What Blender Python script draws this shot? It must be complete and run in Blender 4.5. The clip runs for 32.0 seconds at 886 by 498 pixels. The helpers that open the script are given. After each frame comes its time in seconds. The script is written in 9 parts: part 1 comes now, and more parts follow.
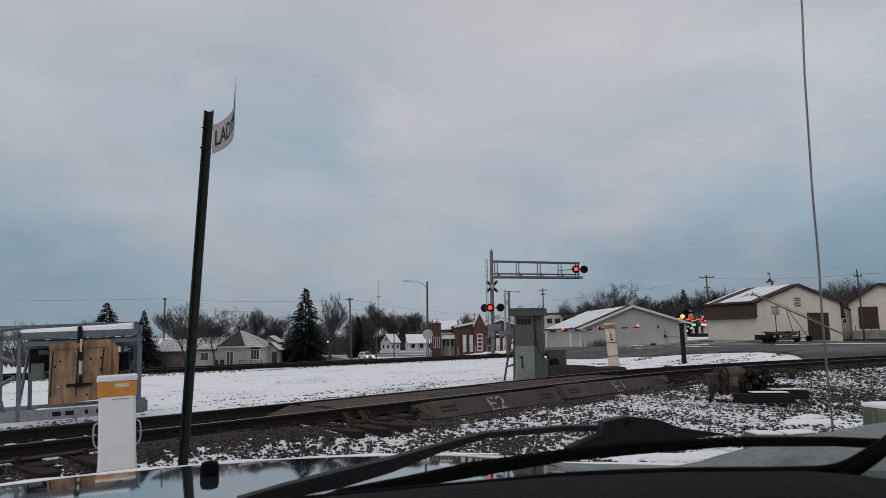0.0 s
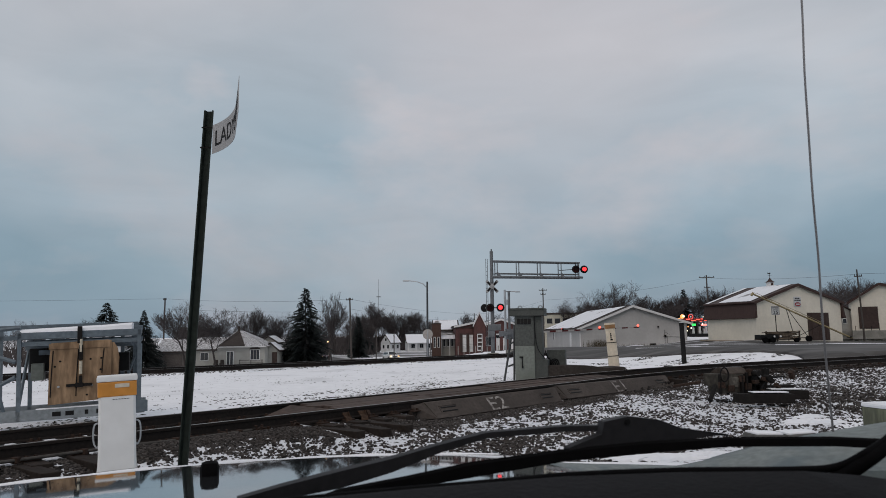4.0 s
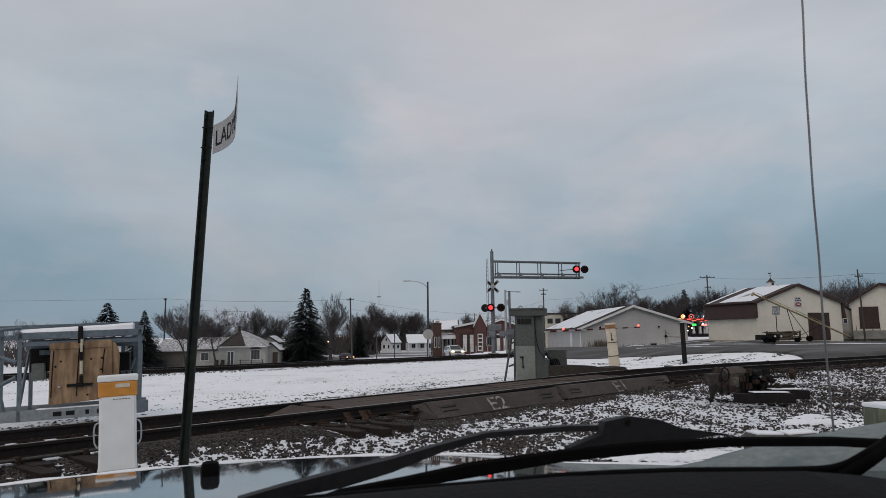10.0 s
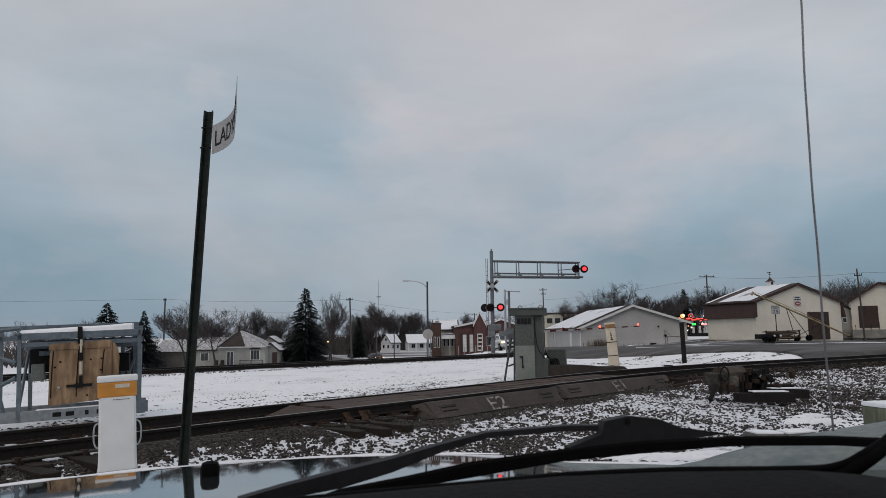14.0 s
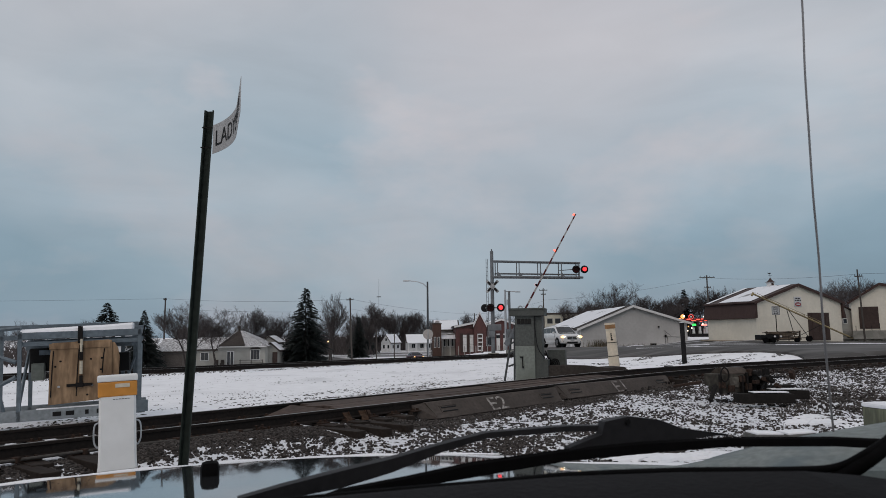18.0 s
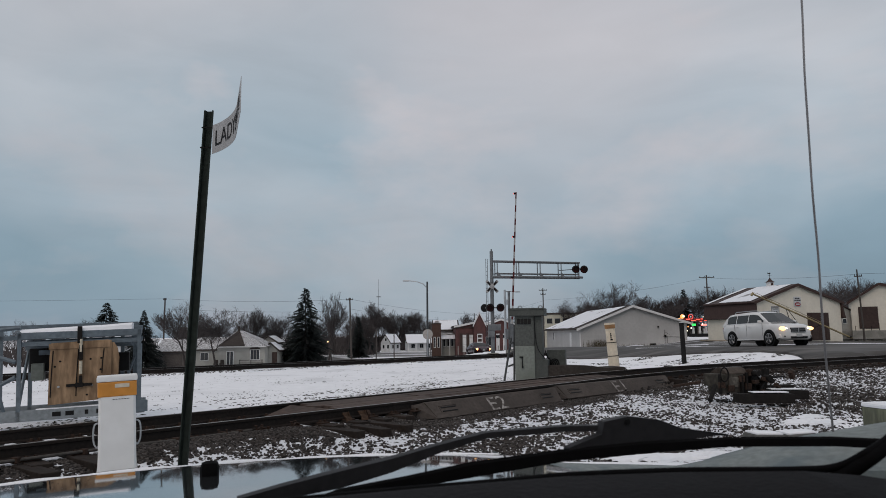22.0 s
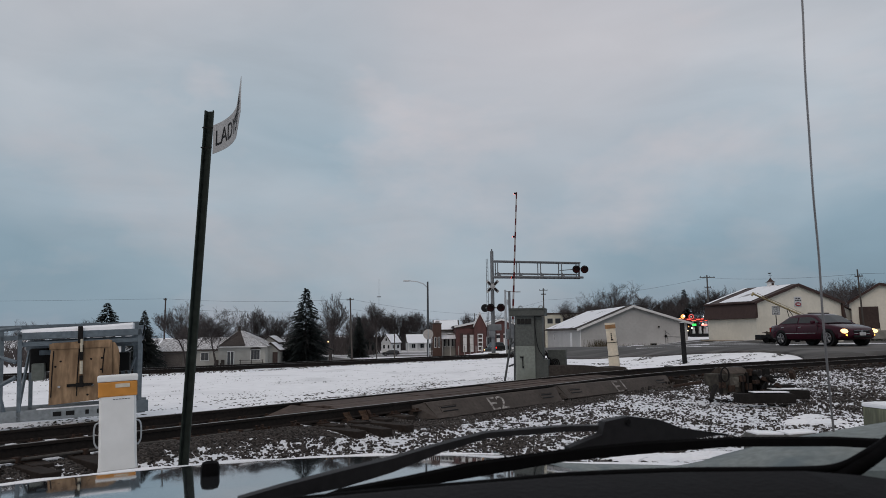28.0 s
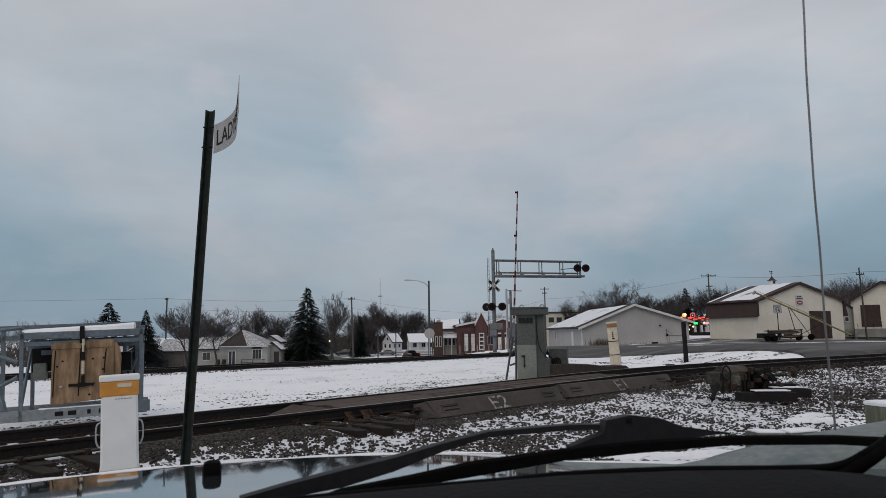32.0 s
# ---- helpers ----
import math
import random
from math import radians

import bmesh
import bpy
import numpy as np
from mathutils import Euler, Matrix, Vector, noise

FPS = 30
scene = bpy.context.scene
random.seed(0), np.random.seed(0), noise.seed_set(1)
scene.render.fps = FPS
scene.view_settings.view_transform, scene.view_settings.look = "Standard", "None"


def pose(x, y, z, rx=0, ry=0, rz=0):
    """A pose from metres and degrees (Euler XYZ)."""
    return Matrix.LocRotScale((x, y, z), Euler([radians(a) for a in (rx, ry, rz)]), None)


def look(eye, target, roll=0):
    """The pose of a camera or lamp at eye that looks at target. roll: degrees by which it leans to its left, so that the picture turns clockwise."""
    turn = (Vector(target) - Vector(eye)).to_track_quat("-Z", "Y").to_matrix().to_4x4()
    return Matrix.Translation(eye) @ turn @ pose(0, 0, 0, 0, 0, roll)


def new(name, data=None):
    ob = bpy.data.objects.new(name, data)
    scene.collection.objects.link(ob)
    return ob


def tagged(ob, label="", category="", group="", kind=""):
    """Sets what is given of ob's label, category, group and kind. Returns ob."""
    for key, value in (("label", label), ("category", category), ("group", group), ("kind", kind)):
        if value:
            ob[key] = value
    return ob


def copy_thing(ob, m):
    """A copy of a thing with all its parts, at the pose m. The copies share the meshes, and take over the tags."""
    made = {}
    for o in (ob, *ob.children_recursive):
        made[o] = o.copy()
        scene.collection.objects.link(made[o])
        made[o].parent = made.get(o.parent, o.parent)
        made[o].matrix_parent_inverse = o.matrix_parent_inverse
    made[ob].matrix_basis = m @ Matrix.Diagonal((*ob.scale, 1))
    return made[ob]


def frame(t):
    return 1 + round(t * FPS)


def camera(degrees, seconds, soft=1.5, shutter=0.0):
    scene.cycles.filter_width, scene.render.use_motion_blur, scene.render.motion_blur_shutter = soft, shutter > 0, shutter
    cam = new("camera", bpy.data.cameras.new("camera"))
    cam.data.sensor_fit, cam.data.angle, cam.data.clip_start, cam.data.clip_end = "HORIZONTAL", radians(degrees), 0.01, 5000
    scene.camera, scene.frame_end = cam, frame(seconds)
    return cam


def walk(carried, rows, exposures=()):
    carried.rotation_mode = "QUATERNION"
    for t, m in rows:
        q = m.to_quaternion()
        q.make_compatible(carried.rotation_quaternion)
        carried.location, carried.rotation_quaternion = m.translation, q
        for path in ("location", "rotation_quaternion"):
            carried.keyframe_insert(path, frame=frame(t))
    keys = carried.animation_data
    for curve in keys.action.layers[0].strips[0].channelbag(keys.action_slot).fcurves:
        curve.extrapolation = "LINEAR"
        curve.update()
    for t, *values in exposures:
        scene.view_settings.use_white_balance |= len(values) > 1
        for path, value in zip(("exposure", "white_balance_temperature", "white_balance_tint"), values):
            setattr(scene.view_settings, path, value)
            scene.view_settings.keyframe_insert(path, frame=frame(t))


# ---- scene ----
cam = camera(65, 32.0, soft=0.45)
# a phone lens, focused far off: what is close to it is a little soft
cam.data.dof.use_dof, cam.data.dof.focus_distance, cam.data.dof.aperture_fstop = True, 45.0, 12.0
EYE = (0.0, 0.0, 1.22)


def aim(yaw=0.0, tilt=6.95, roll=-0.6):
    """The phone held in the truck: yaw to the right, tilt up, roll, in degrees."""
    a, b = radians(yaw), radians(tilt)
    far = Vector((math.sin(a) * math.cos(b), math.cos(a) * math.cos(b), math.sin(b)))
    return look(EYE, Vector(EYE) + far * 10, roll)


walk(cam, [
    (0.0, aim()), (1.0, aim()), (1.6, aim(-0.04)), (2.4, aim()), (5.5, aim()), (6.2, aim(-0.05)), (7.5, aim()), (9.0, aim()),
    (10.0, aim(-0.04)), (10.8, aim()), (11.5, aim(-0.03, 6.94, -0.74)), (12.0, aim(-0.06, 6.95, -0.82)), (12.5, aim(-0.02, 6.94, -0.93)),
    (13.0, aim(-0.01, 6.94, -0.95)), (13.5, aim(-0.01, 6.94, -0.84)), (14.0, aim(0, 6.94, -0.7)), (14.5, aim(-0.02, 6.95, -0.62)),
    (16.5, aim(-0.06, 6.94, -0.68)), (17.5, aim(-0.05)), (18.6, aim(-0.01)), (19.8, aim(-0.06)), (20.8, aim()), (24.2, aim()), (25.2, aim(-0.05)),
    (27.5, aim(-0.05)), (29.0, aim()), (30.8, aim(-0.05)), (31.5, aim(-0.07, 6.92, -0.68)), (32.0, aim(-0.13, 6.88, -0.72))],
    exposures=[(0.0, 0.15), (32.0, 0.15)])

# ---- sky and light ----
SUN_UP, SUN_TURN = 18.0, 200.0
world = bpy.data.worlds.new("sky")
scene.world = world
world.use_nodes = True


def sky_nodes():
    t = world.node_tree
    t.nodes.clear()
    lk = t.links.new
    out, bg = t.nodes.new("ShaderNodeOutputWorld"), t.nodes.new("ShaderNodeBackground")
    tc = t.nodes.new("ShaderNodeTexCoord")
    sky = t.nodes.new("ShaderNodeTexSky")
    sky.sky_type, sky.sun_disc = "NISHITA", False
    sky.sun_elevation, sky.sun_rotation = radians(SUN_UP), radians(SUN_TURN)
    # cloud deck: the direction is flattened towards the horizon, so that the clouds draw out in bands
    mp = t.nodes.new("ShaderNodeMapping")
    mp.inputs[3].default_value = (1.0, 1.0, 1.9)
    mp.inputs[1].default_value = (0.85, 0.45, 0.12)
    n1, n2 = t.nodes.new("ShaderNodeTexNoise"), t.nodes.new("ShaderNodeTexNoise")
    n1.inputs["Scale"].default_value, n1.inputs["Detail"].default_value, n1.inputs["Roughness"].default_value = 1.7, 4.0, 0.45
    n2.inputs["Scale"].default_value, n2.inputs["Detail"].default_value, n2.inputs["Roughness"].default_value = 4.2, 5.0, 0.55
    n1.inputs["Distortion"].default_value = 0.5
    lk(tc.outputs["Generated"], mp.inputs[0])
    lk(mp.outputs[0], n1.inputs["Vector"])
    lk(mp.outputs[0], n2.inputs["Vector"])
    r1, r2 = t.nodes.new("ShaderNodeValToRGB"), t.nodes.new("ShaderNodeValToRGB")
    r1.color_ramp.elements[0].position, r1.color_ramp.elements[1].position = 0.39, 0.62
    r1.color_ramp.elements[0].color = (0.286, 0.366, 0.426, 1)
    r1.color_ramp.elements[1].color = (0.432, 0.468, 0.510, 1)
    r2.color_ramp.elements[0].position, r2.color_ramp.elements[1].position = 0.44, 0.68
    r2.color_ramp.elements[0].color = (0, 0, 0, 1)
    r2.color_ramp.elements[1].color = (0.8, 0.8, 0.8, 1)
    warm = t.nodes.new("ShaderNodeMix")
    warm.data_type = "RGBA"
    warm.inputs["B"].default_value = (0.475, 0.458, 0.482, 1)
    lk(n1.outputs["Fac"], r1.inputs[0])
    lk(n2.outputs["Fac"], r2.inputs[0])
    # the deck turns mauve higher up
    part_up, high, most = t.nodes.new("ShaderNodeSeparateXYZ"), t.nodes.new("ShaderNodeMapRange"), t.nodes.new("ShaderNodeMath")
    lk(tc.outputs["Generated"], part_up.inputs[0])
    lk(part_up.outputs["Z"], high.inputs["Value"])
    for k, v in (("From Min", 0.24), ("From Max", 0.44), ("To Max", 0.55)):
        high.inputs[k].default_value = v
    most.operation = "MAXIMUM"
    lk(r2.outputs[0], most.inputs[0])
    lk(high.outputs[0], most.inputs[1])
    lk(most.outputs[0], warm.inputs["Factor"])
    lk(r1.outputs[0], warm.inputs["A"])
    # darker blue-grey towards the horizon
    sep = t.nodes.new("ShaderNodeSeparateXYZ")
    lk(tc.outputs["Generated"], sep.inputs[0])
    rh = t.nodes.new("ShaderNodeValToRGB")
    rh.color_ramp.elements[0].position, rh.color_ramp.elements[1].position = 0.0, 0.30
    rh.color_ramp.elements[0].color = (0.66, 0.71, 0.77, 1)
    rh.color_ramp.elements[1].color = (1, 1, 1, 1)
    e = rh.color_ramp.elements.new(0.10)
    e.color = (0.74, 0.81, 0.85, 1)
    lk(sep.outputs["Z"], rh.inputs[0])
    mul = t.nodes.new("ShaderNodeMix")
    mul.data_type, mul.blend_type = "RGBA", "MULTIPLY"
    mul.inputs["Factor"].default_value = 1.0
    lk(warm.outputs["Result"], mul.inputs["A"])
    lk(rh.outputs[0], mul.inputs["B"])
    # thicker, darker cloud low down to the east
    low, east, both = t.nodes.new("ShaderNodeMapRange"), t.nodes.new("ShaderNodeMapRange"), t.nodes.new("ShaderNodeMath")
    for node, a, b in ((low, 0.17, 0.04), (east, 0.0, 0.38)):
        node.inputs["From Min"].default_value, node.inputs["From Max"].default_value = a, b
    lk(sep.outputs["Z"], low.inputs["Value"])
    lk(sep.outputs["X"], east.inputs["Value"])
    both.operation = "MULTIPLY"
    lk(low.outputs[0], both.inputs[0])
    lk(east.outputs[0], both.inputs[1])
    dim = t.nodes.new("ShaderNodeMix")
    dim.data_type, dim.blend_type = "RGBA", "MULTIPLY"
    dim.inputs["B"].default_value = (0.74, 0.77, 0.80, 1)
    lk(both.outputs[0], dim.inputs["Factor"])
    lk(mul.outputs["Result"], dim.inputs["A"])
    # the deck is thinner, and lighter, towards the east
    side, thin = t.nodes.new("ShaderNodeMapRange"), t.nodes.new("ShaderNodeMix")
    for k, v in (("From Min", -0.5), ("From Max", 0.35), ("To Min", 0.975), ("To Max", 1.02)):
        side.inputs[k].default_value = v
    lk(sep.outputs["X"], side.inputs["Value"])
    thin.data_type, thin.blend_type = "RGBA", "MULTIPLY"
    thin.inputs["Factor"].default_value = 1.0
    lk(dim.outputs["Result"], thin.inputs["A"])
    lk(side.outputs[0], thin.inputs["B"])
    # the cloud is thinnest, and faintly pink, ahead
    spot, near_it, pink = t.nodes.new("ShaderNodeVectorMath"), t.nodes.new("ShaderNodeMapRange"), t.nodes.new("ShaderNodeMix")
    spot.operation = "DOT_PRODUCT"
    spot.inputs[1].default_value = Vector((0.12, 0.94, 0.36)).normalized()
    lk(tc.outputs["Generated"], spot.inputs[0])
    near_it.interpolation_type = "SMOOTHSTEP"
    for k, v in (("From Min", 0.955), ("From Max", 1.0), ("To Max", 0.30)):
        near_it.inputs[k].default_value = v
    lk(spot.outputs["Value"], near_it.inputs["Value"])
    pink.data_type = "RGBA"
    pink.inputs["B"].default_value = (0.52, 0.465, 0.475, 1)
    lk(near_it.outputs[0], pink.inputs["Factor"])
    # small folds in the deck's underside, drawn out level
    mp2, n3, fold, folds = t.nodes.new("ShaderNodeMapping"), t.nodes.new("ShaderNodeTexNoise"), t.nodes.new("ShaderNodeMapRange"), t.nodes.new("ShaderNodeMix")
    mp2.inputs[3].default_value = (1.0, 1.0, 3.2)
    n3.inputs["Scale"].default_value, n3.inputs["Detail"].default_value, n3.inputs["Roughness"].default_value = 4.6, 5.0, 0.56
    n3.inputs["Distortion"].default_value = 0.6
    for k, v in (("From Min", 0.32), ("From Max", 0.68), ("To Min", 0.955), ("To Max", 1.045)):
        fold.inputs[k].default_value = v
    folds.data_type, folds.blend_type = "RGBA", "MULTIPLY"
    folds.inputs["Factor"].default_value = 1.0
    lk(tc.outputs["Generated"], mp2.inputs[0])
    lk(mp2.outputs[0], n3.inputs["Vector"])
    lk(n3.outputs["Fac"], fold.inputs["Value"])
    lk(thin.outputs["Result"], folds.inputs["A"])
    lk(fold.outputs[0], folds.inputs["B"])
    lk(folds.outputs["Result"], pink.inputs["A"])
    mul = pink
    # a trace of the clear sky above the deck
    add = t.nodes.new("ShaderNodeMix")
    add.data_type = "RGBA"
    add.inputs["Factor"].default_value = 0.004
    lk(mul.outputs["Result"], add.inputs["A"])
    lk(sky.outputs[0], add.inputs["B"])
    lk(add.outputs["Result"], bg.inputs[0])
    bg.inputs[1].default_value = 1.0
    lk(bg.outputs[0], out.inputs[0])


sky_nodes()
sun = new("sun", bpy.data.lights.new("sun", "SUN"))
sun.data.energy, sun.data.angle, sun.data.color = 0.6, radians(40), (1.0, 0.84, 0.72)
sun.matrix_world = look((-15, -40, 45), (0, 0, 0))

# ---- materials ----
MATS = {}


def mat(name, color, rough=0.7, metal=0.0, grain=0.25, scale=8.0, bump=0.15, second=None, amount=0.5, big=0.9, spec=0.22, coat=0.0, vary=0.0, stretch=(1, 1, 1), edge=(0.42, 0.62)):
    """A surface with grain at two scales; second: a stain or snow colour in patches; vary: brightness by object."""
    if name in MATS:
        return MATS[name]
    m = bpy.data.materials.new(name)
    MATS[name] = m
    m.use_nodes = True
    t = m.node_tree
    lk = t.links.new
    b = t.nodes["Principled BSDF"]
    tc, mp = t.nodes.new("ShaderNodeTexCoord"), t.nodes.new("ShaderNodeMapping")
    mp.inputs[3].default_value = stretch
    lk(tc.outputs["Object"], mp.inputs[0])
    n1, n2 = t.nodes.new("ShaderNodeTexNoise"), t.nodes.new("ShaderNodeTexNoise")
    n1.inputs["Scale"].default_value, n1.inputs["Detail"].default_value = scale, 6
    n2.inputs["Scale"].default_value, n2.inputs["Detail"].default_value = big, 4
    lk(mp.outputs[0], n1.inputs["Vector"])
    lk(mp.outputs[0], n2.inputs["Vector"])
    hi, lo = [min(1, c * (1 + grain)) for c in color], [c * (1 - grain) for c in color]
    ramp = t.nodes.new("ShaderNodeValToRGB")
    ramp.color_ramp.elements[0].position, ramp.color_ramp.elements[1].position = 0.3, 0.7
    ramp.color_ramp.elements[0].color, ramp.color_ramp.elements[1].color = (*lo, 1), (*hi, 1)
    lk(n1.outputs["Fac"], ramp.inputs[0])
    last = ramp.outputs[0]
    mix = t.nodes.new("ShaderNodeMix")
    mix.data_type = "RGBA"
    r2 = t.nodes.new("ShaderNodeValToRGB")
    r2.color_ramp.elements[0].position, r2.color_ramp.elements[1].position = edge
    r2.color_ramp.elements[0].color, r2.color_ramp.elements[1].color = (0, 0, 0, 1), (amount, amount, amount, 1)
    lk(n2.outputs["Fac"], r2.inputs[0])
    lk(r2.outputs[0], mix.inputs["Factor"])
    lk(last, mix.inputs["A"])
    mix.inputs["B"].default_value = (*(second or [c * 0.75 for c in color]), 1)
    last = mix.outputs["Result"]
    if vary:
        oi = t.nodes.new("ShaderNodeObjectInfo")
        mr = t.nodes.new("ShaderNodeMapRange")
        mr.inputs["To Min"].default_value, mr.inputs["To Max"].default_value = 1 - vary, 1 + vary
        lk(oi.outputs["Random"], mr.inputs["Value"])
        hs = t.nodes.new("ShaderNodeHueSaturation")
        lk(mr.outputs[0], hs.inputs["Value"])
        lk(last, hs.inputs["Color"])
        last = hs.outputs[0]
    lk(last, b.inputs["Base Color"])
    b.inputs["Roughness"].default_value, b.inputs["Metallic"].default_value = rough, metal
    b.inputs["Specular IOR Level"].default_value = spec
    b.inputs["Coat Weight"].default_value = coat
    if bump:
        bp = t.nodes.new("ShaderNodeBump")
        bp.inputs["Strength"].default_value, bp.inputs["Distance"].default_value = bump, 0.02
        lk(n1.outputs["Fac"], bp.inputs["Height"])
        lk(bp.outputs[0], b.inputs["Normal"])
    return m


def glow(name, color, strength):
    if name not in MATS:
        m = bpy.data.materials.new(name)
        MATS[name] = m
        m.use_nodes = True
        b = m.node_tree.nodes["Principled BSDF"]
        b.inputs["Base Color"].default_value = (*[c * 0.5 for c in color], 1)
        b.inputs["Emission Color"].default_value, b.inputs["Emission Strength"].default_value = (*color, 1), strength
        b.inputs["Roughness"].default_value = 0.3
    return MATS[name]


SNOW = (0.86, 0.87, 0.90)
M_STEEL = mat("galvanized_steel", (0.42, 0.44, 0.46), 0.5, 0.55, 0.2, 30, 0.05)
M_BLUESTEEL = mat("weathered_galvanized_beam", (0.15, 0.182, 0.208), 0.55, 0.35, 0.22, 14, 0.08, amount=0.6)
M_BLACK = mat("black_paint", (0.006, 0.006, 0.0065), 0.6, 0, 0.3, 20, 0.05)
M_RUBBER = mat("black_rubber", (0.0035, 0.0035, 0.004), 0.8, 0, 0.3, 40, 0.1, spec=0.08)
M_GREENPOST = mat("dark_green_enamel", (0.017, 0.0235, 0.020), 0.8, 0.0, 0.4, 14, 0.1, amount=0.5)
M_GALV = mat("dull_galvanized_mast", (0.17, 0.18, 0.19), 0.55, 0.3, 0.2, 12, 0.05, (0.11, 0.115, 0.12), 0.7, 2)
M_RAIL = mat("rusty_rail_steel", (0.021, 0.016, 0.014), 0.75, 0.2, 0.4, 24, 0.25, (0.018, 0.016, 0.015), 0.7)
M_RAILTOP = mat("worn_rail_head", (0.20, 0.185, 0.17), 0.38, 0.8, 0.2, 30, 0.05)
M_TIE = mat("creosoted_timber", (0.024, 0.018, 0.015), 0.9, 0, 0.45, 12, 0.5, (0.018, 0.015, 0.014), 0.7, vary=0.3, stretch=(0.3, 2.5, 2.5))
M_BOARD = mat("brown_crossing_board", (0.078, 0.056, 0.047), 0.85, 0, 0.3, 12, 0.3, (0.042, 0.034, 0.03), 0.7, 0.7, vary=0.2)
M_PANEL = mat("dark_cover_panel", (0.080, 0.066, 0.058), 0.75, 0.1, 0.25, 18, 0.1, (0.042, 0.035, 0.031), 0.7)
M_RUST = mat("rusty_iron", (0.048, 0.031, 0.024), 0.9, 0.2, 0.5, 25, 0.3)
M_SNOW = mat("snow", SNOW, 0.75, 0, 0.05, 9, 0.35, (0.70, 0.73, 0.78), 0.5)
M_CONC = mat("concrete", (0.32, 0.31, 0.29), 0.9, 0, 0.2, 16, 0.2, (0.17, 0.17, 0.15), 0.7)
M_DARKCONC = mat("damp_brown_slab", (0.05, 0.042, 0.037), 0.9, 0, 0.3, 16, 0.2)
M_CABINET = mat("grey_green_cabinet_paint", (0.09, 0.097, 0.092), 0.6, 0.1, 0.2, 18, 0.05, (0.058, 0.063, 0.058), 0.8)
M_CABINET2 = mat("pale_cabinet_door_paint", (0.20, 0.22, 0.20), 0.6, 0.1, 0.15, 18, 0.05, (0.145, 0.16, 0.14), 0.8)
M_WHITE = mat("white_plastic", (0.78, 0.79, 0.79), 0.45, 0, 0.05, 6, 0.03, (0.66, 0.66, 0.64), 0.6)
M_ORANGE = mat("orange_reflective_band", (0.60, 0.27, 0.06), 0.35, 0, 0.15, 10, 0.03, (0.45, 0.18, 0.04), 0.6)
M_CREAM = mat("cream_plastic", (0.66, 0.58, 0.46), 0.5, 0, 0.12, 8, 0.05, (0.5, 0.42, 0.32), 0.7)
M_PLY = mat("weathered_tan_plywood", (0.285, 0.19, 0.115), 0.8, 0, 0.38, 5, 0.2, (0.12, 0.075, 0.045), 0.8, 1.9, stretch=(2.5, 1, 0.6))
M_IRON = mat("black_iron", (0.011, 0.0095, 0.009), 0.8, 0.1, 0.4, 25, 0.2)
M_BARK = mat("grey_brown_bark", (0.050, 0.043, 0.041), 0.95, 0, 0.4, 6, 0.4)
M_TWIG = mat("bare_twigs", (0.066, 0.058, 0.058), 0.95, 0, 0.35, 3, 0, vary=0.25)
M_NEEDLE = mat("spruce_needles", (0.024, 0.030, 0.029), 0.9, 0, 0.5, 3, 0, (0.034, 0.040, 0.039), 0.7, vary=0.2)
M_GLASS = mat("dark_window_glass", (0.02, 0.024, 0.028), 0.06, 0, 0.2, 2, 0, spec=0.6)
M_ROOFDARK = mat("dark_shingle_roof", (0.055, 0.046, 0.042), 0.9, 0, 0.35, 5, 0.3)
M_POLE = mat("weathered_pole_wood", (0.075, 0.067, 0.062), 0.9, 0, 0.3, 10, 0.3, stretch=(3, 3, 0.3))
M_RED = glow("red_signal_glow", (1.0, 0.03, 0.035), 1.9)
M_AMBER = glow("red_gate_lamp_glow", (1.0, 0.075, 0.045), 4.0)
M_REDDARK = mat("unlit_red_lens", (0.006, 0.002, 0.002), 0.5, 0, 0.2, 10, 0, spec=0.1)
M_HEAD = glow("warm_headlamp_glow", (1.0, 0.57, 0.24), 2.3)
M_BULB = glow("bright_bulb_glow", (1.0, 0.78, 0.46), 160.0)
M_TURN = glow("amber_turn_lamp_glow", (1.0, 0.38, 0.06), 3.0)
M_TAIL = glow("red_tail_lamp_glow", (1.0, 0.025, 0.02), 1.6)
M_TAILOFF = mat("red_tail_lamp", (0.25, 0.015, 0.012), 0.25, 0, 0.1, 10, 0)

# ---- builders ----


def bm_new():
    return bmesh.new()


def box(bm, size, at=(0, 0, 0), rot=None, bevel=0.0, slot=0):
    """A box of that size centred at a place; rot: a pose."""
    m = Matrix.Translation(at) @ (rot or Matrix()) @ Matrix.Diagonal((*size, 1))
    made = bmesh.ops.create_cube(bm, size=1.0, matrix=m)
    if bevel:
        edges = list({e for v in made["verts"] for e in v.link_edges})
        bmesh.ops.bevel(bm, geom=edges, offset=bevel, segments=2, affect="EDGES", profile=0.6)
    return bm


def rod(bm, a, b, r1, r2=None, n=10):
    """A tapered round bar from a to b."""
    a, b = Vector(a), Vector(b)
    d = b - a
    m = Matrix.Translation((a + b) / 2) @ d.to_track_quat("Z", "Y").to_matrix().to_4x4()
    bmesh.ops.create_cone(bm, cap_ends=True, segments=n, radius1=r1, radius2=r1 if r2 is None else r2, depth=d.length, matrix=m)
    return bm


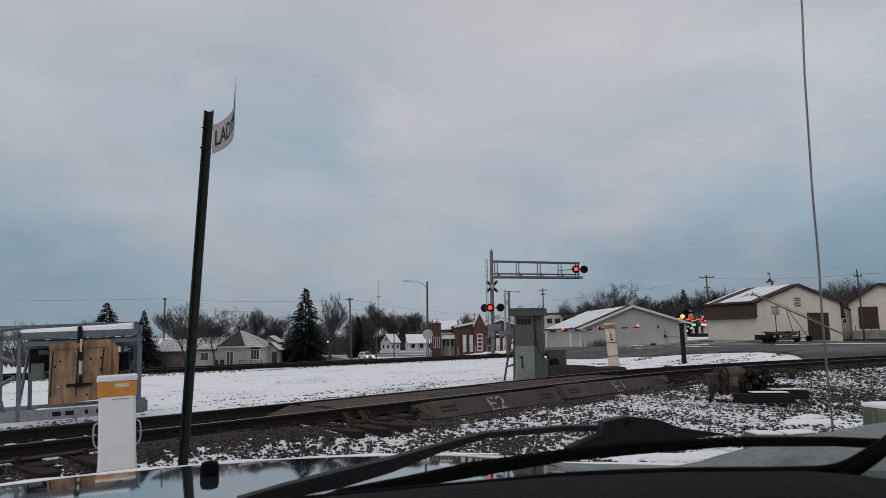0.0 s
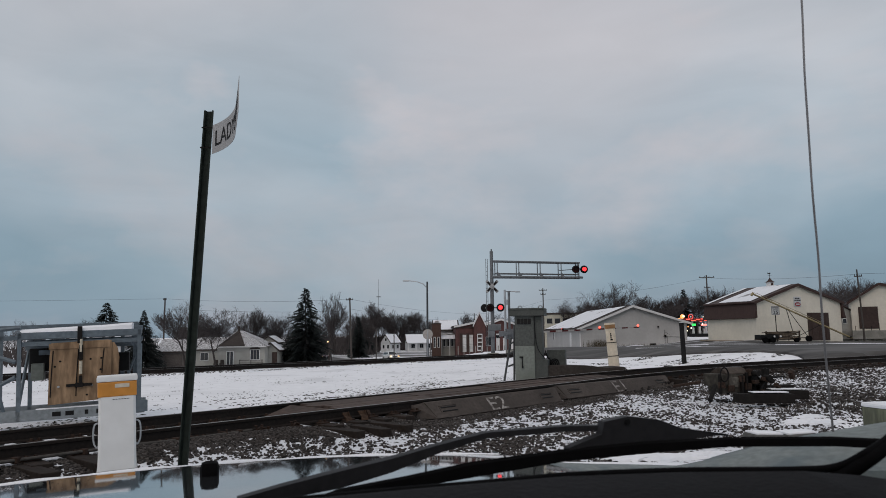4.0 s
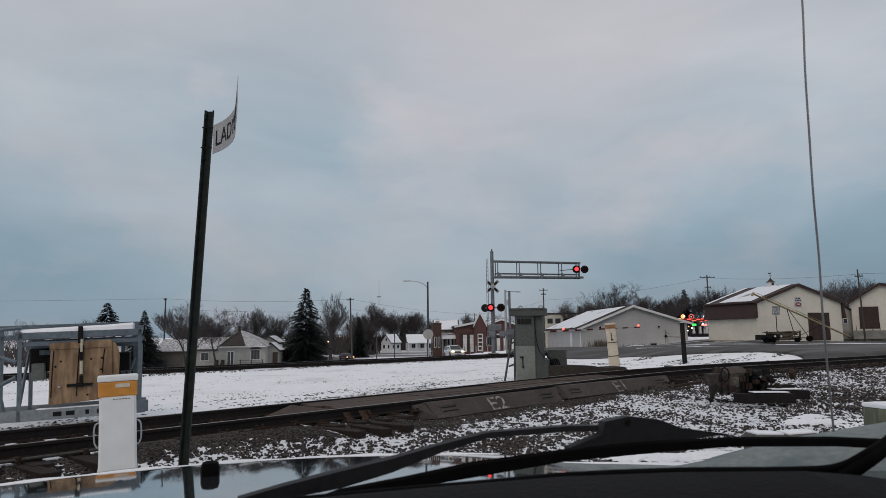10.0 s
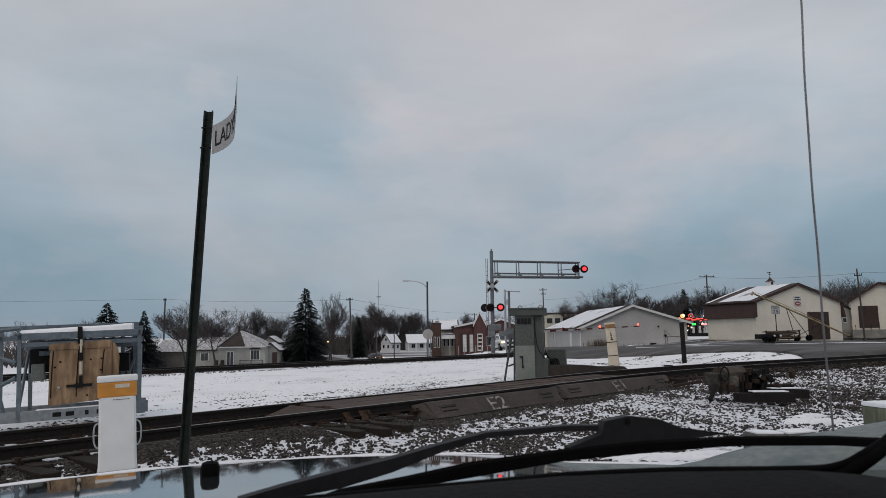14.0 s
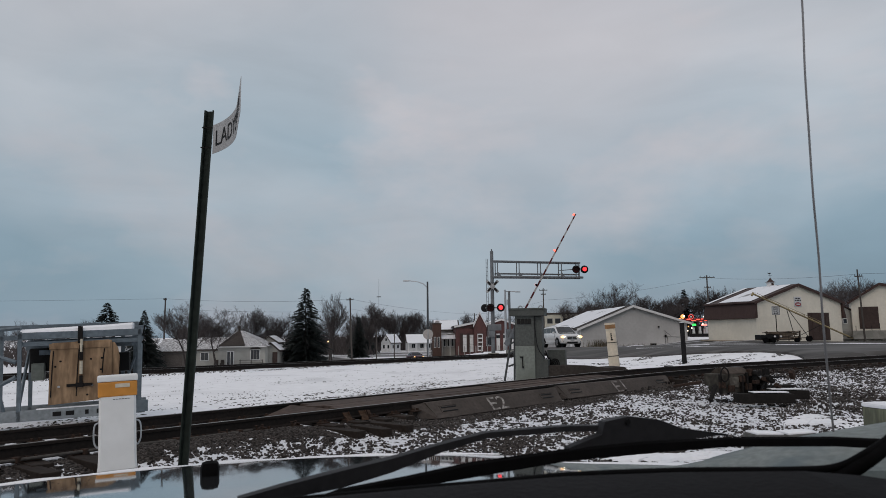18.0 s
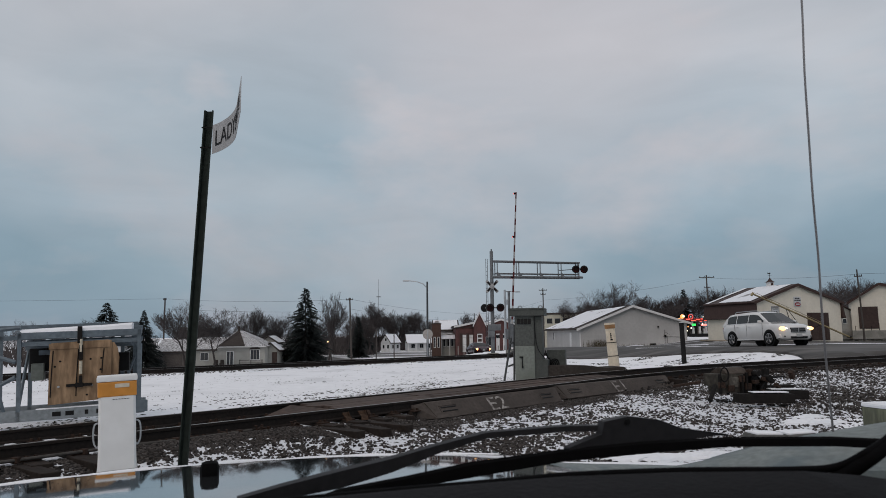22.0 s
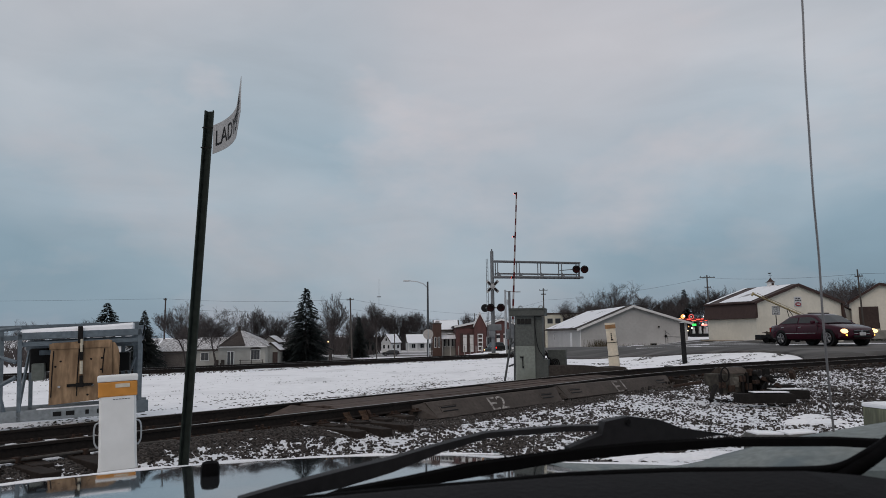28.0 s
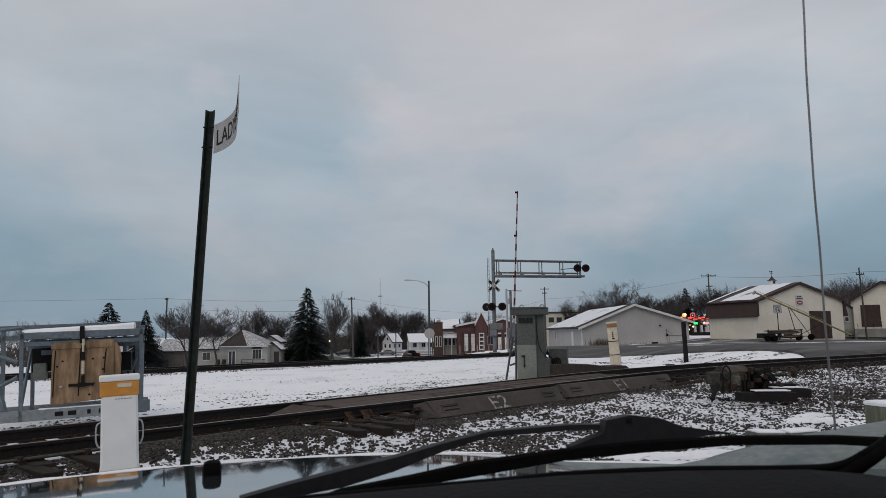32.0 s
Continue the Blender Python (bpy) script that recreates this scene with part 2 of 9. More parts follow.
def prism(bm, profile, depth, m=None):
    """A closed profile in x, z drawn out along y by depth, centred."""
    m = m or Matrix()
    a = [bm.verts.new(m @ Vector((x, -depth / 2, z))) for x, z in profile]
    b = [bm.verts.new(m @ Vector((x, depth / 2, z))) for x, z in profile]
    k = len(profile)
    bm.faces.new(a)
    bm.faces.new(b[::-1])
    for i in range(k):
        j = (i + 1) % k
        bm.faces.new((a[j], a[i], b[i], b[j]))
    return bm


def loft(bm, rings, caps=True, closed=True):
    """A skin over rings of equally many points."""
    vs = [[bm.verts.new(p) for p in ring] for ring in rings]
    k = len(vs[0])
    for r0, r1 in zip(vs, vs[1:]):
        for i in range(k if closed else k - 1):
            j = (i + 1) % k
            bm.faces.new((r0[i], r0[j], r1[j], r1[i]))
    if caps and closed:
        bm.faces.new(vs[0][::-1])
        bm.faces.new(vs[-1])
    return bm


def pipe(bm, pts, r, n=10, fine=5):
    """One smooth round tube through the points."""
    pts = [Vector(p) for p in pts]
    line = []
    for k, (p, q) in enumerate(zip(pts, pts[1:])):
        before, after = pts[max(0, k - 1)], pts[min(len(pts) - 1, k + 2)]
        for i in range(fine):
            u = i / fine
            line.append(p + (q - p) * u + ((q - before) / 2 - (q - p)) * (u * (1 - u) ** 2) - ((after - p) / 2 - (q - p)) * (u * u * (1 - u)))
    line.append(pts[-1])
    rings = []
    side = None
    for i, p in enumerate(line):
        d = (line[min(i + 1, len(line) - 1)] - line[max(i - 1, 0)]).normalized()
        if side is None:
            side = d.orthogonal().normalized()
        side = (side - d * side.dot(d)).normalized()
        other = d.cross(side)
        rings.append([p + (side * math.cos(2 * math.pi * j / n) + other * math.sin(2 * math.pi * j / n)) * r for j in range(n)])
    return loft(bm, rings)


def mesh_of(name, bm, material, smooth=False):
    bmesh.ops.recalc_face_normals(bm, faces=bm.faces[:])
    me = bpy.data.meshes.new(name)
    bm.to_mesh(me)
    bm.free()
    for m in material if isinstance(material, (list, tuple)) else [material]:
        me.materials.append(m)
    if smooth:
        me.polygons.foreach_set("use_smooth", [True] * len(me.polygons))
        me.set_sharp_from_angle(angle=radians(35))
    return me


def part(name, bm, material, parent, label="", smooth=False, at=None):
    ob = new(name, mesh_of(name, bm, material, smooth))
    ob.parent = parent
    if at is not None:
        ob.matrix_basis = at
    return tagged(ob, label) if label else ob


def part_like(ob, parent, at):
    """Another object on the same mesh."""
    o = new(ob.name.split(".")[0], ob.data)
    o.parent = parent
    o.matrix_basis = at
    return o


def thing(name, at, label, category, group="", kind=""):
    ob = new(name)
    ob.empty_display_size = 0.2
    ob.matrix_basis = at
    return tagged(ob, label, category, group, kind)


def solid(name, bm, material, at, label, category="", group="", kind="", smooth=False):
    ob = new(name, mesh_of(name, bm, material, smooth))
    ob.matrix_basis = at
    return tagged(ob, label, category, group, kind)


def from_arrays(name, verts, faces, material):
    me = bpy.data.meshes.new(name)
    me.from_pydata(verts, [], faces)
    me.materials.append(material)
    me.update()
    return me

# ---- lie of the land ----
ROAD_Y = [-200, 0, 22, 27, 30, 33, 40, 46, 53, 60, 72, 80, 97, 120, 140, 160, 220, 400, 3000]
ROAD_Z = [-0.2, 0.0, 0.20, 0.36, 0.47, 0.48, 0.30, 0.14, 0.08, -0.05, -0.62, -1.17, -2.25, -3.38, -3.97, -4.4, -4.7, -5.0, -5.0]


def road_x(y):
    """The road's near lane, by distance."""
    return 10.9 - 0.23 * (y - 53) + 0.13 * max(0.0, 50 - y) - 0.0035 * max(0.0, y - 105) ** 2 * (1 if y < 170 else (65.0 / max(65.0, y - 105)) ** 1.2)


def road_z(y):
    return float(np.interp(y, ROAD_Y, ROAD_Z))


def ease(a, b, x):
    t = min(1.0, max(0.0, (x - a) / (b - a)))
    return t * t * (3 - 2 * t)


def track_y(x):
    """Where the near track lies, by its x."""
    return float(np.interp(x, (2.7, 4.0, 5.5, 7.1, 8.8, 10.5, 12.3, 14.2, 16.0, 19.7, 25.1, 52.5), (16.7, 18.2, 19.6, 20.8, 21.9, 22.8, 23.6, 24.4, 25.2, 26.9, 29.3, 41.5)))


def ground_z(x, y):
    """The ground's height: flat by the tracks, falling away behind the far track, banked up to the road."""
    n = (y - x) * 0.7071
    low = -0.44 + 0.14 * ease(10, 12, n) + 0.10 * ease(16, 22, n)
    yard = float(np.interp(y, (48, 60, 70, 80, 94, 120, 150, 200, 400, 3000), (0.05, 0.0, -0.20, -0.42, -0.80, -1.8, -2.6, -3.4, -4.2, -4.8)))
    yard += (0.1 - yard) * ease(25, 35, x) * (1 - ease(170, 300, y))
    far = road_z(y) - 0.10
    far += (yard - far) * ease(6, 20, x) * ease(46, 54, y) - 0.8 * ease(8, 26, -x) * ease(60, 90, y) * (1 - ease(105, 150, y))
    dip = min(far, -2.3 - 0.7 * ease(4, 22, -x))
    far = dip + (far - dip) * ease(-2, 9, x - road_x(y) + 6)
    z = low + (far - low) * ease(24.5, 31.5, n)
    d = abs(x - road_x(y) - 1.8)
    z += (road_z(y) - 0.07 - z) * (1 - ease(6.0 - 1.4 * ease(46, 56, y), 11.0 - 4.2 * ease(46, 56, y), d)) * ease(23, 28, y) * (ease(0.8, 2.4, y - track_y(x)) if x > 6 else 1)
    return z


def steps(a, b, k):
    return [a + (b - a) * i / k for i in range(k + 1)]


def build_ground():
    xs = steps(-3000, -160, 8)[:-1] + steps(-160, -60, 14)[:-1] + steps(-60, 60, 150)[:-1] + steps(60, 160, 14)[:-1] + steps(160, 3000, 8)
    ys = steps(-400, -6, 6)[:-1] + steps(-6, 70, 110)[:-1] + steps(70, 180, 44)[:-1] + steps(180, 300, 14)[:-1] + steps(300, 3000, 9)
    verts = [(x, y, ground_z(x, y) + (0.02 * noise.noise((x * 0.6, y * 0.6, 0)) if -60 < x < 60 and y < 100 else 0)) for y in ys for x in xs]
    w = len(xs)
    faces = [(j * w + i, j * w + i + 1, (j + 1) * w + i + 1, (j + 1) * w + i) for j in range(len(ys) - 1) for i in range(w - 1)]
    m = mat("snowy_ground", SNOW, 0.8, 0, 0.05, 3.0, 0.3, (0.55, 0.56, 0.58), 0.5, 0.35, edge=(0.55, 0.70))
    t = m.node_tree
    # fine dead grass and soil breaking through the snow
    b = t.nodes["Principled BSDF"]
    tc = t.nodes.new("ShaderNodeTexCoord")
    fine = t.nodes.new("ShaderNodeTexNoise")
    fine.inputs["Scale"].default_value, fine.inputs["Detail"].default_value, fine.inputs["Roughness"].default_value = 5.5, 8, 0.75
    t.links.new(tc.outputs["Object"], fine.inputs["Vector"])
    r = t.nodes.new("ShaderNodeValToRGB")
    r.color_ramp.elements[0].position, r.color_ramp.elements[1].position = 0.64, 0.70
    r.color_ramp.elements[0].color, r.color_ramp.elements[1].color = (0, 0, 0, 1), (0.85, 0.85, 0.85, 1)
    t.links.new(fine.outputs["Fac"], r.inputs[0])
    mx = t.nodes.new("ShaderNodeMix")
    mx.data_type = "RGBA"
    mx.inputs["B"].default_value = (0.09, 0.075, 0.055, 1)
    t.links.new(b.inputs["Base Color"].links[0].from_socket, mx.inputs["A"])
    t.links.new(r.outputs[0], mx.inputs["Factor"])
    t.links.new(mx.outputs["Result"], b.inputs["Base Color"])
    me = from_arrays("ground", verts, faces, m)
    me.polygons.foreach_set("use_smooth", [True] * len(me.polygons))
    tagged(new("ground", me), "flat ground under thin fresh snow with dead grass showing", "ground", kind="structure")


build_ground()


def sunk(x, y):
    """How far the paving dips where the near track runs through it."""
    return 1.1 * (1 - ease(1.6, 2.1, y - track_y(x)))


def build_road():
    bm = bm_new()
    rows = []
    m_as = mat("wet_asphalt", (0.066, 0.063, 0.062), 0.78, 0, 0.35, 2.2, 0.2, (0.15, 0.145, 0.14), 0.7, 0.5, stretch=(0.3, 1.3, 1), edge=(0.47, 0.62))
    for y in steps(-150, 20, 40) + steps(20, 40, 40)[1:] + steps(40, 60, 20)[1:] + steps(60, 260, 50)[1:]:
        x, z = road_x(y), road_z(y)
        edge = x - 2.5
        if 18 < y < 60:
            edge = float(np.interp(y, (18, 20, 22, 24, 26, 27.6, 28.8, 30.3, 32.8, 34.3, 35.9, 36.8, 37.7, 46, 52, 60), (x - 2.6, 10.2, 11.2, 12.2, 13.2, 14.0, 14.05, 13.4, 11.7, 10.6, 9.5, 8.5, 6.5, 6.6, 7.2, x - 2.5)))
        row = [(edge - 0.1, y - 0.6, ground_z(edge, y) - 0.5)]
        for k in range(9):
            px = edge + (x - 2.0 - edge) * k / 8
            row.append((px, y - 0.6 * (1 if y > 60 else 0.3), max(ground_z(px, y) + 0.055, z - 0.03 if px > x - 2.6 else -9) - sunk(px, y)))
        rows.append(row + [(x + k, y + 0.22 * k, z + 0.045 - 0.012 * abs(k - 1.8) - sunk(x + k, y + 0.22 * k)) for k in (-1.0, 0.0, 1.8, 3.2, 4.6)] + [(x + 6.1, y + 1.4, z - 0.008 - sunk(x + 6.1, y + 1.4)), (x + 6.2, y + 1.4, z - 0.6)])
    loft(bm, rows, closed=False)
    solid("road", bm, m_as, Matrix(), "grey asphalt road, wet and swept of snow", "road", kind="structure", smooth=True)
    # the worn yellow middle line, in long dashes
    m_line = mat("worn_yellow_line", (0.40, 0.30, 0.08), 0.8, 0, 0.3, 20, 0, (0.1, 0.1, 0.1), 0.8, 3)
    bm = bm_new()
    for y0 in range(36, 120, 9):
        ring = []
        for y in steps(y0, y0 + 4, 4):
            x, z = road_x(y) + 1.8, road_z(y) + 0.052
            ring.append([(x - 0.06, y + 0.4, z), (x + 0.06, y + 0.42, z)])
        loft(bm, ring, closed=False)
    solid("road_marking", bm, m_line, Matrix(), "worn yellow dashes along the road's middle", "marking", kind="structure")
    # side streets beyond the field
    m_street = mat("snow_streaked_asphalt", (0.075, 0.07, 0.068), 0.8, 0, 0.3, 3.5, 0.2, (0.62, 0.63, 0.65), 0.9, 0.12, edge=(0.45, 0.56), stretch=(0.3, 2.2, 1))
    for name_, y0, y1 in (("side_street", 184, 202), ("side_street", 208, 238)):
        bm = bm_new()
        loft(bm, [[(x, y0 + (y1 - y0) * k + 0.10 * x + 2.0 * noise.noise((x * 0.05, k, y0)), ground_z(x, y0 + (y1 - y0) * k + 0.10 * x) + 0.07) for k in steps(0, 1, 5)] for x in steps(-70, 0, 35)], closed=False)
        solid(name_, bm, m_street, Matrix(), "grey side street between snowy lots", "street", kind="structure")
    # the paved lot on the far side, in front of the buildings
    bm = bm_new()
    ring = [[(x, y, ground_z(x, y) + 0.05 + 0.01 * noise.noise((x, y, 5)) - sunk(x, y)) for x in steps(max(road_x(y) + 5.6, 8.0), 62, 60)] for y in steps(30, 93, 63)]
    loft(bm, ring, closed=False)
    m_lot = mat("lot_asphalt", (0.060, 0.057, 0.055), 0.8, 0, 0.3, 3.5, 0.2, (0.60, 0.61, 0.63), 0.8, 0.34, edge=(0.53, 0.62), stretch=(0.22, 1.6, 1))
    solid("pavement", bm, m_lot, Matrix(), "asphalt forecourt beside the road with remains of snow", "pavement", kind="structure")


    # remains of snow on the forecourt, in thin drawn-out strips
    for path, w in ((((21.5, 63.0), (24.5, 68.0), (27.2, 72.0)), 1.3), (((12.0, 44.0), (16.0, 43.0), (21.0, 42.5)), 0.5), (((15.0, 50.0), (19.0, 51.5), (25.0, 52.0)), 0.45), (((22.0, 58.0), (30.0, 60.0), (38.0, 60.5)), 0.5), (((18.0, 38.5), (23.0, 38.0)), 0.3), (((31.2, 66.2), (34.5, 67.6), (38.0, 68.7), (42.0, 69.8), (48.0, 71.5)), 1.5), (((9.5, 60.0), (14.0, 62.0), (18.0, 63.5)), 0.7)):
        bm = bm_new()
        rows = []
        n = 26
        for i in range(n + 1):
            t = i / n * (len(path) - 1)
            k = min(int(t), len(path) - 2)
            a, b = Vector(path[k]), Vector(path[k + 1])
            p = a + (b - a) * (t - k)
            u = (b - a).normalized()
            half = w * 0.5 * max(0.04, max(0.0, math.sin(math.pi * i / n)) * (0.55 + 1.9 * noise.noise((p.x * 0.9, p.y * 0.9, 4))))
            rows.append([(q.x, q.y, ground_z(q.x, q.y) + 0.075 + up) for q, up in ((p + Vector((-u.y, u.x)) * half, -0.02), (p, 0.015), (p - Vector((-u.y, u.x)) * half, -0.02))])
        loft(bm, rows, closed=False)
        solid("snow_strip", bm, M_SNOW, Matrix(), "thin strip of leftover snow on the asphalt", "snow", kind="stuff", smooth=True)


build_road()


# ---- railway ----
# middle of the near track: straight, then a bend to the right beyond the switch


def near_line(s):
    """A point of the near rail's own line, its heading and height; s in metres along from the foot before the camera."""
    az = 42.0
    base = Vector((-6.71, 6.33))            # foot of the straight part, before the parked truck
    u = Vector((math.sin(radians(az)), math.cos(radians(az))))
    if s <= 15.0:
        return base + u * s, az, 0.02 * ease(10, 15, s)
    # circular bend
    p, a, left = base + u * 15.0, az, s - 15.0
    while left > 1e-6:
        d = min(0.25, left)
        a = min(66.0, a + 2.5 * d)
        p = p + Vector((math.sin(radians(a)), math.cos(radians(a)))) * d
        left -= d
    return p, a, 0.02 + 0.012 * (s - 15.0)


RAIL_PROFILE = [(-0.068, -0.170), (0.068, -0.170), (0.068, -0.158), (0.012, -0.138), (0.010, -0.045), (0.036, -0.036), (0.036, -0.006), (0.028, 0.0),
                (-0.028, 0.0), (-0.036, -0.006), (-0.036, -0.036), (-0.010, -0.045), (-0.012, -0.138), (-0.068, -0.158)]


def sweep(bm, line, s0, s1, off, profile, step=0.5, dz=0.0):
    rows = []
    for s in steps(s0, s1, max(1, int((s1 - s0) / step))):
        p, a, z = line(s)
        n = Vector((-math.cos(radians(a)), math.sin(radians(a))))
        rows.append([(p.x + n.x * (off - x), p.y + n.y * (off - x), z + dz + h) for x, h in profile])
    return loft(bm, rows)


def far_line(s):
    u = Vector((math.sin(radians(46.4)), math.cos(radians(46.4))))
    return Vector((-11.29, 26.24)) + u * s, 46.4, 0.0 + 0.12 * ease(24, 34, s)


def track(name, line, s0, s1, label, ties, step=0.5):
    top = thing(name, Matrix(), label, "railway track", kind="structure")
    for off in (0.0, 1.507):
        bm = bm_new()
        sweep(bm, line, s0, s1, off, RAIL_PROFILE)
        r = part("rail", bm, [M_RAIL, M_RAILTOP], top, smooth=False)
        for f in r.data.polygons:
            if f.normal.z > 0.9 and f.center.z > -0.03:
                f.material_index = 1
    if ties:
        bm = bm_new()
        box(bm, (2.6, 0.23, 0.18), bevel=0.012)
        first = None
        plate = None
        for i in range(int((s1 - s0) / 0.53)):
            s = s0 + 0.3 + i * 0.53
            p, a, z = line(s)
            n = Vector((-math.cos(radians(a)), math.sin(radians(a))))
            c = p + n * (0.75 + random.uniform(-0.06, 0.06) + (0.38 if 8.8 < s < 18.9 and line is near_line else 0.0))
            at = pose(c.x, c.y, z - 0.17 - 0.018 - 0.09, 0, 0, 90 - a + 90 + random.uniform(-1, 1))
            if first is None:
                first = part("sleeper", bm, M_TIE, top)
                first.matrix_basis = at
                b2 = bm_new()
                box(b2, (0.36, 0.19, 0.018), bevel=0.004)
                for dx in (-0.11, 0.11):
                    box(b2, (0.05, 0.03, 0.05), (dx, 0.05, 0.02))
                    box(b2, (0.05, 0.03, 0.05), (dx, -0.05, 0.02))
            else:
                part_like(first, top, at)
            for off in (0.0, 1.507):
                c2 = p + n * off
                at2 = pose(c2.x, c2.y, z - 0.17 - 0.006, 0, 0, 180 - a)
                if plate is None:
                    plate = part("tie_plate", b2, M_RUST, top)
                    plate.matrix_basis = at2
                else:
                    part_like(plate, top, at2)
    return top


def lift(s):
    """The ballast is heaped against the rail before and beyond the cover panels."""
    return 1 - ease(8.3, 9.0, s) + ease(18.8, 19.8, s)


def heap(s):
    """Where the ballast lies so high that it buries the sleepers' near ends."""
    return ease(3.3, 3.9, s) * (1 - ease(6.1, 6.8, s))


def ballast(name, line, s0, s1, lo, hi, top, label):
    """A bed of ballast with sloped shoulders; lo, hi: how far it reaches from the first rail."""
    bm = bm_new()
    rows = []
    for s in steps(s0, s1, int((s1 - s0) / 0.5)):
        p, a, z = line(s)
        n = Vector((-math.cos(radians(a)), math.sin(radians(a))))
        row = []
        for o, h in ((lo, -0.46), (-4.3, top - 0.19) if lo < -5 else (lo * 0.8, top - 0.19), (-1.7, top - 0.15), (-0.75, top - 0.13 + lift(s) * 0.09 + heap(s) * 0.10), (-0.30, top - 0.15 + lift(s) * 0.14 + heap(s) * 0.07), (0.0, top), (2.0, top), (2.0 + (hi - 2.0) * 0.4, top - 0.05), (hi, -0.42)):
            q = p + n * o
            row.append((q.x, q.y, z * float(np.interp(o, (-4.3, -0.75), (0, 1))) + h + 0.02 * noise.noise((q.x * 2, q.y * 2, 1))))
        rows.append(row)
    loft(bm, rows, closed=False)
    m = mat("ballast_and_snow", (0.085, 0.076, 0.072), 0.95, 0, 0.5, 22, 0.6, (0.74, 0.76, 0.80), 0.95, 13.0, edge=(0.36, 0.43))
    return solid(name, bm, m, Matrix(), label, "ballast", kind="structure")


track("railway_track", near_line, -14, 64, "single railway track with rusty rails on dark timber sleepers", True)
track("railway_track", far_line, -60, 25.5, "second railway track across the snowy field", True)
ballast("ballast_bed", near_line, -14, 64, -9.5, 3.6, -0.23, "dark crushed stone bed flecked with snow")
ballast("ballast_bed", far_line, -60, 26, -2.6, 4.2, -0.20, "dark crushed stone bed of the far track")


def stones(name, line, s0, s1, lo, hi, count, size, seed, label, base):
    """Loose stones strewn over the bed, each a chipped block."""
    rng = np.random.default_rng(seed)
    verts, faces = [], []
    cube = np.array([[-1, -1, -1], [1, -1, -1], [1, 1, -1], [-1, 1, -1], [-1, -1, 1], [1, -1, 1], [1, 1, 1], [-1, 1, 1]]) * 0.5
    quads = np.array([[0, 3, 2, 1], [4, 5, 6, 7], [0, 1, 5, 4], [1, 2, 6, 5], [2, 3, 7, 6], [3, 0, 4, 7]])
    all_v, all_f = [], []
    k = 0
    for i in range(count):
        s = rng.uniform(s0, s1)
        o = rng.uniform(lo, hi)
        p, a, z = line(round(s * 2) / 2) if s > 15 else line(s)
        if s > 15:
            u = Vector((math.sin(radians(a)), math.cos(radians(a))))
            p = p + u * (s - round(s * 2) / 2)
        x, y = p.x - math.cos(radians(a)) * o, p.y + math.sin(radians(a)) * o
        # the stones lie in drifts, with snow between
        if 0.45 * noise.noise((x * 0.8, y * 0.8, seed)) + 0.7 * noise.noise((x * 7, y * 7, seed)) < rng.uniform(-0.23, 0.15):
            continue
        sz = size * rng.uniform(0.55, 1.35)
        v = cube * (sz * rng.uniform(0.7, 1.25, 3)) + rng.normal(0, 0.11 * sz, (8, 3))
        th, ph = rng.uniform(0, 6.28), rng.uniform(-0.6, 0.6)
        c, q = math.cos(th), math.sin(th)
        v = v @ np.array([[1, 0, 0], [0, math.cos(ph), -math.sin(ph)], [0, math.sin(ph), math.cos(ph)]]) @ np.array([[c, -q, 0], [q, c, 0], [0, 0, 1]])
        h = base(o) + (lift(s) * float(np.interp(o, [-1.7, -0.75, -0.30, 0.0], [0.0, 0.09, 0.14, 0.0]) + heap(s) * np.interp(o, [-1.7, -0.75, -0.30, 0.0], [0.0, 0.10, 0.07, 0.0])) if line is near_line else 0.0) + z * float(np.interp(o, (-4.3, -0.75), (0, 1)))
        all_v.append(v + (x, y, h + sz * 0.12))
        all_f.append(quads + k)
        k += 8
    me = from_arrays(name, np.concatenate(all_v), np.concatenate(all_f).tolist(), M_BALLAST)
    return tagged(new(name, me), label, "ballast", kind="stuff")


def island_vary(m, lo, hi):
    t = m.node_tree
    b = t.nodes["Principled BSDF"]
    g = t.nodes.new("ShaderNodeNewGeometry")
    mr = t.nodes.new("ShaderNodeMapRange")
    mr.inputs["To Min"].default_value, mr.inputs["To Max"].default_value = lo, hi
    t.links.new(g.outputs["Random Per Island"], mr.inputs["Value"])
    hs = t.nodes.new("ShaderNodeHueSaturation")
    t.links.new(mr.outputs[0], hs.inputs["Value"])
    t.links.new(b.inputs["Base Color"].links[0].from_socket, hs.inputs["Color"])
    t.links.new(hs.outputs[0], b.inputs["Base Color"])
    return m


M_BALLAST = island_vary(mat("loose_ballast_stone", (0.055, 0.049, 0.046), 0.92, 0, 0.3, 30, 0, (0.045, 0.038, 0.035), 0.6), 0.35, 1.75)


def near_bed(o):
    return float(np.interp(o, [-9.5, -4.3, -1.7, -0.75, -0.30, 0.0], [-0.46, -0.42, -0.38, -0.36, -0.37, -0.23]))


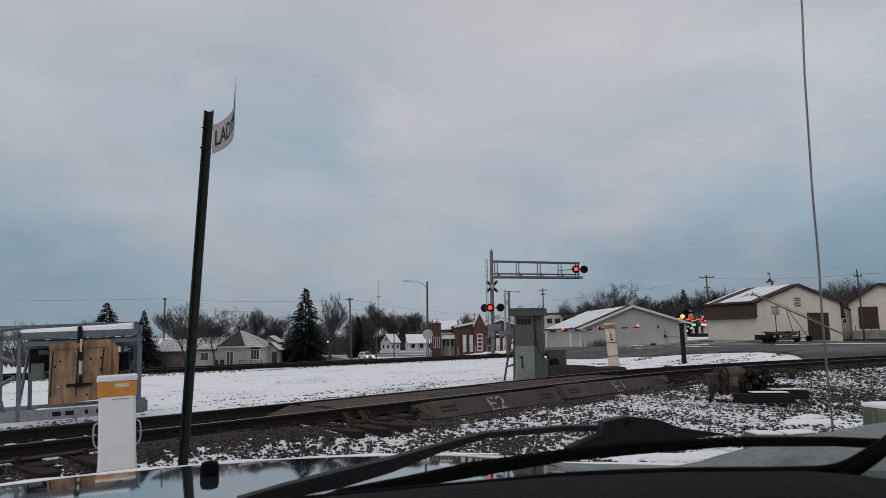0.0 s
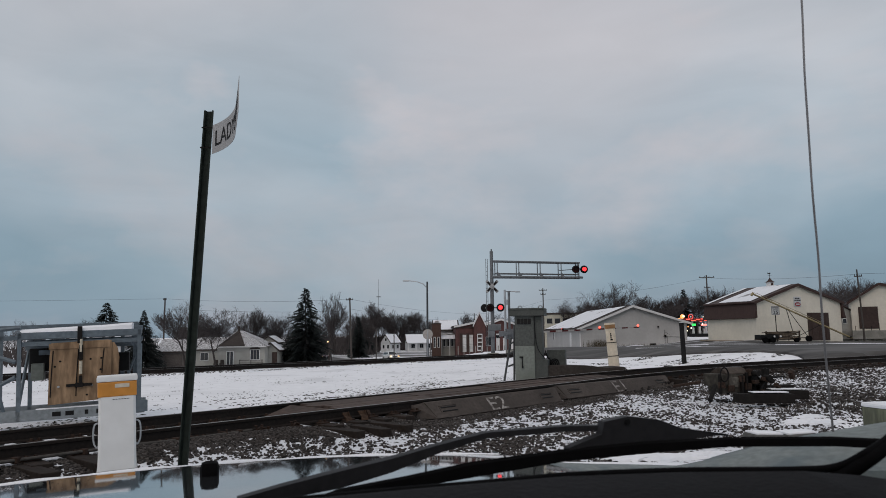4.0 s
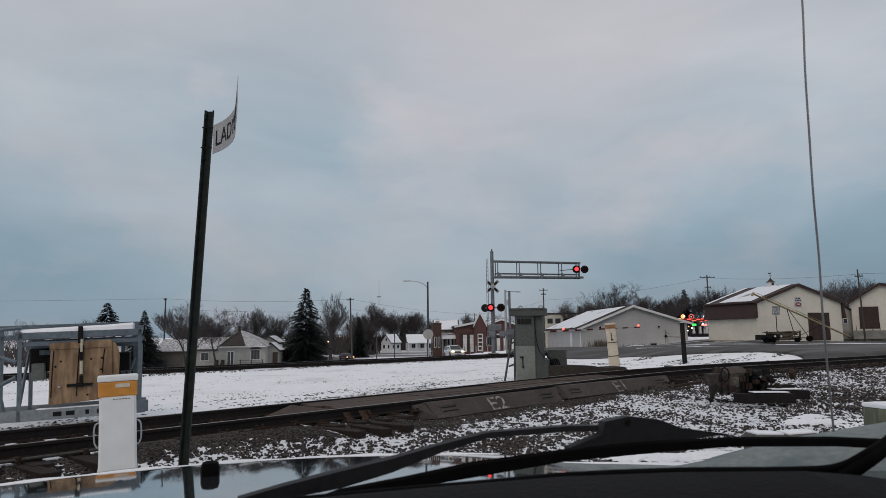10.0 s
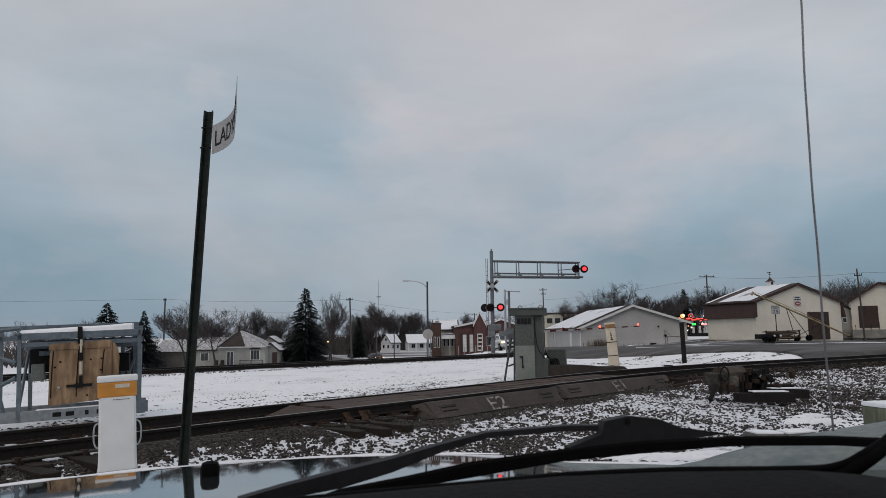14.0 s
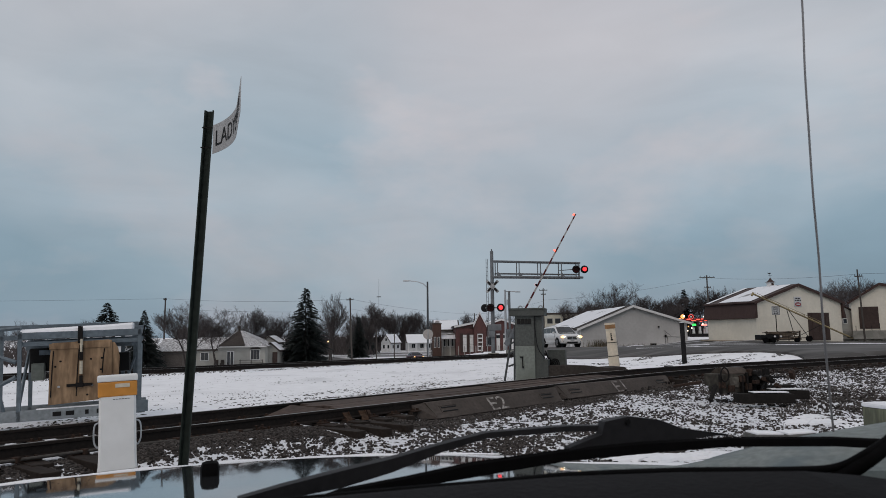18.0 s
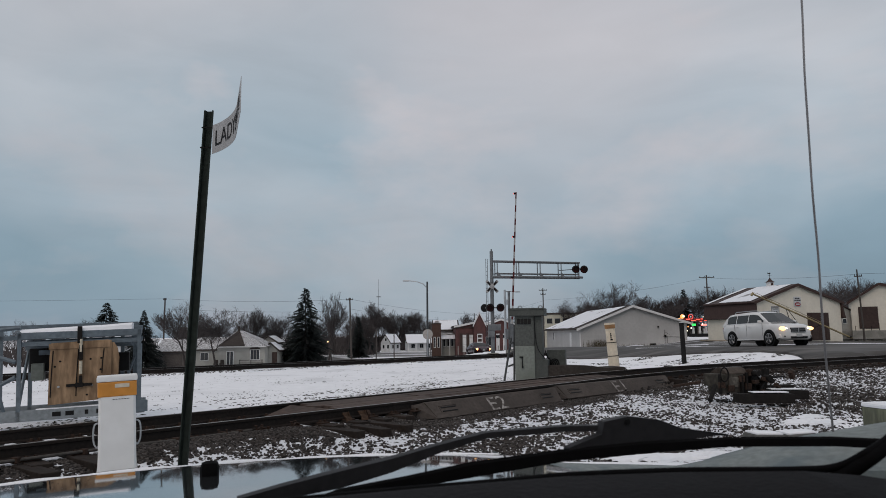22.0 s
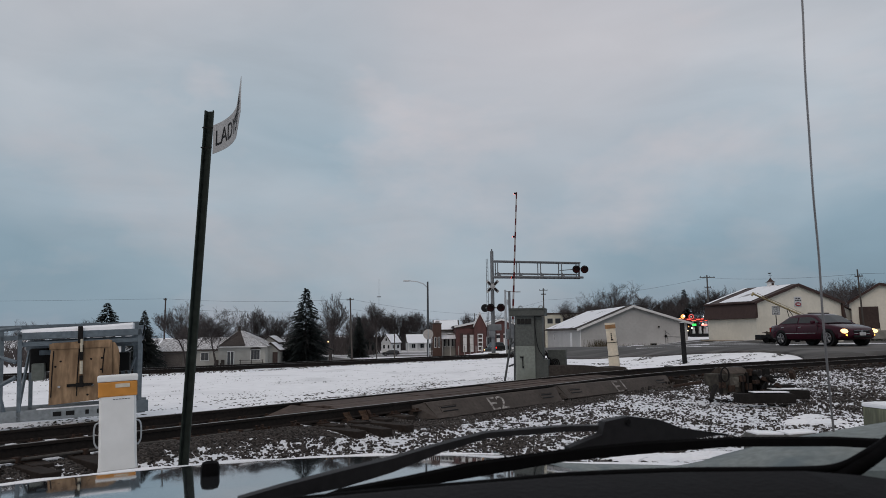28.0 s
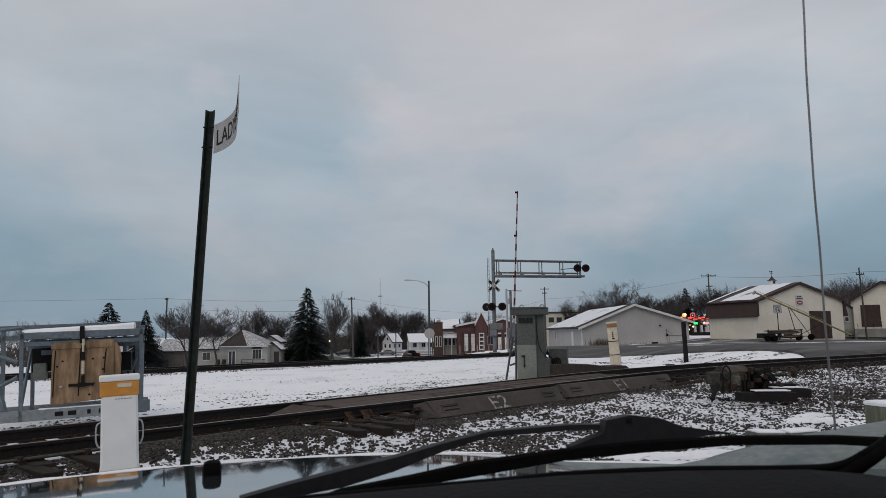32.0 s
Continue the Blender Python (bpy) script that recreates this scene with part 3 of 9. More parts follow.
stones("ballast_stones", near_line, -4, 10, -5.2, -0.10, 52000, 0.025, 5, "loose dark crushed stone with snow between", near_bed)
stones("ballast_stones", near_line, 10, 38, -9.5, -0.10, 72000, 0.026, 8, "loose brown-grey crushed stone showing through the snow", near_bed)
stones("ballast_stones", near_line, -4, 23, -1.1, -0.10, 32000, 0.025, 15, "dense dark crushed stone along the rail", near_bed)
stones("ballast_stones", near_line, 3.0, 7.2, -0.95, -0.12, 8000, 0.025, 25, "heaped brown-grey crushed stone burying the sleeper ends", near_bed)
stones("ballast_stones", near_line, -4, 36, 1.6, 4.0, 4000, 0.075, 6, "loose crushed stone behind the near track", lambda o: float(np.interp(o, [2.0, 2.64, 3.6], [-0.23, -0.28, -0.42])))
def far_snow(o):
    return float(np.interp(o, [-3.4, -1.8, -0.7, -0.15], [-0.42, -0.25, -0.165, -0.15]))


def far_snow_bank():
    """Snow lying against the near rail of the far track, with a ragged upper edge."""
    bm = bm_new()
    rows = []
    for s in steps(-60, 25.5, 340):
        p, a, z = far_line(s)
        n = Vector((-math.cos(radians(a)), math.sin(radians(a))))
        first = -0.16 - 0.22 * max(0.0, noise.noise((s * 0.9, 2, 1)) + 0.4 * noise.noise((s * 4, 7, 1)))
        row = []
        for o in (first, first - 0.16, -0.75, -1.2, -1.8, -2.5, -3.4):
            q = p + n * o
            row.append((q.x, q.y, z * float(np.interp(o, (-3.4, -0.75), (0, 1))) + far_snow(o) - (0.05 if o == first else 0) + 0.018 * noise.noise((q.x * 1.6, q.y * 1.6, 4))))
        rows.append(row)
    loft(bm, rows, closed=False)
    solid("snow_bank", bm, M_SNOW, Matrix(), "snow heaped against the far track's rail", "snow", kind="stuff", smooth=True)


far_snow_bank()
stones("ballast_stones", far_line, -24, 7, -1.1, -0.1, 5200, 0.027, 7, "loose crushed stone along the far track", far_snow)
stones("ballast_stones", far_line, 7, 25, -0.9, -0.1, 900, 0.036, 17, "few loose stones along the far track", far_snow)


stones("ballast_stones", near_line, 16, 42, -6.5, -0.1, 12000, 0.038, 12, "dark crushed stone beside the bend of the near track", lambda o: float(np.interp(o, [-9.5, -1.7, -0.35, 0], [-0.42, -0.40, -0.30, -0.2])))


def on_near(s, o, dz=0.0, turn=0.0):
    """A pose by the near rail: o away from it to the far side; x runs along the track, y across."""
    p, a, z = near_line(s)
    return pose(p.x - math.cos(radians(a)) * o, p.y + math.sin(radians(a)) * o, z + dz, 0, 0, 90 - a + turn)


def cover_panels():
    """The two sloped cover panels leaning on the near rail, with chalk marks, and boards between the rails."""
    for s0, length, mark in ((9.35, 4.4, "E2"), (13.86, 5.15, "E1")):
        top = thing("cover_panel", on_near(s0 + length / 2, -0.09 if mark == "E2" else -0.19, 0), "dark steel cover panel sloping down from the rail", "cover panel", "cover panels along the rail")
        h = length / 2
        bm = bm_new()
        prof = [[(x, 0.04, -0.055), (x, -0.03, -0.065), (x + sx * 0.10, -0.27, -0.335), (x + sx * 0.10, -0.25, -0.36), (x, 0.02, -0.10)] for x, sx in ((-h, 1), (h, -1))]
        loft(bm, prof)
        part("plate", bm, M_PANEL, top)
        bm = bm_new()
        loft(bm, [[(-h, 0.0, -0.062), (-h + 0.10, -0.27, -0.335), (-h - 0.34, 0.0, -0.345), (-h - 0.28, 0.05, -0.09)], [(-h + 0.02, 0.02, -0.062), (-h + 0.13, -0.25, -0.335), (-h - 0.31, 0.03, -0.345), (-h - 0.25, 0.08, -0.09)]])
        part("end_plate", bm, M_PANEL, top)
        slope = math.degrees(math.atan2(0.27, 0.24))
        for sx in (-1, 1):
            for k in (0, 1):
                b = bm_new()
                box(b, (0.42, 0.022, 0.02), bevel=0.004)
                part("slot", b, M_BLACK, top, at=pose(sx * (h - 0.54), -0.125 - 0.055 * k, -0.170 - 0.062 * k, slope))
            b = bm_new()
            box(b, (0.50, 0.012, 0.012), (0, 0.075, 0), bevel=0.003)
            box(b, (0.012, 0.16, 0.012), (-0.25, 0, 0), bevel=0.003)
            part("slot_frame", b, M_PANEL, top, at=pose(sx * (h - 0.54), -0.150, -0.195, slope))
        # chalk mark
        cu = bpy.data.curves.new("chalk_mark", "FONT")
        cu.body, cu.size, cu.extrude, cu.align_x = mark, 0.43 if mark == "E2" else 0.46, 0.001, "CENTER"
        ob = new("chalk_mark", cu)
        dg = bpy.context.evaluated_depsgraph_get()
        me = bpy.data.meshes.new_from_object(ob.evaluated_get(dg))
        bpy.data.objects.remove(ob)
        me.materials.append(mat("chalk" if mark == "E2" else "faded_chalk", (0.36, 0.34, 0.32) if mark == "E2" else (0.27, 0.25, 0.24), 0.95, 0, 0.4, 30, 0, (0.09, 0.078, 0.07), 0.9, 9))
        o = new("chalk_mark", me)
        o.parent = top
        o.matrix_basis = pose(-0.18 if mark == "E2" else -0.05, -0.264, -0.322, slope) @ Matrix.Diagonal((1.42, 1.06, 1, 1))
        tagged(o, "white hand-drawn chalk letters")
    # boards between the rails
    bed = thing("crossing_boards", on_near(11.8, 0.75, 0), "worn brown boards laid between the rails", "boards")
    for k in range(4):
        for seg in range(4):
            b = bm_new()
            box(b, (2.52 + random.uniform(-0.1, 0.1), 0.30, 0.10), bevel=0.012)
            part("board", b, M_BOARD, bed, at=pose(-3.05 + seg * 2.62 + 0.16 * (k % 2), -0.51 + k * 0.34, -0.065 + random.uniform(-0.012, 0.008), random.uniform(-1, 1)))
    # a tapered end piece before the boards
    b = bm_new()
    loft(b, [[(-5.0, -0.35, -0.17), (-5.0, 0.5, -0.17), (-5.0, 0.5, -0.16), (-5.0, -0.35, -0.16)], [(-4.38, -0.64, -0.17), (-4.38, 0.64, -0.17), (-4.38, 0.64, -0.03), (-4.38, -0.64, -0.03)]])
    part("ramp_board", b, M_BOARD, bed)


cover_panels()


M_TIERUST = mat("rust_stained_timber", (0.028, 0.020, 0.016), 0.9, 0, 0.4, 12, 0.5, (0.03, 0.024, 0.021), 0.7, 3, vary=0.3)


def long_ties():
    """Odd sleepers whose ends reach out of the ballast on the near side."""
    bm = bm_new()
    box(bm, (0.20, 0.80, 0.15), bevel=0.012)
    first = solid("timber_sleeper", bm, M_TIERUST, on_near(2.62, -0.62, -0.275, 3), "rust-brown timber sleeper end standing out of the ballast", "sleeper", "sleeper ends")
    for s, o, turn in ((1.98, -0.50, -2), (3.20, -0.60, 2), (6.82, -0.78, 4), (7.28, -0.90, -2), (7.76, -0.86, 5)):
        copy_thing(first, on_near(s, o, -0.255 if s < 5 else -0.285, turn))
    # rail braces on the web
    b = bm_new()
    prism(b, [(-0.09, 0), (0.0, 0), (0.0, 0.09), (-0.02, 0.09)], 0.06)
    f = None
    for s in (0.2, 1.5, 8.0):
        at = on_near(s, -0.02, -0.16, 90)
        if f is None:
            f = solid("rail_brace", b, M_RUST, at, "small rusty iron brace at the rail's foot", "rail brace", "rail braces")
        else:
            copy_thing(f, at)


long_ties()


def rail_clips():
    """Spikes and clips at the near rail's foot, and two bent rusty anchors standing against its web."""
    first = None
    for s, o, turn in ((4.62, -0.10, 12), (5.16, -0.12, -20), (5.75, -0.12, 8), (6.36, -0.12, 25), (3.9, -0.11, -8), (2.1, -0.10, 15)):
        at = on_near(s, o, -0.155, turn)
        if first is None:
            first = thing("rail_clip", at, "rusty spike and clip at the rail's foot", "rail clip", "rail clips")
            for x in (-0.05, 0.06):
                b = bm_new()
                rod(b, (x, -0.03, -0.04), (x + 0.01, -0.03, 0.05), 0.011, n=6)
                box(b, (0.034, 0.045, 0.016), (x + 0.01, -0.02, 0.055), bevel=0.004)
                part("spike", b, M_RUST, first)
            b = bm_new()
            pipe(b, [(-0.10, -0.05, -0.03), (-0.06, -0.09, 0.02), (0.0, -0.06, 0.035), (0.07, -0.09, 0.015), (0.11, -0.05, -0.03)], 0.011, 6, 3)
            part("clip", b, M_RUST, first)
        else:
            copy_thing(first, at)
    first = None
    orange = mat("orange_rust", (0.070, 0.042, 0.028), 0.9, 0.1, 0.45, 25, 0.3, (0.045, 0.030, 0.022), 0.7, 9)
    for s, turn in ((7.45, 8), (7.82, -12)):
        at = on_near(s, -0.09, -0.16, turn)
        if first is None:
            first = thing("rail_anchor", at, "orange-rusted bent rail anchor against the rail", "rail anchor", "rail anchors")
            b = bm_new()
            loft(b, [[(-0.07 + dx, -0.10 * k, z), (0.05 + dx, -0.10 * k, z), (0.05 + dx, -0.10 * k - 0.02, z), (-0.07 + dx, -0.10 * k - 0.02, z)] for k, z, dx in ((1.0, -0.05, 0), (0.7, 0.01, 0.02), (0.25, 0.05, 0), (0.1, 0.10, -0.02))])
            part("shank", b, orange, first)
            b = bm_new()
            rod(b, (0.07, -0.10, -0.05), (0.03, -0.04, 0.11), 0.012, n=6)
            part("prong", b, orange, first)
        else:
            copy_thing(first, at)


rail_clips()


def joint_bar():
    top = thing("point_rod", on_near(3.9, -0.22, 0), "thin weathered steel rod along the rail's foot", "rod")
    b = bm_new()
    pipe(b, [(-1.6, 0.0, -0.15), (-0.8, 0.01, -0.145), (0.0, -0.01, -0.14), (0.8, 0.0, -0.15), (1.7, 0.01, -0.14)], 0.02, 8, 4)
    part("rod", b, mat("pale_weathered_steel", (0.085, 0.078, 0.072), 0.8, 0.3, 0.4, 20, 0.2), top, smooth=True)
    for x in (-1.35, -0.62, 0.55, 1.5):
        b = bm_new()
        box(b, (0.07, 0.09, 0.07), (x, 0.02, -0.15), rot=pose(0, 0, 0, 0, 0, 30), bevel=0.012)
        part("clamp", b, M_RUST, top)


joint_bar()


def field_tufts():
    """Dead grass and soil pricking through the snow between the tracks, thicker towards the near track."""
    rng = random.Random(31)
    v, f = [], []
    for i in range(56000):
        s = rng.uniform(-16, 34)
        o = 2.4 + 13.5 * rng.random() ** 4.2
        p, a, z = near_line(min(s, 15.0))
        p = p + Vector((math.sin(radians(42)), math.cos(radians(42)))) * max(0.0, s - 15.0)
        x, y = p.x - math.cos(radians(42)) * o, p.y + math.sin(radians(42)) * o
        if noise.noise((s * 0.35, o * 1.7, 7)) + 0.6 * noise.noise((s * 1.6, o * 5, 7)) < -0.03 - 0.10 * (1 - ease(4.8, 7.0, o)) + 0.45 * (o - 2.6) / 13.5 + rng.uniform(-0.12, 0.12):
            continue
        if y > 26 and x > 6:
            continue
        g = Vector((x, y, ground_z(x, y) + 0.0))
        w = rng.uniform(0.008, 0.040) * (0.8 if o > 6.2 else 1.9)
        h = rng.uniform(0.006, 0.018)
        t = rng.uniform(0, 3.14)
        d = Vector((math.cos(t), math.sin(t), 0))
        e = Vector((-d.y, d.x, 0)) * 0.4
        n = len(v)
        v += [g + d * w + e * w, g - d * w + e * w * 0.5, g - e * w, g + Vector((rng.uniform(-0.03, 0.03), 0, h))]
        f += [(n, n + 1, n + 3), (n + 1, n + 2, n + 3), (n + 2, n, n + 3)]
    # bare streaks of soil on the snowy bank beside the road
    for i in range(9000):
        x, y = rng.uniform(5.5, 14.5), rng.uniform(23, 35)
        if noise.noise((x * 0.35, y * 1.1, 3)) + 0.6 * noise.noise((x * 1.5, y * 4, 3)) < 0.11 + 0.30 * (1 - ease(8, 10, x)):
            continue
        g = Vector((x, y, ground_z(x, y) + 0.006))
        w, h = rng.uniform(0.015, 0.085), rng.uniform(0.008, 0.025)
        n = len(v)
        v += [g + Vector((w, 0.02, 0)), g + Vector((-w, 0.03, 0)), g + Vector((rng.uniform(-w, w), -0.05, 0)), g + Vector((rng.uniform(-0.03, 0.03), 0, h))]
        f += [(n, n + 1, n + 3), (n + 1, n + 2, n + 3), (n + 2, n, n + 3)]
    m = mat("dead_grass_and_soil", (0.055, 0.049, 0.042), 0.95, 0, 0.4, 3, 0)
    tagged(new("grass_tufts", from_arrays("grass_tufts", v, f, m)), "dead grass and bare soil pricking through the snow", "grass", kind="stuff")


field_tufts()

# ---- by the track ----


def signpost():
    """The leaning steel post with the town sign, which the wind swings."""
    top = thing("town_sign", pose(-1.964, 5.3, -0.38), "dark steel post with a bent white town sign", "sign")
    lean = (0.138, 0.0)
    b = bm_new()
    # U-channel, leaning
    prof = [(-0.030, -0.02), (-0.022, 0.02), (0.022, 0.02), (0.030, -0.02), (0.022, -0.02), (0.016, 0.012), (-0.016, 0.012), (-0.022, -0.02)]
    loft(b, [[(x * 1.22 + lean[0] * k, y, 3.36 * k) for x, y in prof] for k in (0, 0.25, 0.5, 0.75, 1.0)])
    part("post", b, M_GREENPOST, top)
    for z in (3.06, 3.22):
        b = bm_new()
        rod(b, (lean[0] * z / 3.35 - 0.045, -0.02, z), (lean[0] * z / 3.35 + 0.04, -0.02, z), 0.006, n=6)
        part("bolt", b, M_IRON, top)
    return top


SIGN = signpost()
SIGN_AT = (0.178, -0.03, 3.12)
M_SIGN = mat("white_sign_sheet", (0.40, 0.40, 0.405), 0.6, 0.05, 0.08, 10, 0.03, (0.30, 0.30, 0.30), 0.6)


def sign_curve(d):
    """The sheet bends forward, towards the truck: offset x, y at d metres along it."""
    x = y = 0.0
    k = 30
    for i in range(k):
        s = d * (i + 0.5) / k
        a = radians(42 + 31.5 * min(1.0, s / 0.62) ** 0.85)
        x += math.cos(a) * d / k
        y -= math.sin(a) * d / k
    return x, y


def sign_panel():
    b = bm_new()
    rows = []
    for d in steps(0, 1.165, 30):
        x, y = sign_curve(d)
        x2, y2 = sign_curve(d + 0.01)
        nx, ny = -(y2 - y), (x2 - x)
        l = math.hypot(nx, ny) or 1
        nx, ny = nx / l * 0.0015, ny / l * 0.0015
        rows.append([(x - nx, y - ny, -0.115), (x + nx, y + ny, -0.115), (x + nx, y + ny, 0.115), (x - nx, y - ny, 0.115)])
    loft(b, rows)
    p = part("sign_panel", b, M_SIGN, SIGN, "thin white sheet bent by the wind", smooth=True)
    p.matrix_basis = pose(*SIGN_AT)
    # black letters, bent with the sheet
    cu = bpy.data.curves.new("letters", "FONT")
    cu.body, cu.size, cu.extrude = "LADYSMITH", 0.175, 0.0008
    ob = new("letters", cu)
    me = bpy.data.meshes.new_from_object(ob.evaluated_get(bpy.context.evaluated_depsgraph_get()))
    bpy.data.objects.remove(ob)
    bm = bm_new()
    bm.from_mesh(me)
    bmesh.ops.subdivide_edges(bm, edges=[e for e in bm.edges if e.calc_length() > 0.05], cuts=2)
    wide = max(v.co.x for v in bm.verts)
    for v in bm.verts:
        d = 0.035 + v.co.x * 1.0 / wide
        x, y = sign_curve(d)
        x2, y2 = sign_curve(d + 0.01)
        l = math.hypot(x2 - x, y2 - y)
        nx, ny = -(y2 - y) / l, (x2 - x) / l
        side = -0.004 - v.co.z
        v.co = (x + nx * side, y + ny * side, v.co.y - 0.060)
    o = part("lettering", bm, M_BLACK, p, "black capital letters")
    return p


SIGN_PANEL = sign_panel()


def pedestal():
    """The flat white marker pedestal with its orange band, cap and side handles."""
    top = thing("marker_pedestal", pose(-2.955, 6.5, -0.46, 0, -2.3, 25), "white plastic cable pedestal with orange band and cap", "pedestal")
    b = bm_new()
    rows = []
    for z, w, d in ((0, 0.166, 0.09), (0.28, 0.166, 0.09), (0.48, 0.165, 0.09), (0.50, 0.162, 0.088), (0.62, 0.157, 0.085), (1.16, 0.153, 0.083)):
        rows.append([(sx * (w - c), sy * (d - e), z) for sx, sy, c, e in ((-1, -1, 0.02, 0), (1, -1, 0.02, 0), (1, -1, 0, 0.02), (1, 1, 0, 0.02), (1, 1, 0.02, 0), (-1, 1, 0.02, 0), (-1, 1, 0, 0.02), (-1, -1, 0, 0.02))])
    loft(b, rows)
    part("body", b, M_WHITE, top)
    b = bm_new()
    box(b, (0.325, 0.176, 0.135), (0, 0, 1.215), bevel=0.012)
    part("band", b, M_ORANGE, top, "orange reflective band")
    b = bm_new()
    box(b, (0.338, 0.186, 0.055), (0, 0, 1.31), bevel=0.014)
    part("cap", b, M_WHITE, top, "snow-white cap")
    b = bm_new()
    box(b, (0.12, 0.006, 0.035), (0.04, -0.090, 1.245), bevel=0.002)
    part("name_plate", b, mat("pale_label", (0.6, 0.55, 0.45), 0.5, 0, 0.1, 20, 0), top)
    for i in range(6):
        b = bm_new()
        box(b, (0.016, 0.003, 0.005), (-0.03 + i * 0.024, -0.0845, 1.125))
        part("print_bar", b, M_BLACK, top)
    b = bm_new()
    box(b, (0.334, 0.184, 0.007), (0, 0, 0.50), bevel=0.002)
    part("seam", b, mat("grey_seam", (0.4, 0.4, 0.4), 0.6), top)
    for sx in (-1, 1):
        b = bm_new()
        pts = [(0.148, 0, 0.92), (0.182, 0, 0.905), (0.195, 0, 0.85), (0.192, 0, 0.75), (0.168, 0, 0.70), (0.153, 0, 0.715)]
        pipe(b, [(sx * p[0], 0, p[2]) for p in pts], 0.0075, 8, 4)
        part("handle", b, M_STEEL, top, "bent steel side handle")


pedestal()


def frame_rack():
    """The galvanised steel frame with the old plywood doors hung in it."""
    m = pose(-6.315, 12.30, -0.15, 0, 0, 22) @ pose(0, 0, 0, 0, -2.0)
    top = thing("steel_rack", m, "galvanised steel frame on channel beams with snow on top", "steel frame")
    w, h = 0.935, 1.46
    for x, y in ((-w, 0), (w, 0), (-w + 0.02, 1.0), (w - 0.05, 1.0), (-w - 1.0, 0.2)):
        b = bm_new()
        prism(b, [(-0.03, 0), (0.03, 0), (0.03, h), (-0.03, h)], 0.05, Matrix.Translation((x, y, 0)))
        box(b, (0.010, 0.07, h), (x - 0.028, y + 0.02, h / 2))
        part("post", b, M_BLUESTEEL, top)
    for y, z, t in ((0, h - 0.03, 0.11), (0.03, h - 0.17, 0.07), (1.0, h + 0.06, 0.08), (0.98, h - 0.14, 0.07)):
        b = bm_new()
        box(b, (1.95, 0.05, t), (0, y, z), bevel=0.006)
        box(b, (1.95, 0.10, 0.012), (0, y + 0.03, z + t / 2))
        part("top_beam", b, M_BLUESTEEL, top)
    for x in (-w, w):
        b = bm_new()
        box(b, (0.05, 1.05, 0.09), (x, 0.5, h), bevel=0.006)
        part("side_beam", b, M_BLUESTEEL, top)
        b = bm_new()
        rod(b, (x, 0.03, 0.25), (x, 0.97, h - 0.25), 0.028, n=4)
        part("brace", b, M_BLUESTEEL, top)
    for y in (0, 1.0):
        b = bm_new()
        box(b, (2.35, 0.05, 0.17), (-0.15, y, 0.085), bevel=0.006)
        box(b, (2.35, 0.14, 0.012), (-0.15, y + 0.05, 0.172))
        part("base_channel", b, mat("pale_galvanized_channel", (0.24, 0.265, 0.28), 0.55, 0.3, 0.2, 14, 0.08), top)
    for x in (-0.36, -0.16, 0.10, 0.28):
        b = bm_new()
        box(b, (0.13 if x < 0 else 0.055, 0.004, 0.075), (x, -0.028, 0.09), bevel=0.001)
        part("slot", b, M_BLACK, top)
    # further rows of beams and boxes within
    for y, z, l, x in ((0.35, h - 0.20, 1.5, 0.05), (0.65, h - 0.24, 1.9, 0.0), (0.4, h - 0.33, 0.9, -0.25), (1.35, h + 0.14, 2.6, -0.42), (1.35, h - 0.05, 2.3, -0.32)):
        b = bm_new()
        box(b, (l, 0.05, 0.075), (x, y, z), bevel=0.006)
        box(b, (l, 0.09, 0.010), (x, y + 0.02, z + 0.04))
        part("inner_beam", b, M_BLUESTEEL, top)
    for x in (-1.45, 0.60, 0.82):
        b = bm_new()
        box(b, (0.07, 0.05, h + 0.1), (x, 1.35, h / 2 + 0.05), bevel=0.006)
        part("rear_post", b, M_BLUESTEEL, top)
    b = bm_new()
    rod(b, (0.60, 1.3, 0.35), (0.82, 1.32, 0.95), 0.025, n=4)
    rod(b, (0.60, 1.3, 0.95), (0.82, 1.32, 0.40), 0.025, n=4)
    part("rear_brace", b, M_BLUESTEEL, top)
    # black blocks fill in the dark inside of the frame
    for sx, z, w_, h_ in ((-0.62, 1.0, 0.50, 0.42), (-0.10, 0.85, 0.5, 0.5), (0.60, 0.9, 0.3, 0.34)):
        b = bm_new()
        box(b, (w_, 0.4, h_), (sx, 0.75, z), bevel=0.02)
        part("relay_box", b, M_BLACK, top, "black block filling the dark inside of the frame")
    b = bm_new()
    box(b, (0.20, 0.2, 0.30), (-0.72, 0.50, 0.80), bevel=0.015)
    part("grey_case", b, M_CABINET2, top, "grey-green case within the frame")
    # snow lying on the frame
    b = bm_new()
    rows = []
    for i, x in enumerate(steps(-w, w - 0.12, 14)):
        t = 0.004 + 0.028 * (x + w) + 0.012 * noise.noise((x * 2, 0, 4))
        rows.append([(x, -0.02, h + 0.03), (x, 0.0, h + 0.05 + t), (x, 0.12, h + 0.085 + t), (x, 0.9, h + 0.09 + t), (x, 0.98, h + 0.035)])
    loft(b, rows)
    part("snow_cover", b, M_SNOW, top, "thin layer of snow", smooth=True)
    b = bm_new()
    box(b, (1.55, 0.10, 0.02), (0.1, 0.03, 0.185), bevel=0.008)
    part("snow_strip", b, M_SNOW, top)
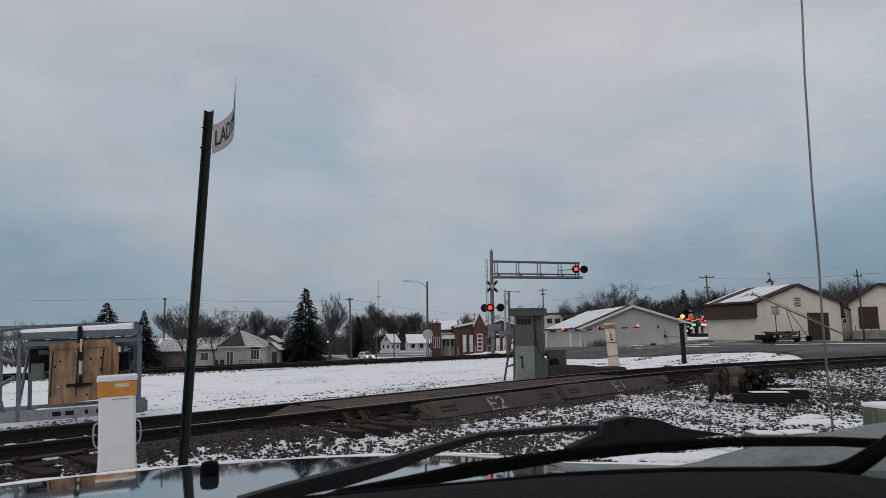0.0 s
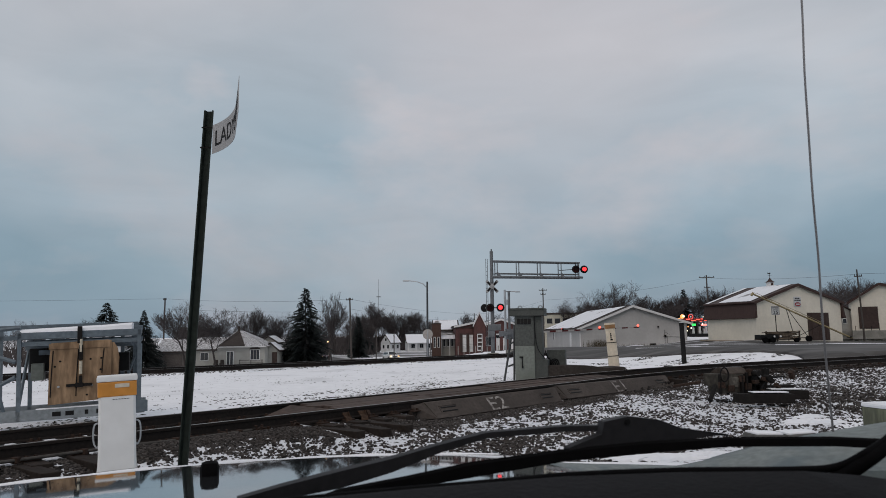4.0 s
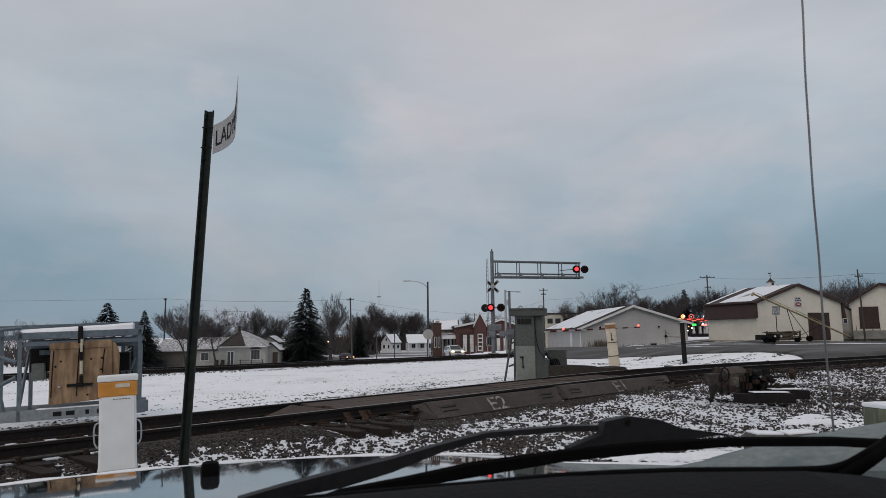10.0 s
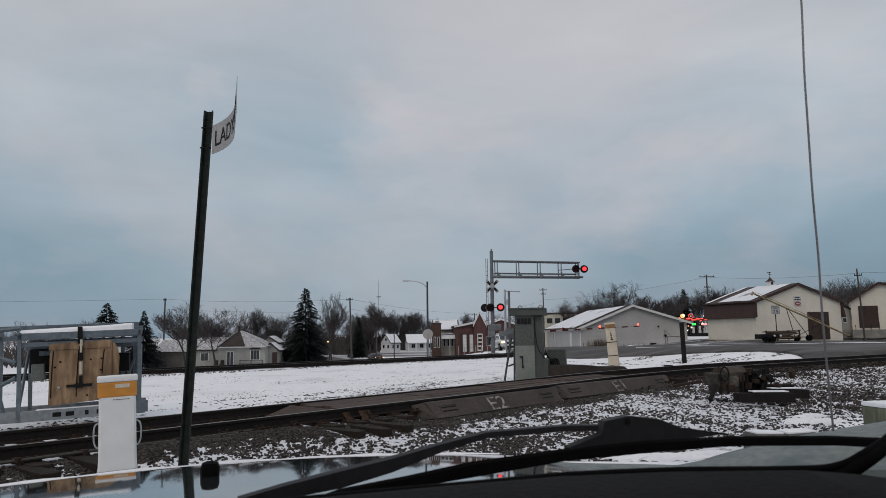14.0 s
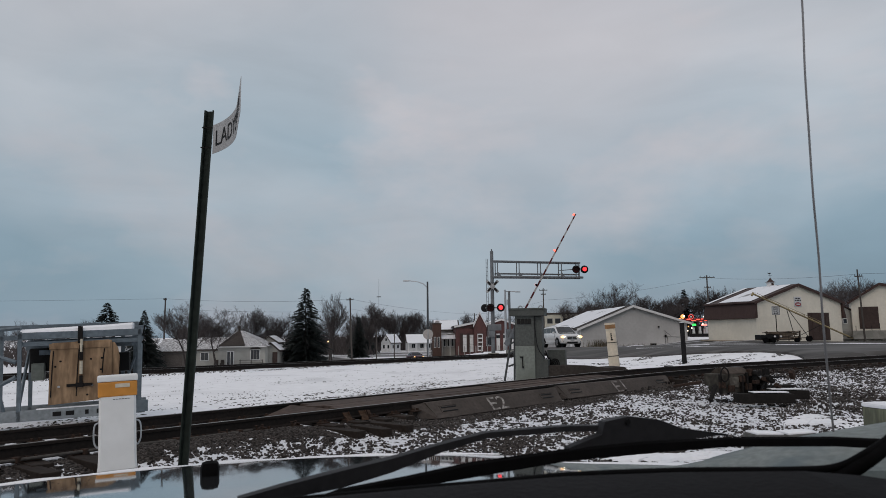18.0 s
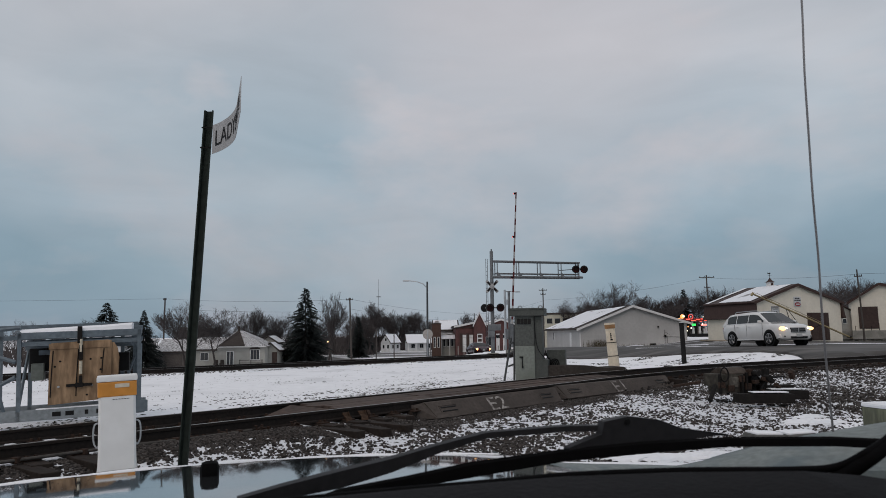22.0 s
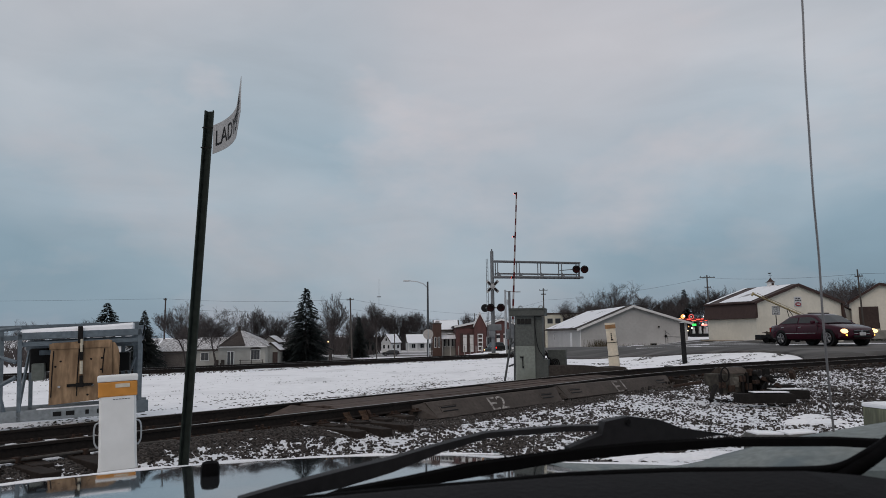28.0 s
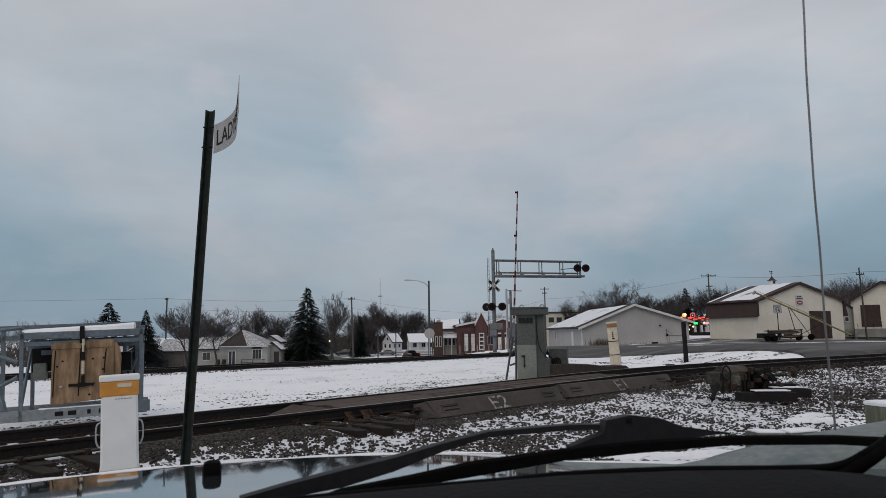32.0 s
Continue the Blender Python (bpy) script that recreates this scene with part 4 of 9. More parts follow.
    # leftover bay at the side: diagonal bars
    for a, c in (((-w - 1.0, 0.2, 0.25), (-w - 0.05, 0, 0.75)), ((-w - 1.0, 0.2, 1.35), (-w - 0.05, 0, 1.0)), ((-w - 1.0, 0.2, 1.5), (-w, 0.05, 1.58)), ((-w - 1.0, 0.2, 0.08), (-w, 0, 0.08)), ((-w - 0.55, 0.15, 1.45), (-w - 0.22, 0.08, 0.12))):
        b = bm_new()
        rod(b, a, c, 0.035, n=4)
        part("diagonal_bar", b, M_BLUESTEEL, top)
    # perforated gusset at the foot
    b = bm_new()
    box(b, (0.24, 0.03, 0.20), (w + 0.02, -0.03, 0.12), bevel=0.004)
    part("gusset", b, M_BLUESTEEL, top)
    # plywood doors
    door = thing("plywood_panel", m @ pose(-0.015, -0.045, 0.27, -1.5) @ Matrix.Diagonal((1, 1, 0.86, 1)), "weathered tan plywood panel with black iron hardware", "plywood panel")
    b = bm_new()
    prism(b, [(-0.475, -0.03), (0.50, 0.03), (0.50, 1.20), (0.44, 1.22), (-0.44, 1.19), (-0.465, 0.9)], 0.022)
    part("sheet", b, M_PLY, door)
    b = bm_new()
    prism(b, [(0.46, 0.16), (0.60, 0.30), (0.625, 0.85), (0.60, 1.04), (0.54, 1.16), (0.47, 1.17)], 0.02, Matrix.Translation((0, 0.03, 0)))
    part("rear_sheet", b, M_PLY, door)
    b = bm_new()
    box(b, (0.95, 0.012, 0.11), (0.0, -0.018, 1.12), bevel=0.003)
    part("batten", b, M_PLY, door)
    for x, z0, z1 in ((-0.42, 0.12, 1.04), (0.37, 0.55, 1.04), (-0.03, 0.12, 1.05)):
        b = bm_new()
        pts = [(x - 0.02, z0), (x - 0.012, z0 + (z1 - z0) * 0.4), (x, z0 + (z1 - z0) * 0.75), (x + 0.012, z1)]
        for p, q in zip(pts, pts[1:]):
            rod(b, (p[0], -0.016, p[1]), (q[0], -0.016, q[1]), 0.009, n=5)
        part("groove", b, M_IRON, door)
    for x, z in ((-0.30, 0.82), (0.17, 0.84), (0.33, 0.62), (0.34, 0.85), (0.12, 0.13), (-0.38, 0.72)):
        b = bm_new()
        rod(b, (x, -0.005, z), (x, -0.016, z), 0.02, n=8)
        part("knot_hole", b, M_IRON, door)
    for x in (-0.32, 0.19):
        b = bm_new()
        rod(b, (x, -0.005, 0.32), (x, -0.03, 0.32), 0.022, n=10)
        part("washer", b, M_STEEL, door, "bright steel washer")
    b = bm_new()
    box(b, (0.075, 0.05, 0.34), (0.0, -0.04, 1.34), bevel=0.008)
    box(b, (0.06, 0.045, 0.30), (0.02, -0.04, 0.98), bevel=0.008)
    box(b, (0.05, 0.04, 0.16), (0.02, -0.04, 0.44), bevel=0.008)
    part("lock_rod", b, M_IRON, door, "black iron locking rod")
    for z in (1.12, 0.68):
        b = bm_new()
        rod(b, (0.02, -0.045, z - 0.13), (0.02, -0.045, z + 0.13), 0.026, n=10)
        part("sleeve", b, mat("pale_worn_sleeve", (0.55, 0.5, 0.4), 0.6, 0, 0.2, 20, 0.1), door, "pale worn sleeve")
    b = bm_new()
    box(b, (0.40, 0.035, 0.055), (0.0, -0.035, 0.335), bevel=0.006)
    box(b, (0.12, 0.045, 0.09), (0.0, -0.045, 0.335), bevel=0.006)
    part("cross_bar", b, M_IRON, door, "black iron cross bar")


frame_rack()


M_LADDER = mat("weathered_dark_angle_iron", (0.075, 0.08, 0.082), 0.65, 0.3, 0.3, 14, 0.1)


def control_cabinet():
    m = pose(2.64, 22.3, -0.28, 0, 0, -14)
    top = thing("signal_cabinet", m, "tall grey-green signal cabinet beside the tracks", "cabinet")
    for z, t, w, d, mt, nm in ((0.55, 1.10, 0.62, 0.62, M_CABINET2, "lower_door"), (1.62, 1.06, 0.61, 0.60, M_CABINET, "upper_body")):
        b = bm_new()
        box(b, (w, d, t), (-0.04, 0, z), bevel=0.02)
        part(nm, b, mt, top)
    b = bm_new()
    box(b, (1.12, 0.80, 0.20), (0.05, 0, 2.13), bevel=0.025)
    part("head_box", b, M_CABINET, top)
    b = bm_new()
    prism(b, [(-0.57, 0), (0.57, 0), (0.55, 0.05), (-0.55, 0.05)], 0.84, Matrix.Translation((0.05, 0, 2.225)))
    part("lid", b, M_CABINET, top)
    for x in (-0.2, 0.45):
        b = bm_new()
        pts = [(x + 0.07 * math.cos(a), 0, 2.27 + 0.09 * math.sin(a)) for a in steps(0, math.pi, 8)]
        for p, q in zip(pts, pts[1:]):
            rod(b, p, q, 0.018, n=6)
        part("lifting_eye", b, M_STEEL, top)
    b = bm_new()
    for i in range(4):
        box(b, (0.10, 0.03, 0.17), (-0.22 + i * 0.115, -0.31, 1.86), rot=pose(0, 0, 0, -12), bevel=0.01)
    part("vent", b, M_BLACK, top, "black louvre vent")
    # side pedestal, lower than the cabinet
    b = bm_new()
    box(b, (0.40, 0.6, 0.62), (0.46, 0.05, 0.36), bevel=0.015)
    box(b, (0.24, 0.55, 1.55), (0.38, 0.05, 1.25), bevel=0.015)
    part("side_box", b, M_CABINET, top)
    b = bm_new()
    box(b, (0.026, 0.04, 0.30), (-0.12, -0.34, 0.60), bevel=0.006)
    box(b, (0.05, 0.05, 0.07), (-0.11, -0.35, 0.44), bevel=0.012)
    box(b, (0.11, 0.04, 0.04), (-0.15, -0.34, 0.75), bevel=0.008)
    part("door_handle", b, M_BLACK, top, "black locking handle")
    b = bm_new()
    pts = [(0.28, -0.33, 2.05), (0.30, -0.34, 1.5), (0.38, -0.34, 1.0), (0.58, -0.36, 0.72)]
    pipe(b, pts, 0.014, 6, 4)
    part("cable", b, M_BLACK, top)
    # ladder of angle iron at the side
    rack = thing("iron_ladder", m @ pose(-0.62, -0.2, 0), "narrow iron ladder leaning beside the cabinet", "ladder")
    for x0, x1 in ((-0.10, 0.13), (0.22, 0.24)):
        b = bm_new()
        rod(b, (x0, 0, 0), (x1, 0.1, 1.75 if x0 > 0 else 1.35), 0.035, n=5)
        part("leg", b, M_LADDER, rack)
    for z in (0.45, 0.85, 1.15):
        b = bm_new()
        rod(b, (-0.02 + z * 0.1, 0.03, z), (0.24, 0.05, z + 0.08), 0.03, n=5)
        part("rung", b, M_LADDER, rack)
    # junction box and coiled cable behind
    j = thing("junction_box", pose(3.62, 22.9, -0.25, 0, 0, -14), "grey steel junction box with black cables", "junction box")
    b = bm_new()
    box(b, (0.58, 0.5, 0.85), (0.05, 0, 0.5), bevel=0.02)
    part("body", b, M_CABINET, j)
    b = bm_new()
    for r, x, z in ((0.14, 0.0, 0.45), (0.09, -0.22, 0.55), (0.12, -0.32, 0.35)):
        pts = [(x + r * math.cos(a), -0.29, z + r * 1.3 * math.sin(a)) for a in steps(0, 2 * math.pi, 14)]
        for p, q in zip(pts, pts[1:]):
            rod(b, p, q, 0.018, n=5)
    rod(b, (-0.42, -0.28, 0.95), (-0.22, -0.28, 0.3), 0.02, n=5)
    rod(b, (-0.30, -0.28, 0.9), (-0.05, -0.28, 0.12), 0.02, n=5)
    for k in range(5):
        pipe(b, [(-0.50 + 0.03 * k, -0.28, 0.98 - 0.10 * k), (-0.30 + 0.02 * k, -0.33, 0.62 - 0.05 * k), (-0.12 + 0.05 * k, -0.31, 0.50 + 0.03 * k), (0.02 + 0.03 * k, -0.30, 0.16 + 0.05 * k)], 0.016, 6, 4)
    part("cable_coil", b, M_BLACK, j, "black looped cable")
    # dark sloping slab
    b = bm_new()
    prism(b, [(-0.85, -0.1), (2.05, -0.1), (2.0, 0.20), (1.75, 0.36), (1.15, 0.34), (0.75, 0.40), (-0.1, 0.44), (-0.85, 0.44)], 0.8)
    solid("sloping_slab", b, M_DARKCONC, pose(3.95, 22.6, -0.25, 0, 0, 12), "dark brown damp slab sloping beside the cabinet", "slab")


control_cabinet()


def posts():
    top = thing("pipeline_marker", pose(6.12, 25.3, -0.25, 0, -4.2, 0), "cream plastic marker post with an orange-brown band", "marker post")
    for z0, z1, r, mt, nm in ((0, 0.62, 0.195, M_CREAM, "lower_sleeve"), (0.62, 1.1, 0.182, M_CREAM, "middle_sleeve"), (1.1, 1.6, 0.174, M_CREAM, "upper_sleeve"), (1.6, 1.74, 0.188, mat("faded_tan_band", (0.36, 0.20, 0.09), 0.6, 0, 0.25, 12, 0.05, (0.22, 0.12, 0.06), 0.6, 4), "band"), (1.74, 1.80, 0.192, M_CREAM, "cap")):
        b = bm_new()
        rod(b, (0, 0, z0), (0, 0, z1), r, r * 0.985, n=24)
        part(nm, b, mt, top, smooth=True)
    for z, r in ((0.62, 0.198), (1.1, 0.186)):
        b = bm_new()
        rod(b, (0, 0, z - 0.012), (0, 0, z + 0.012), r, n=24)
        part("joint_ring", b, M_IRON, top)
    for z, wd in ((1.20, 0.085), (1.27, 0.04), (1.34, 0.05), (1.41, 0.04)):
        b = bm_new()
        box(b, (wd, 0.01, 0.05), (-0.05 + wd * 0.3, -0.172, z))
        part("print_bar", b, M_BLACK, top)
    top = thing("timber_post", pose(10.54, 30.9, -0.38, 0, -1.6, 20), "black timber post in the snow", "post")
    b = bm_new()
    box(b, (0.155, 0.14, 1.98), (0, 0, 0.99), bevel=0.015)
    part("shaft", b, mat("black_timber", (0.011, 0.0105, 0.011), 0.85, 0, 0.4, 10, 0.3), top)
    b = bm_new()
    box(b, (0.15, 0.13, 0.02), (0, 0, 1.99), bevel=0.008)
    part("snow_cap", b, M_SNOW, top)
    # low iron lid in the snow beside it
    b = bm_new()
    box(b, (0.3, 0.3, 0.14), bevel=0.03)
    rod(b, (0.1, 0, 0.03), (0.4, 0.1, 0.0), 0.02, n=6)
    solid("manhole_box", b, M_IRON, pose(9.6, 30.2, ground_z(9.6, 30.2) + 0.0, 0, 0, 10), "small rusty iron lid half buried in snow", "iron lid")


posts()


def switch_machine():
    m = pose(6.45, 16.0, -0.27, 0, 0, 20)
    top = thing("switch_machine", m, "rusty iron switch machine standing on long timbers", "switch machine")
    b = bm_new()
    box(b, (0.70, 0.50, 0.28), (-0.16, 0, 0.40), bevel=0.03)
    box(b, (0.56, 0.44, 0.16), (-0.14, 0, 0.20), bevel=0.02)
    part("gear_case", b, mat("grimy_machine_paint", (0.060, 0.054, 0.045), 0.8, 0.1, 0.5, 9, 0.3, (0.030, 0.026, 0.022), 0.85, 3), top)
    b = bm_new()
    pr = [(-0.25 + 0.5 * i / 8, 0.12 * math.sin(math.pi * i / 8)) for i in range(9)]
    prism(b, pr + [(0.25, -0.02), (-0.25, -0.02)], 0.62, Matrix.Translation((0.02, 0, 0.55)) @ pose(0, 0, 0, 0, 0, 90))
    part("rounded_lid", b, mat("olive_rusty_lid", (0.075, 0.060, 0.050), 0.8, 0.2, 0.4, 9, 0.2), top, smooth=True)
    b = bm_new()
    pts = [(-0.40 + 0.11 * math.cos(a), -0.31, 0.53 + 0.15 * math.sin(a)) for a in steps(0, 2 * math.pi, 18)]
    pipe(b, pts, 0.017, 7, 2)
    part("hand_wheel", b, M_IRON, top, "rusty round hand wheel")
    b = bm_new()
    box(b, (0.26, 0.03, 0.22), (-0.12, -0.262, 0.36), rot=pose(0, 0, 0, 0, 6), bevel=0.01)
    part("inspection_plate", b, mat("pale_grimy_plate", (0.12, 0.11, 0.095), 0.8, 0.1, 0.45, 14, 0.2, (0.05, 0.043, 0.036), 0.7, 6), top, "pale grimy inspection plate")
    for x, z0, z1 in ((-0.50, 0.1, 0.54), (0.10, 0.08, 0.5), (0.24, 0.05, 0.56)):
        b = bm_new()
        box(b, (0.05, 0.06, z1 - z0), (x, -0.27, (z0 + z1) / 2), bevel=0.01)
        part("case_rib", b, M_IRON, top)
    for x, r, z in ((0.55, 0.15, 0.42), (0.72, 0.12, 0.34)):
        b = bm_new()
        rod(b, (x, -0.25, z), (x, 0.25, z), r, n=14)
        box(b, (0.10, 0.3, 0.55), (x + 0.03, 0, 0.3), bevel=0.02)
        part("motor", b, M_IRON, top)
    b = bm_new()
    rod(b, (0.62, -0.26, 0.45), (0.62, -0.30, 0.45), 0.035, n=10)
    part("cover_bolt", b, M_STEEL, top)
    for x0, y0, x1, y1 in ((0.9, 0.1, 1.15, 0.9), (1.1, 0.2, 1.5, 0.75), (-0.7, 0.1, -0.9, 0.8)):
        b = bm_new()
        rod(b, (x0, y0, 0.36), (x1, y1, 0.22), 0.035, n=6)
        part("throw_rod", b, M_RUST, top)
    b = bm_new()
    rod(b, (-0.95, -0.45, 0.0), (-0.66, -0.3, 0.30), 0.05, n=8)
    part("crank", b, M_IRON, top)
    b = bm_new()
    rod(b, (1.35, 0.3, 0.1), (1.35, 0.3, 0.62), 0.03, n=6)
    box(b, (0.16, 0.1, 0.22), (1.35, 0.3, 0.48), bevel=0.02)
    part("lever", b, M_IRON, top)
    rng = random.Random(8)
    for i in range(26):
        b = bm_new()
        x, y, z = rng.uniform(0.25, 1.45), rng.uniform(-0.42, 0.3), rng.uniform(0.06, 0.56)
        if i % 3 == 0:
            rod(b, (x, y - 0.08, z), (x, y + 0.08, z), rng.uniform(0.04, 0.085), n=12)
        elif i % 3 == 1:
            box(b, (rng.uniform(0.08, 0.22), 0.10, rng.uniform(0.06, 0.2)), (x, y, z), rot=pose(0, 0, 0, 0, rng.uniform(-30, 30), rng.uniform(-20, 20)), bevel=0.012)
        else:
            rod(b, (x, y, z), (x + rng.uniform(-0.3, 0.3), y + rng.uniform(-0.1, 0.2), max(0.05, z + rng.uniform(-0.3, 0.1))), 0.022, n=7)
        part(("hub", "lug", "link_rod")[i % 3], b, (M_IRON, M_RUST, M_BLACK)[i % 3], top)
    for x, z in ((-0.45, 0.30), (-0.2, 0.22), (0.1, 0.42), (0.28, 0.25)):
        b = bm_new()
        box(b, (0.16, 0.06, 0.14), (x, -0.27, z), bevel=0.015)
        part("inspection_cover", b, M_RUST, top)
    # long timbers carrying the machine
    b = bm_new()
    box(b, (1.25, 0.26, 0.19), bevel=0.014)
    first = solid("switch_timber", b, mat("black_switch_timber", (0.014, 0.012, 0.011), 0.9, 0, 0.45, 12, 0.4), pose(6.85, 15.2, -0.22, 0, 1.0, 4), "long black switch timber on the ballast", "timber", "switch timbers")
    copy_thing(first, pose(7.55, 15.95, -0.22, 0, 0.5, 6))
    copy_thing(first, pose(7.75, 17.0, -0.18, 0, 0, 8))
    for x, y, l in ((6.95, 15.2, 0.8), (7.65, 15.97, 0.7)):
        b = bm_new()
        box(b, (l, 0.22, 0.025), bevel=0.01)
        solid("snow_strip", b, M_SNOW, pose(x, y, -0.092, 0, 0.8, 5), "snow lying along a timber", "snow", kind="stuff")


switch_machine()


def blocks():
    top = thing("concrete_block", pose(6.0, 9.3, -0.46, 0, 0, 12), "mossy concrete block with snow on top", "concrete block")
    b = bm_new()
    box(b, (0.8, 0.5, 0.66), (0, 0, 0.33), bevel=0.015)
    part("block", b, mat("mossy_concrete", (0.16, 0.17, 0.12), 0.95, 0, 0.3, 8, 0.2, (0.07, 0.075, 0.06), 0.7, 3, stretch=(3, 3, 0.5)), top)
    b = bm_new()
    box(b, (0.82, 0.52, 0.06), (0, 0, 0.69), bevel=0.025)
    part("snow_cap", b, M_SNOW, top)
    for x, y, w, tilt in ((3.98, 8.9, 0.40, 2), (4.42, 8.95, 0.42, -2)):
        top = thing("stone_slab", pose(x, y, -0.42, 0, tilt, 8), "broken grey slab lying in the snow", "slab")
        b = bm_new()
        box(b, (w, 0.35, 0.36), (0, 0, 0.18), bevel=0.03)
        part("slab", b, mat("dark_wet_concrete", (0.10, 0.10, 0.095), 0.9, 0, 0.3, 16, 0.2), top)
        b = bm_new()
        box(b, (w * 0.9, 0.26, 0.03), (0.01, 0.03, 0.368), bevel=0.012)
        part("snow_cap", b, M_SNOW, top)

    # clean drifts of snow among the stones
    for x, y, a, c in ((6.55, 12.7, 0.62, 0.34), (6.9, 13.4, 0.35, 0.2), (2.75, 9.3, 0.6, 0.25), (3.55, 9.5, 0.4, 0.2), (5.4, 11.2, 0.5, 0.2), (4.1, 8.35, 0.5, 0.18)):
        b = bm_new()
        rings = []
        for k, h in ((1.0, -0.03), (0.9, 0.025), (0.75, 0.04), (0.6, 0.05), (0.45, 0.055), (0.3, 0.06), (0.15, 0.065), (0.02, 0.065)):
            rings.append([(a * k * math.cos(t) * (1 + 0.75 * noise.noise((math.cos(t) * 3.5, math.sin(t) * 3.5, x))), c * k * math.sin(t) * (1 + 0.75 * noise.noise((math.sin(t) * 3.5, math.cos(t) * 3.5, y))), h * 0.62 + 0.022 * noise.noise((a * k * math.cos(t) * 9, c * k * math.sin(t) * 9, y))) for t in steps(0, 2 * math.pi * 43 / 44, 43)])
        loft(b, rings, caps=False)
        solid("snow_drift", b, M_SNOW, pose(x, y, -0.41, 0, 0, 12), "small clean drift of snow on the stones", "snow", kind="stuff", smooth=True)


blocks()

# ---- level crossing ----
FLASH = []      # (lens, which of the two turns)
RD = Vector((-0.224, 0.9746, 0))       # the road's run
AC = Vector((0.9746, 0.224, 0))        # across the road


def lamp_unit(parent, at, phase, radius=0.30):
    """A flasher: round black backing, visor and a lens that turns its lit or its dark face out. Faces -y."""
    bm = bm_new()
    rod(bm, (0, 0.0, 0), (0, 0.03, 0), radius, n=28)
    rod(bm, (0, 0.02, 0), (0, 0.22, 0), radius * 0.62, radius * 0.35, n=20)
    bk = part("backing", bm, M_BLACK, parent, "round black lamp backing", at=at)
    bm = bm_new()
    k = 16
    r0 = radius * 0.74
    ring = []
    for i in range(k + 1):
        a = radians(-30 + 240 * i / k)
        d = 0.30 * (0.35 + 0.65 * max(0.0, math.sin(a)))
        ring.append([(r0 * math.cos(a), -0.01, r0 * math.sin(a)), (r0 * math.cos(a), -d, r0 * math.sin(a) - 0.03), ((r0 - 0.012) * math.cos(a), -d, (r0 - 0.012) * math.sin(a) - 0.03), ((r0 - 0.012) * math.cos(a), -0.01, (r0 - 0.012) * math.sin(a))])
    loft(bm, ring)
    part("visor", bm, M_BLACK, bk, "black visor")
    bm = bm_new()
    rod(bm, (0, -0.012, 0), (0, 0.012, 0), 0.16, n=24)
    for f in bm.faces:
        f.material_index = 0 if f.calc_center_median().y < -0.005 else 1
    me = mesh_of("lens", bm, [M_RED, M_REDDARK])
    for p in me.polygons:
        p.material_index = 0 if p.center.y < -0.005 else 1
    lens = new("lens", me)
    lens.parent = parent
    lens.matrix_basis = at @ pose(0, -0.20, 0)
    tagged(lens, "round red lens")
    FLASH.append((lens, at @ pose(0, -0.20, 0), phase))
    return bk


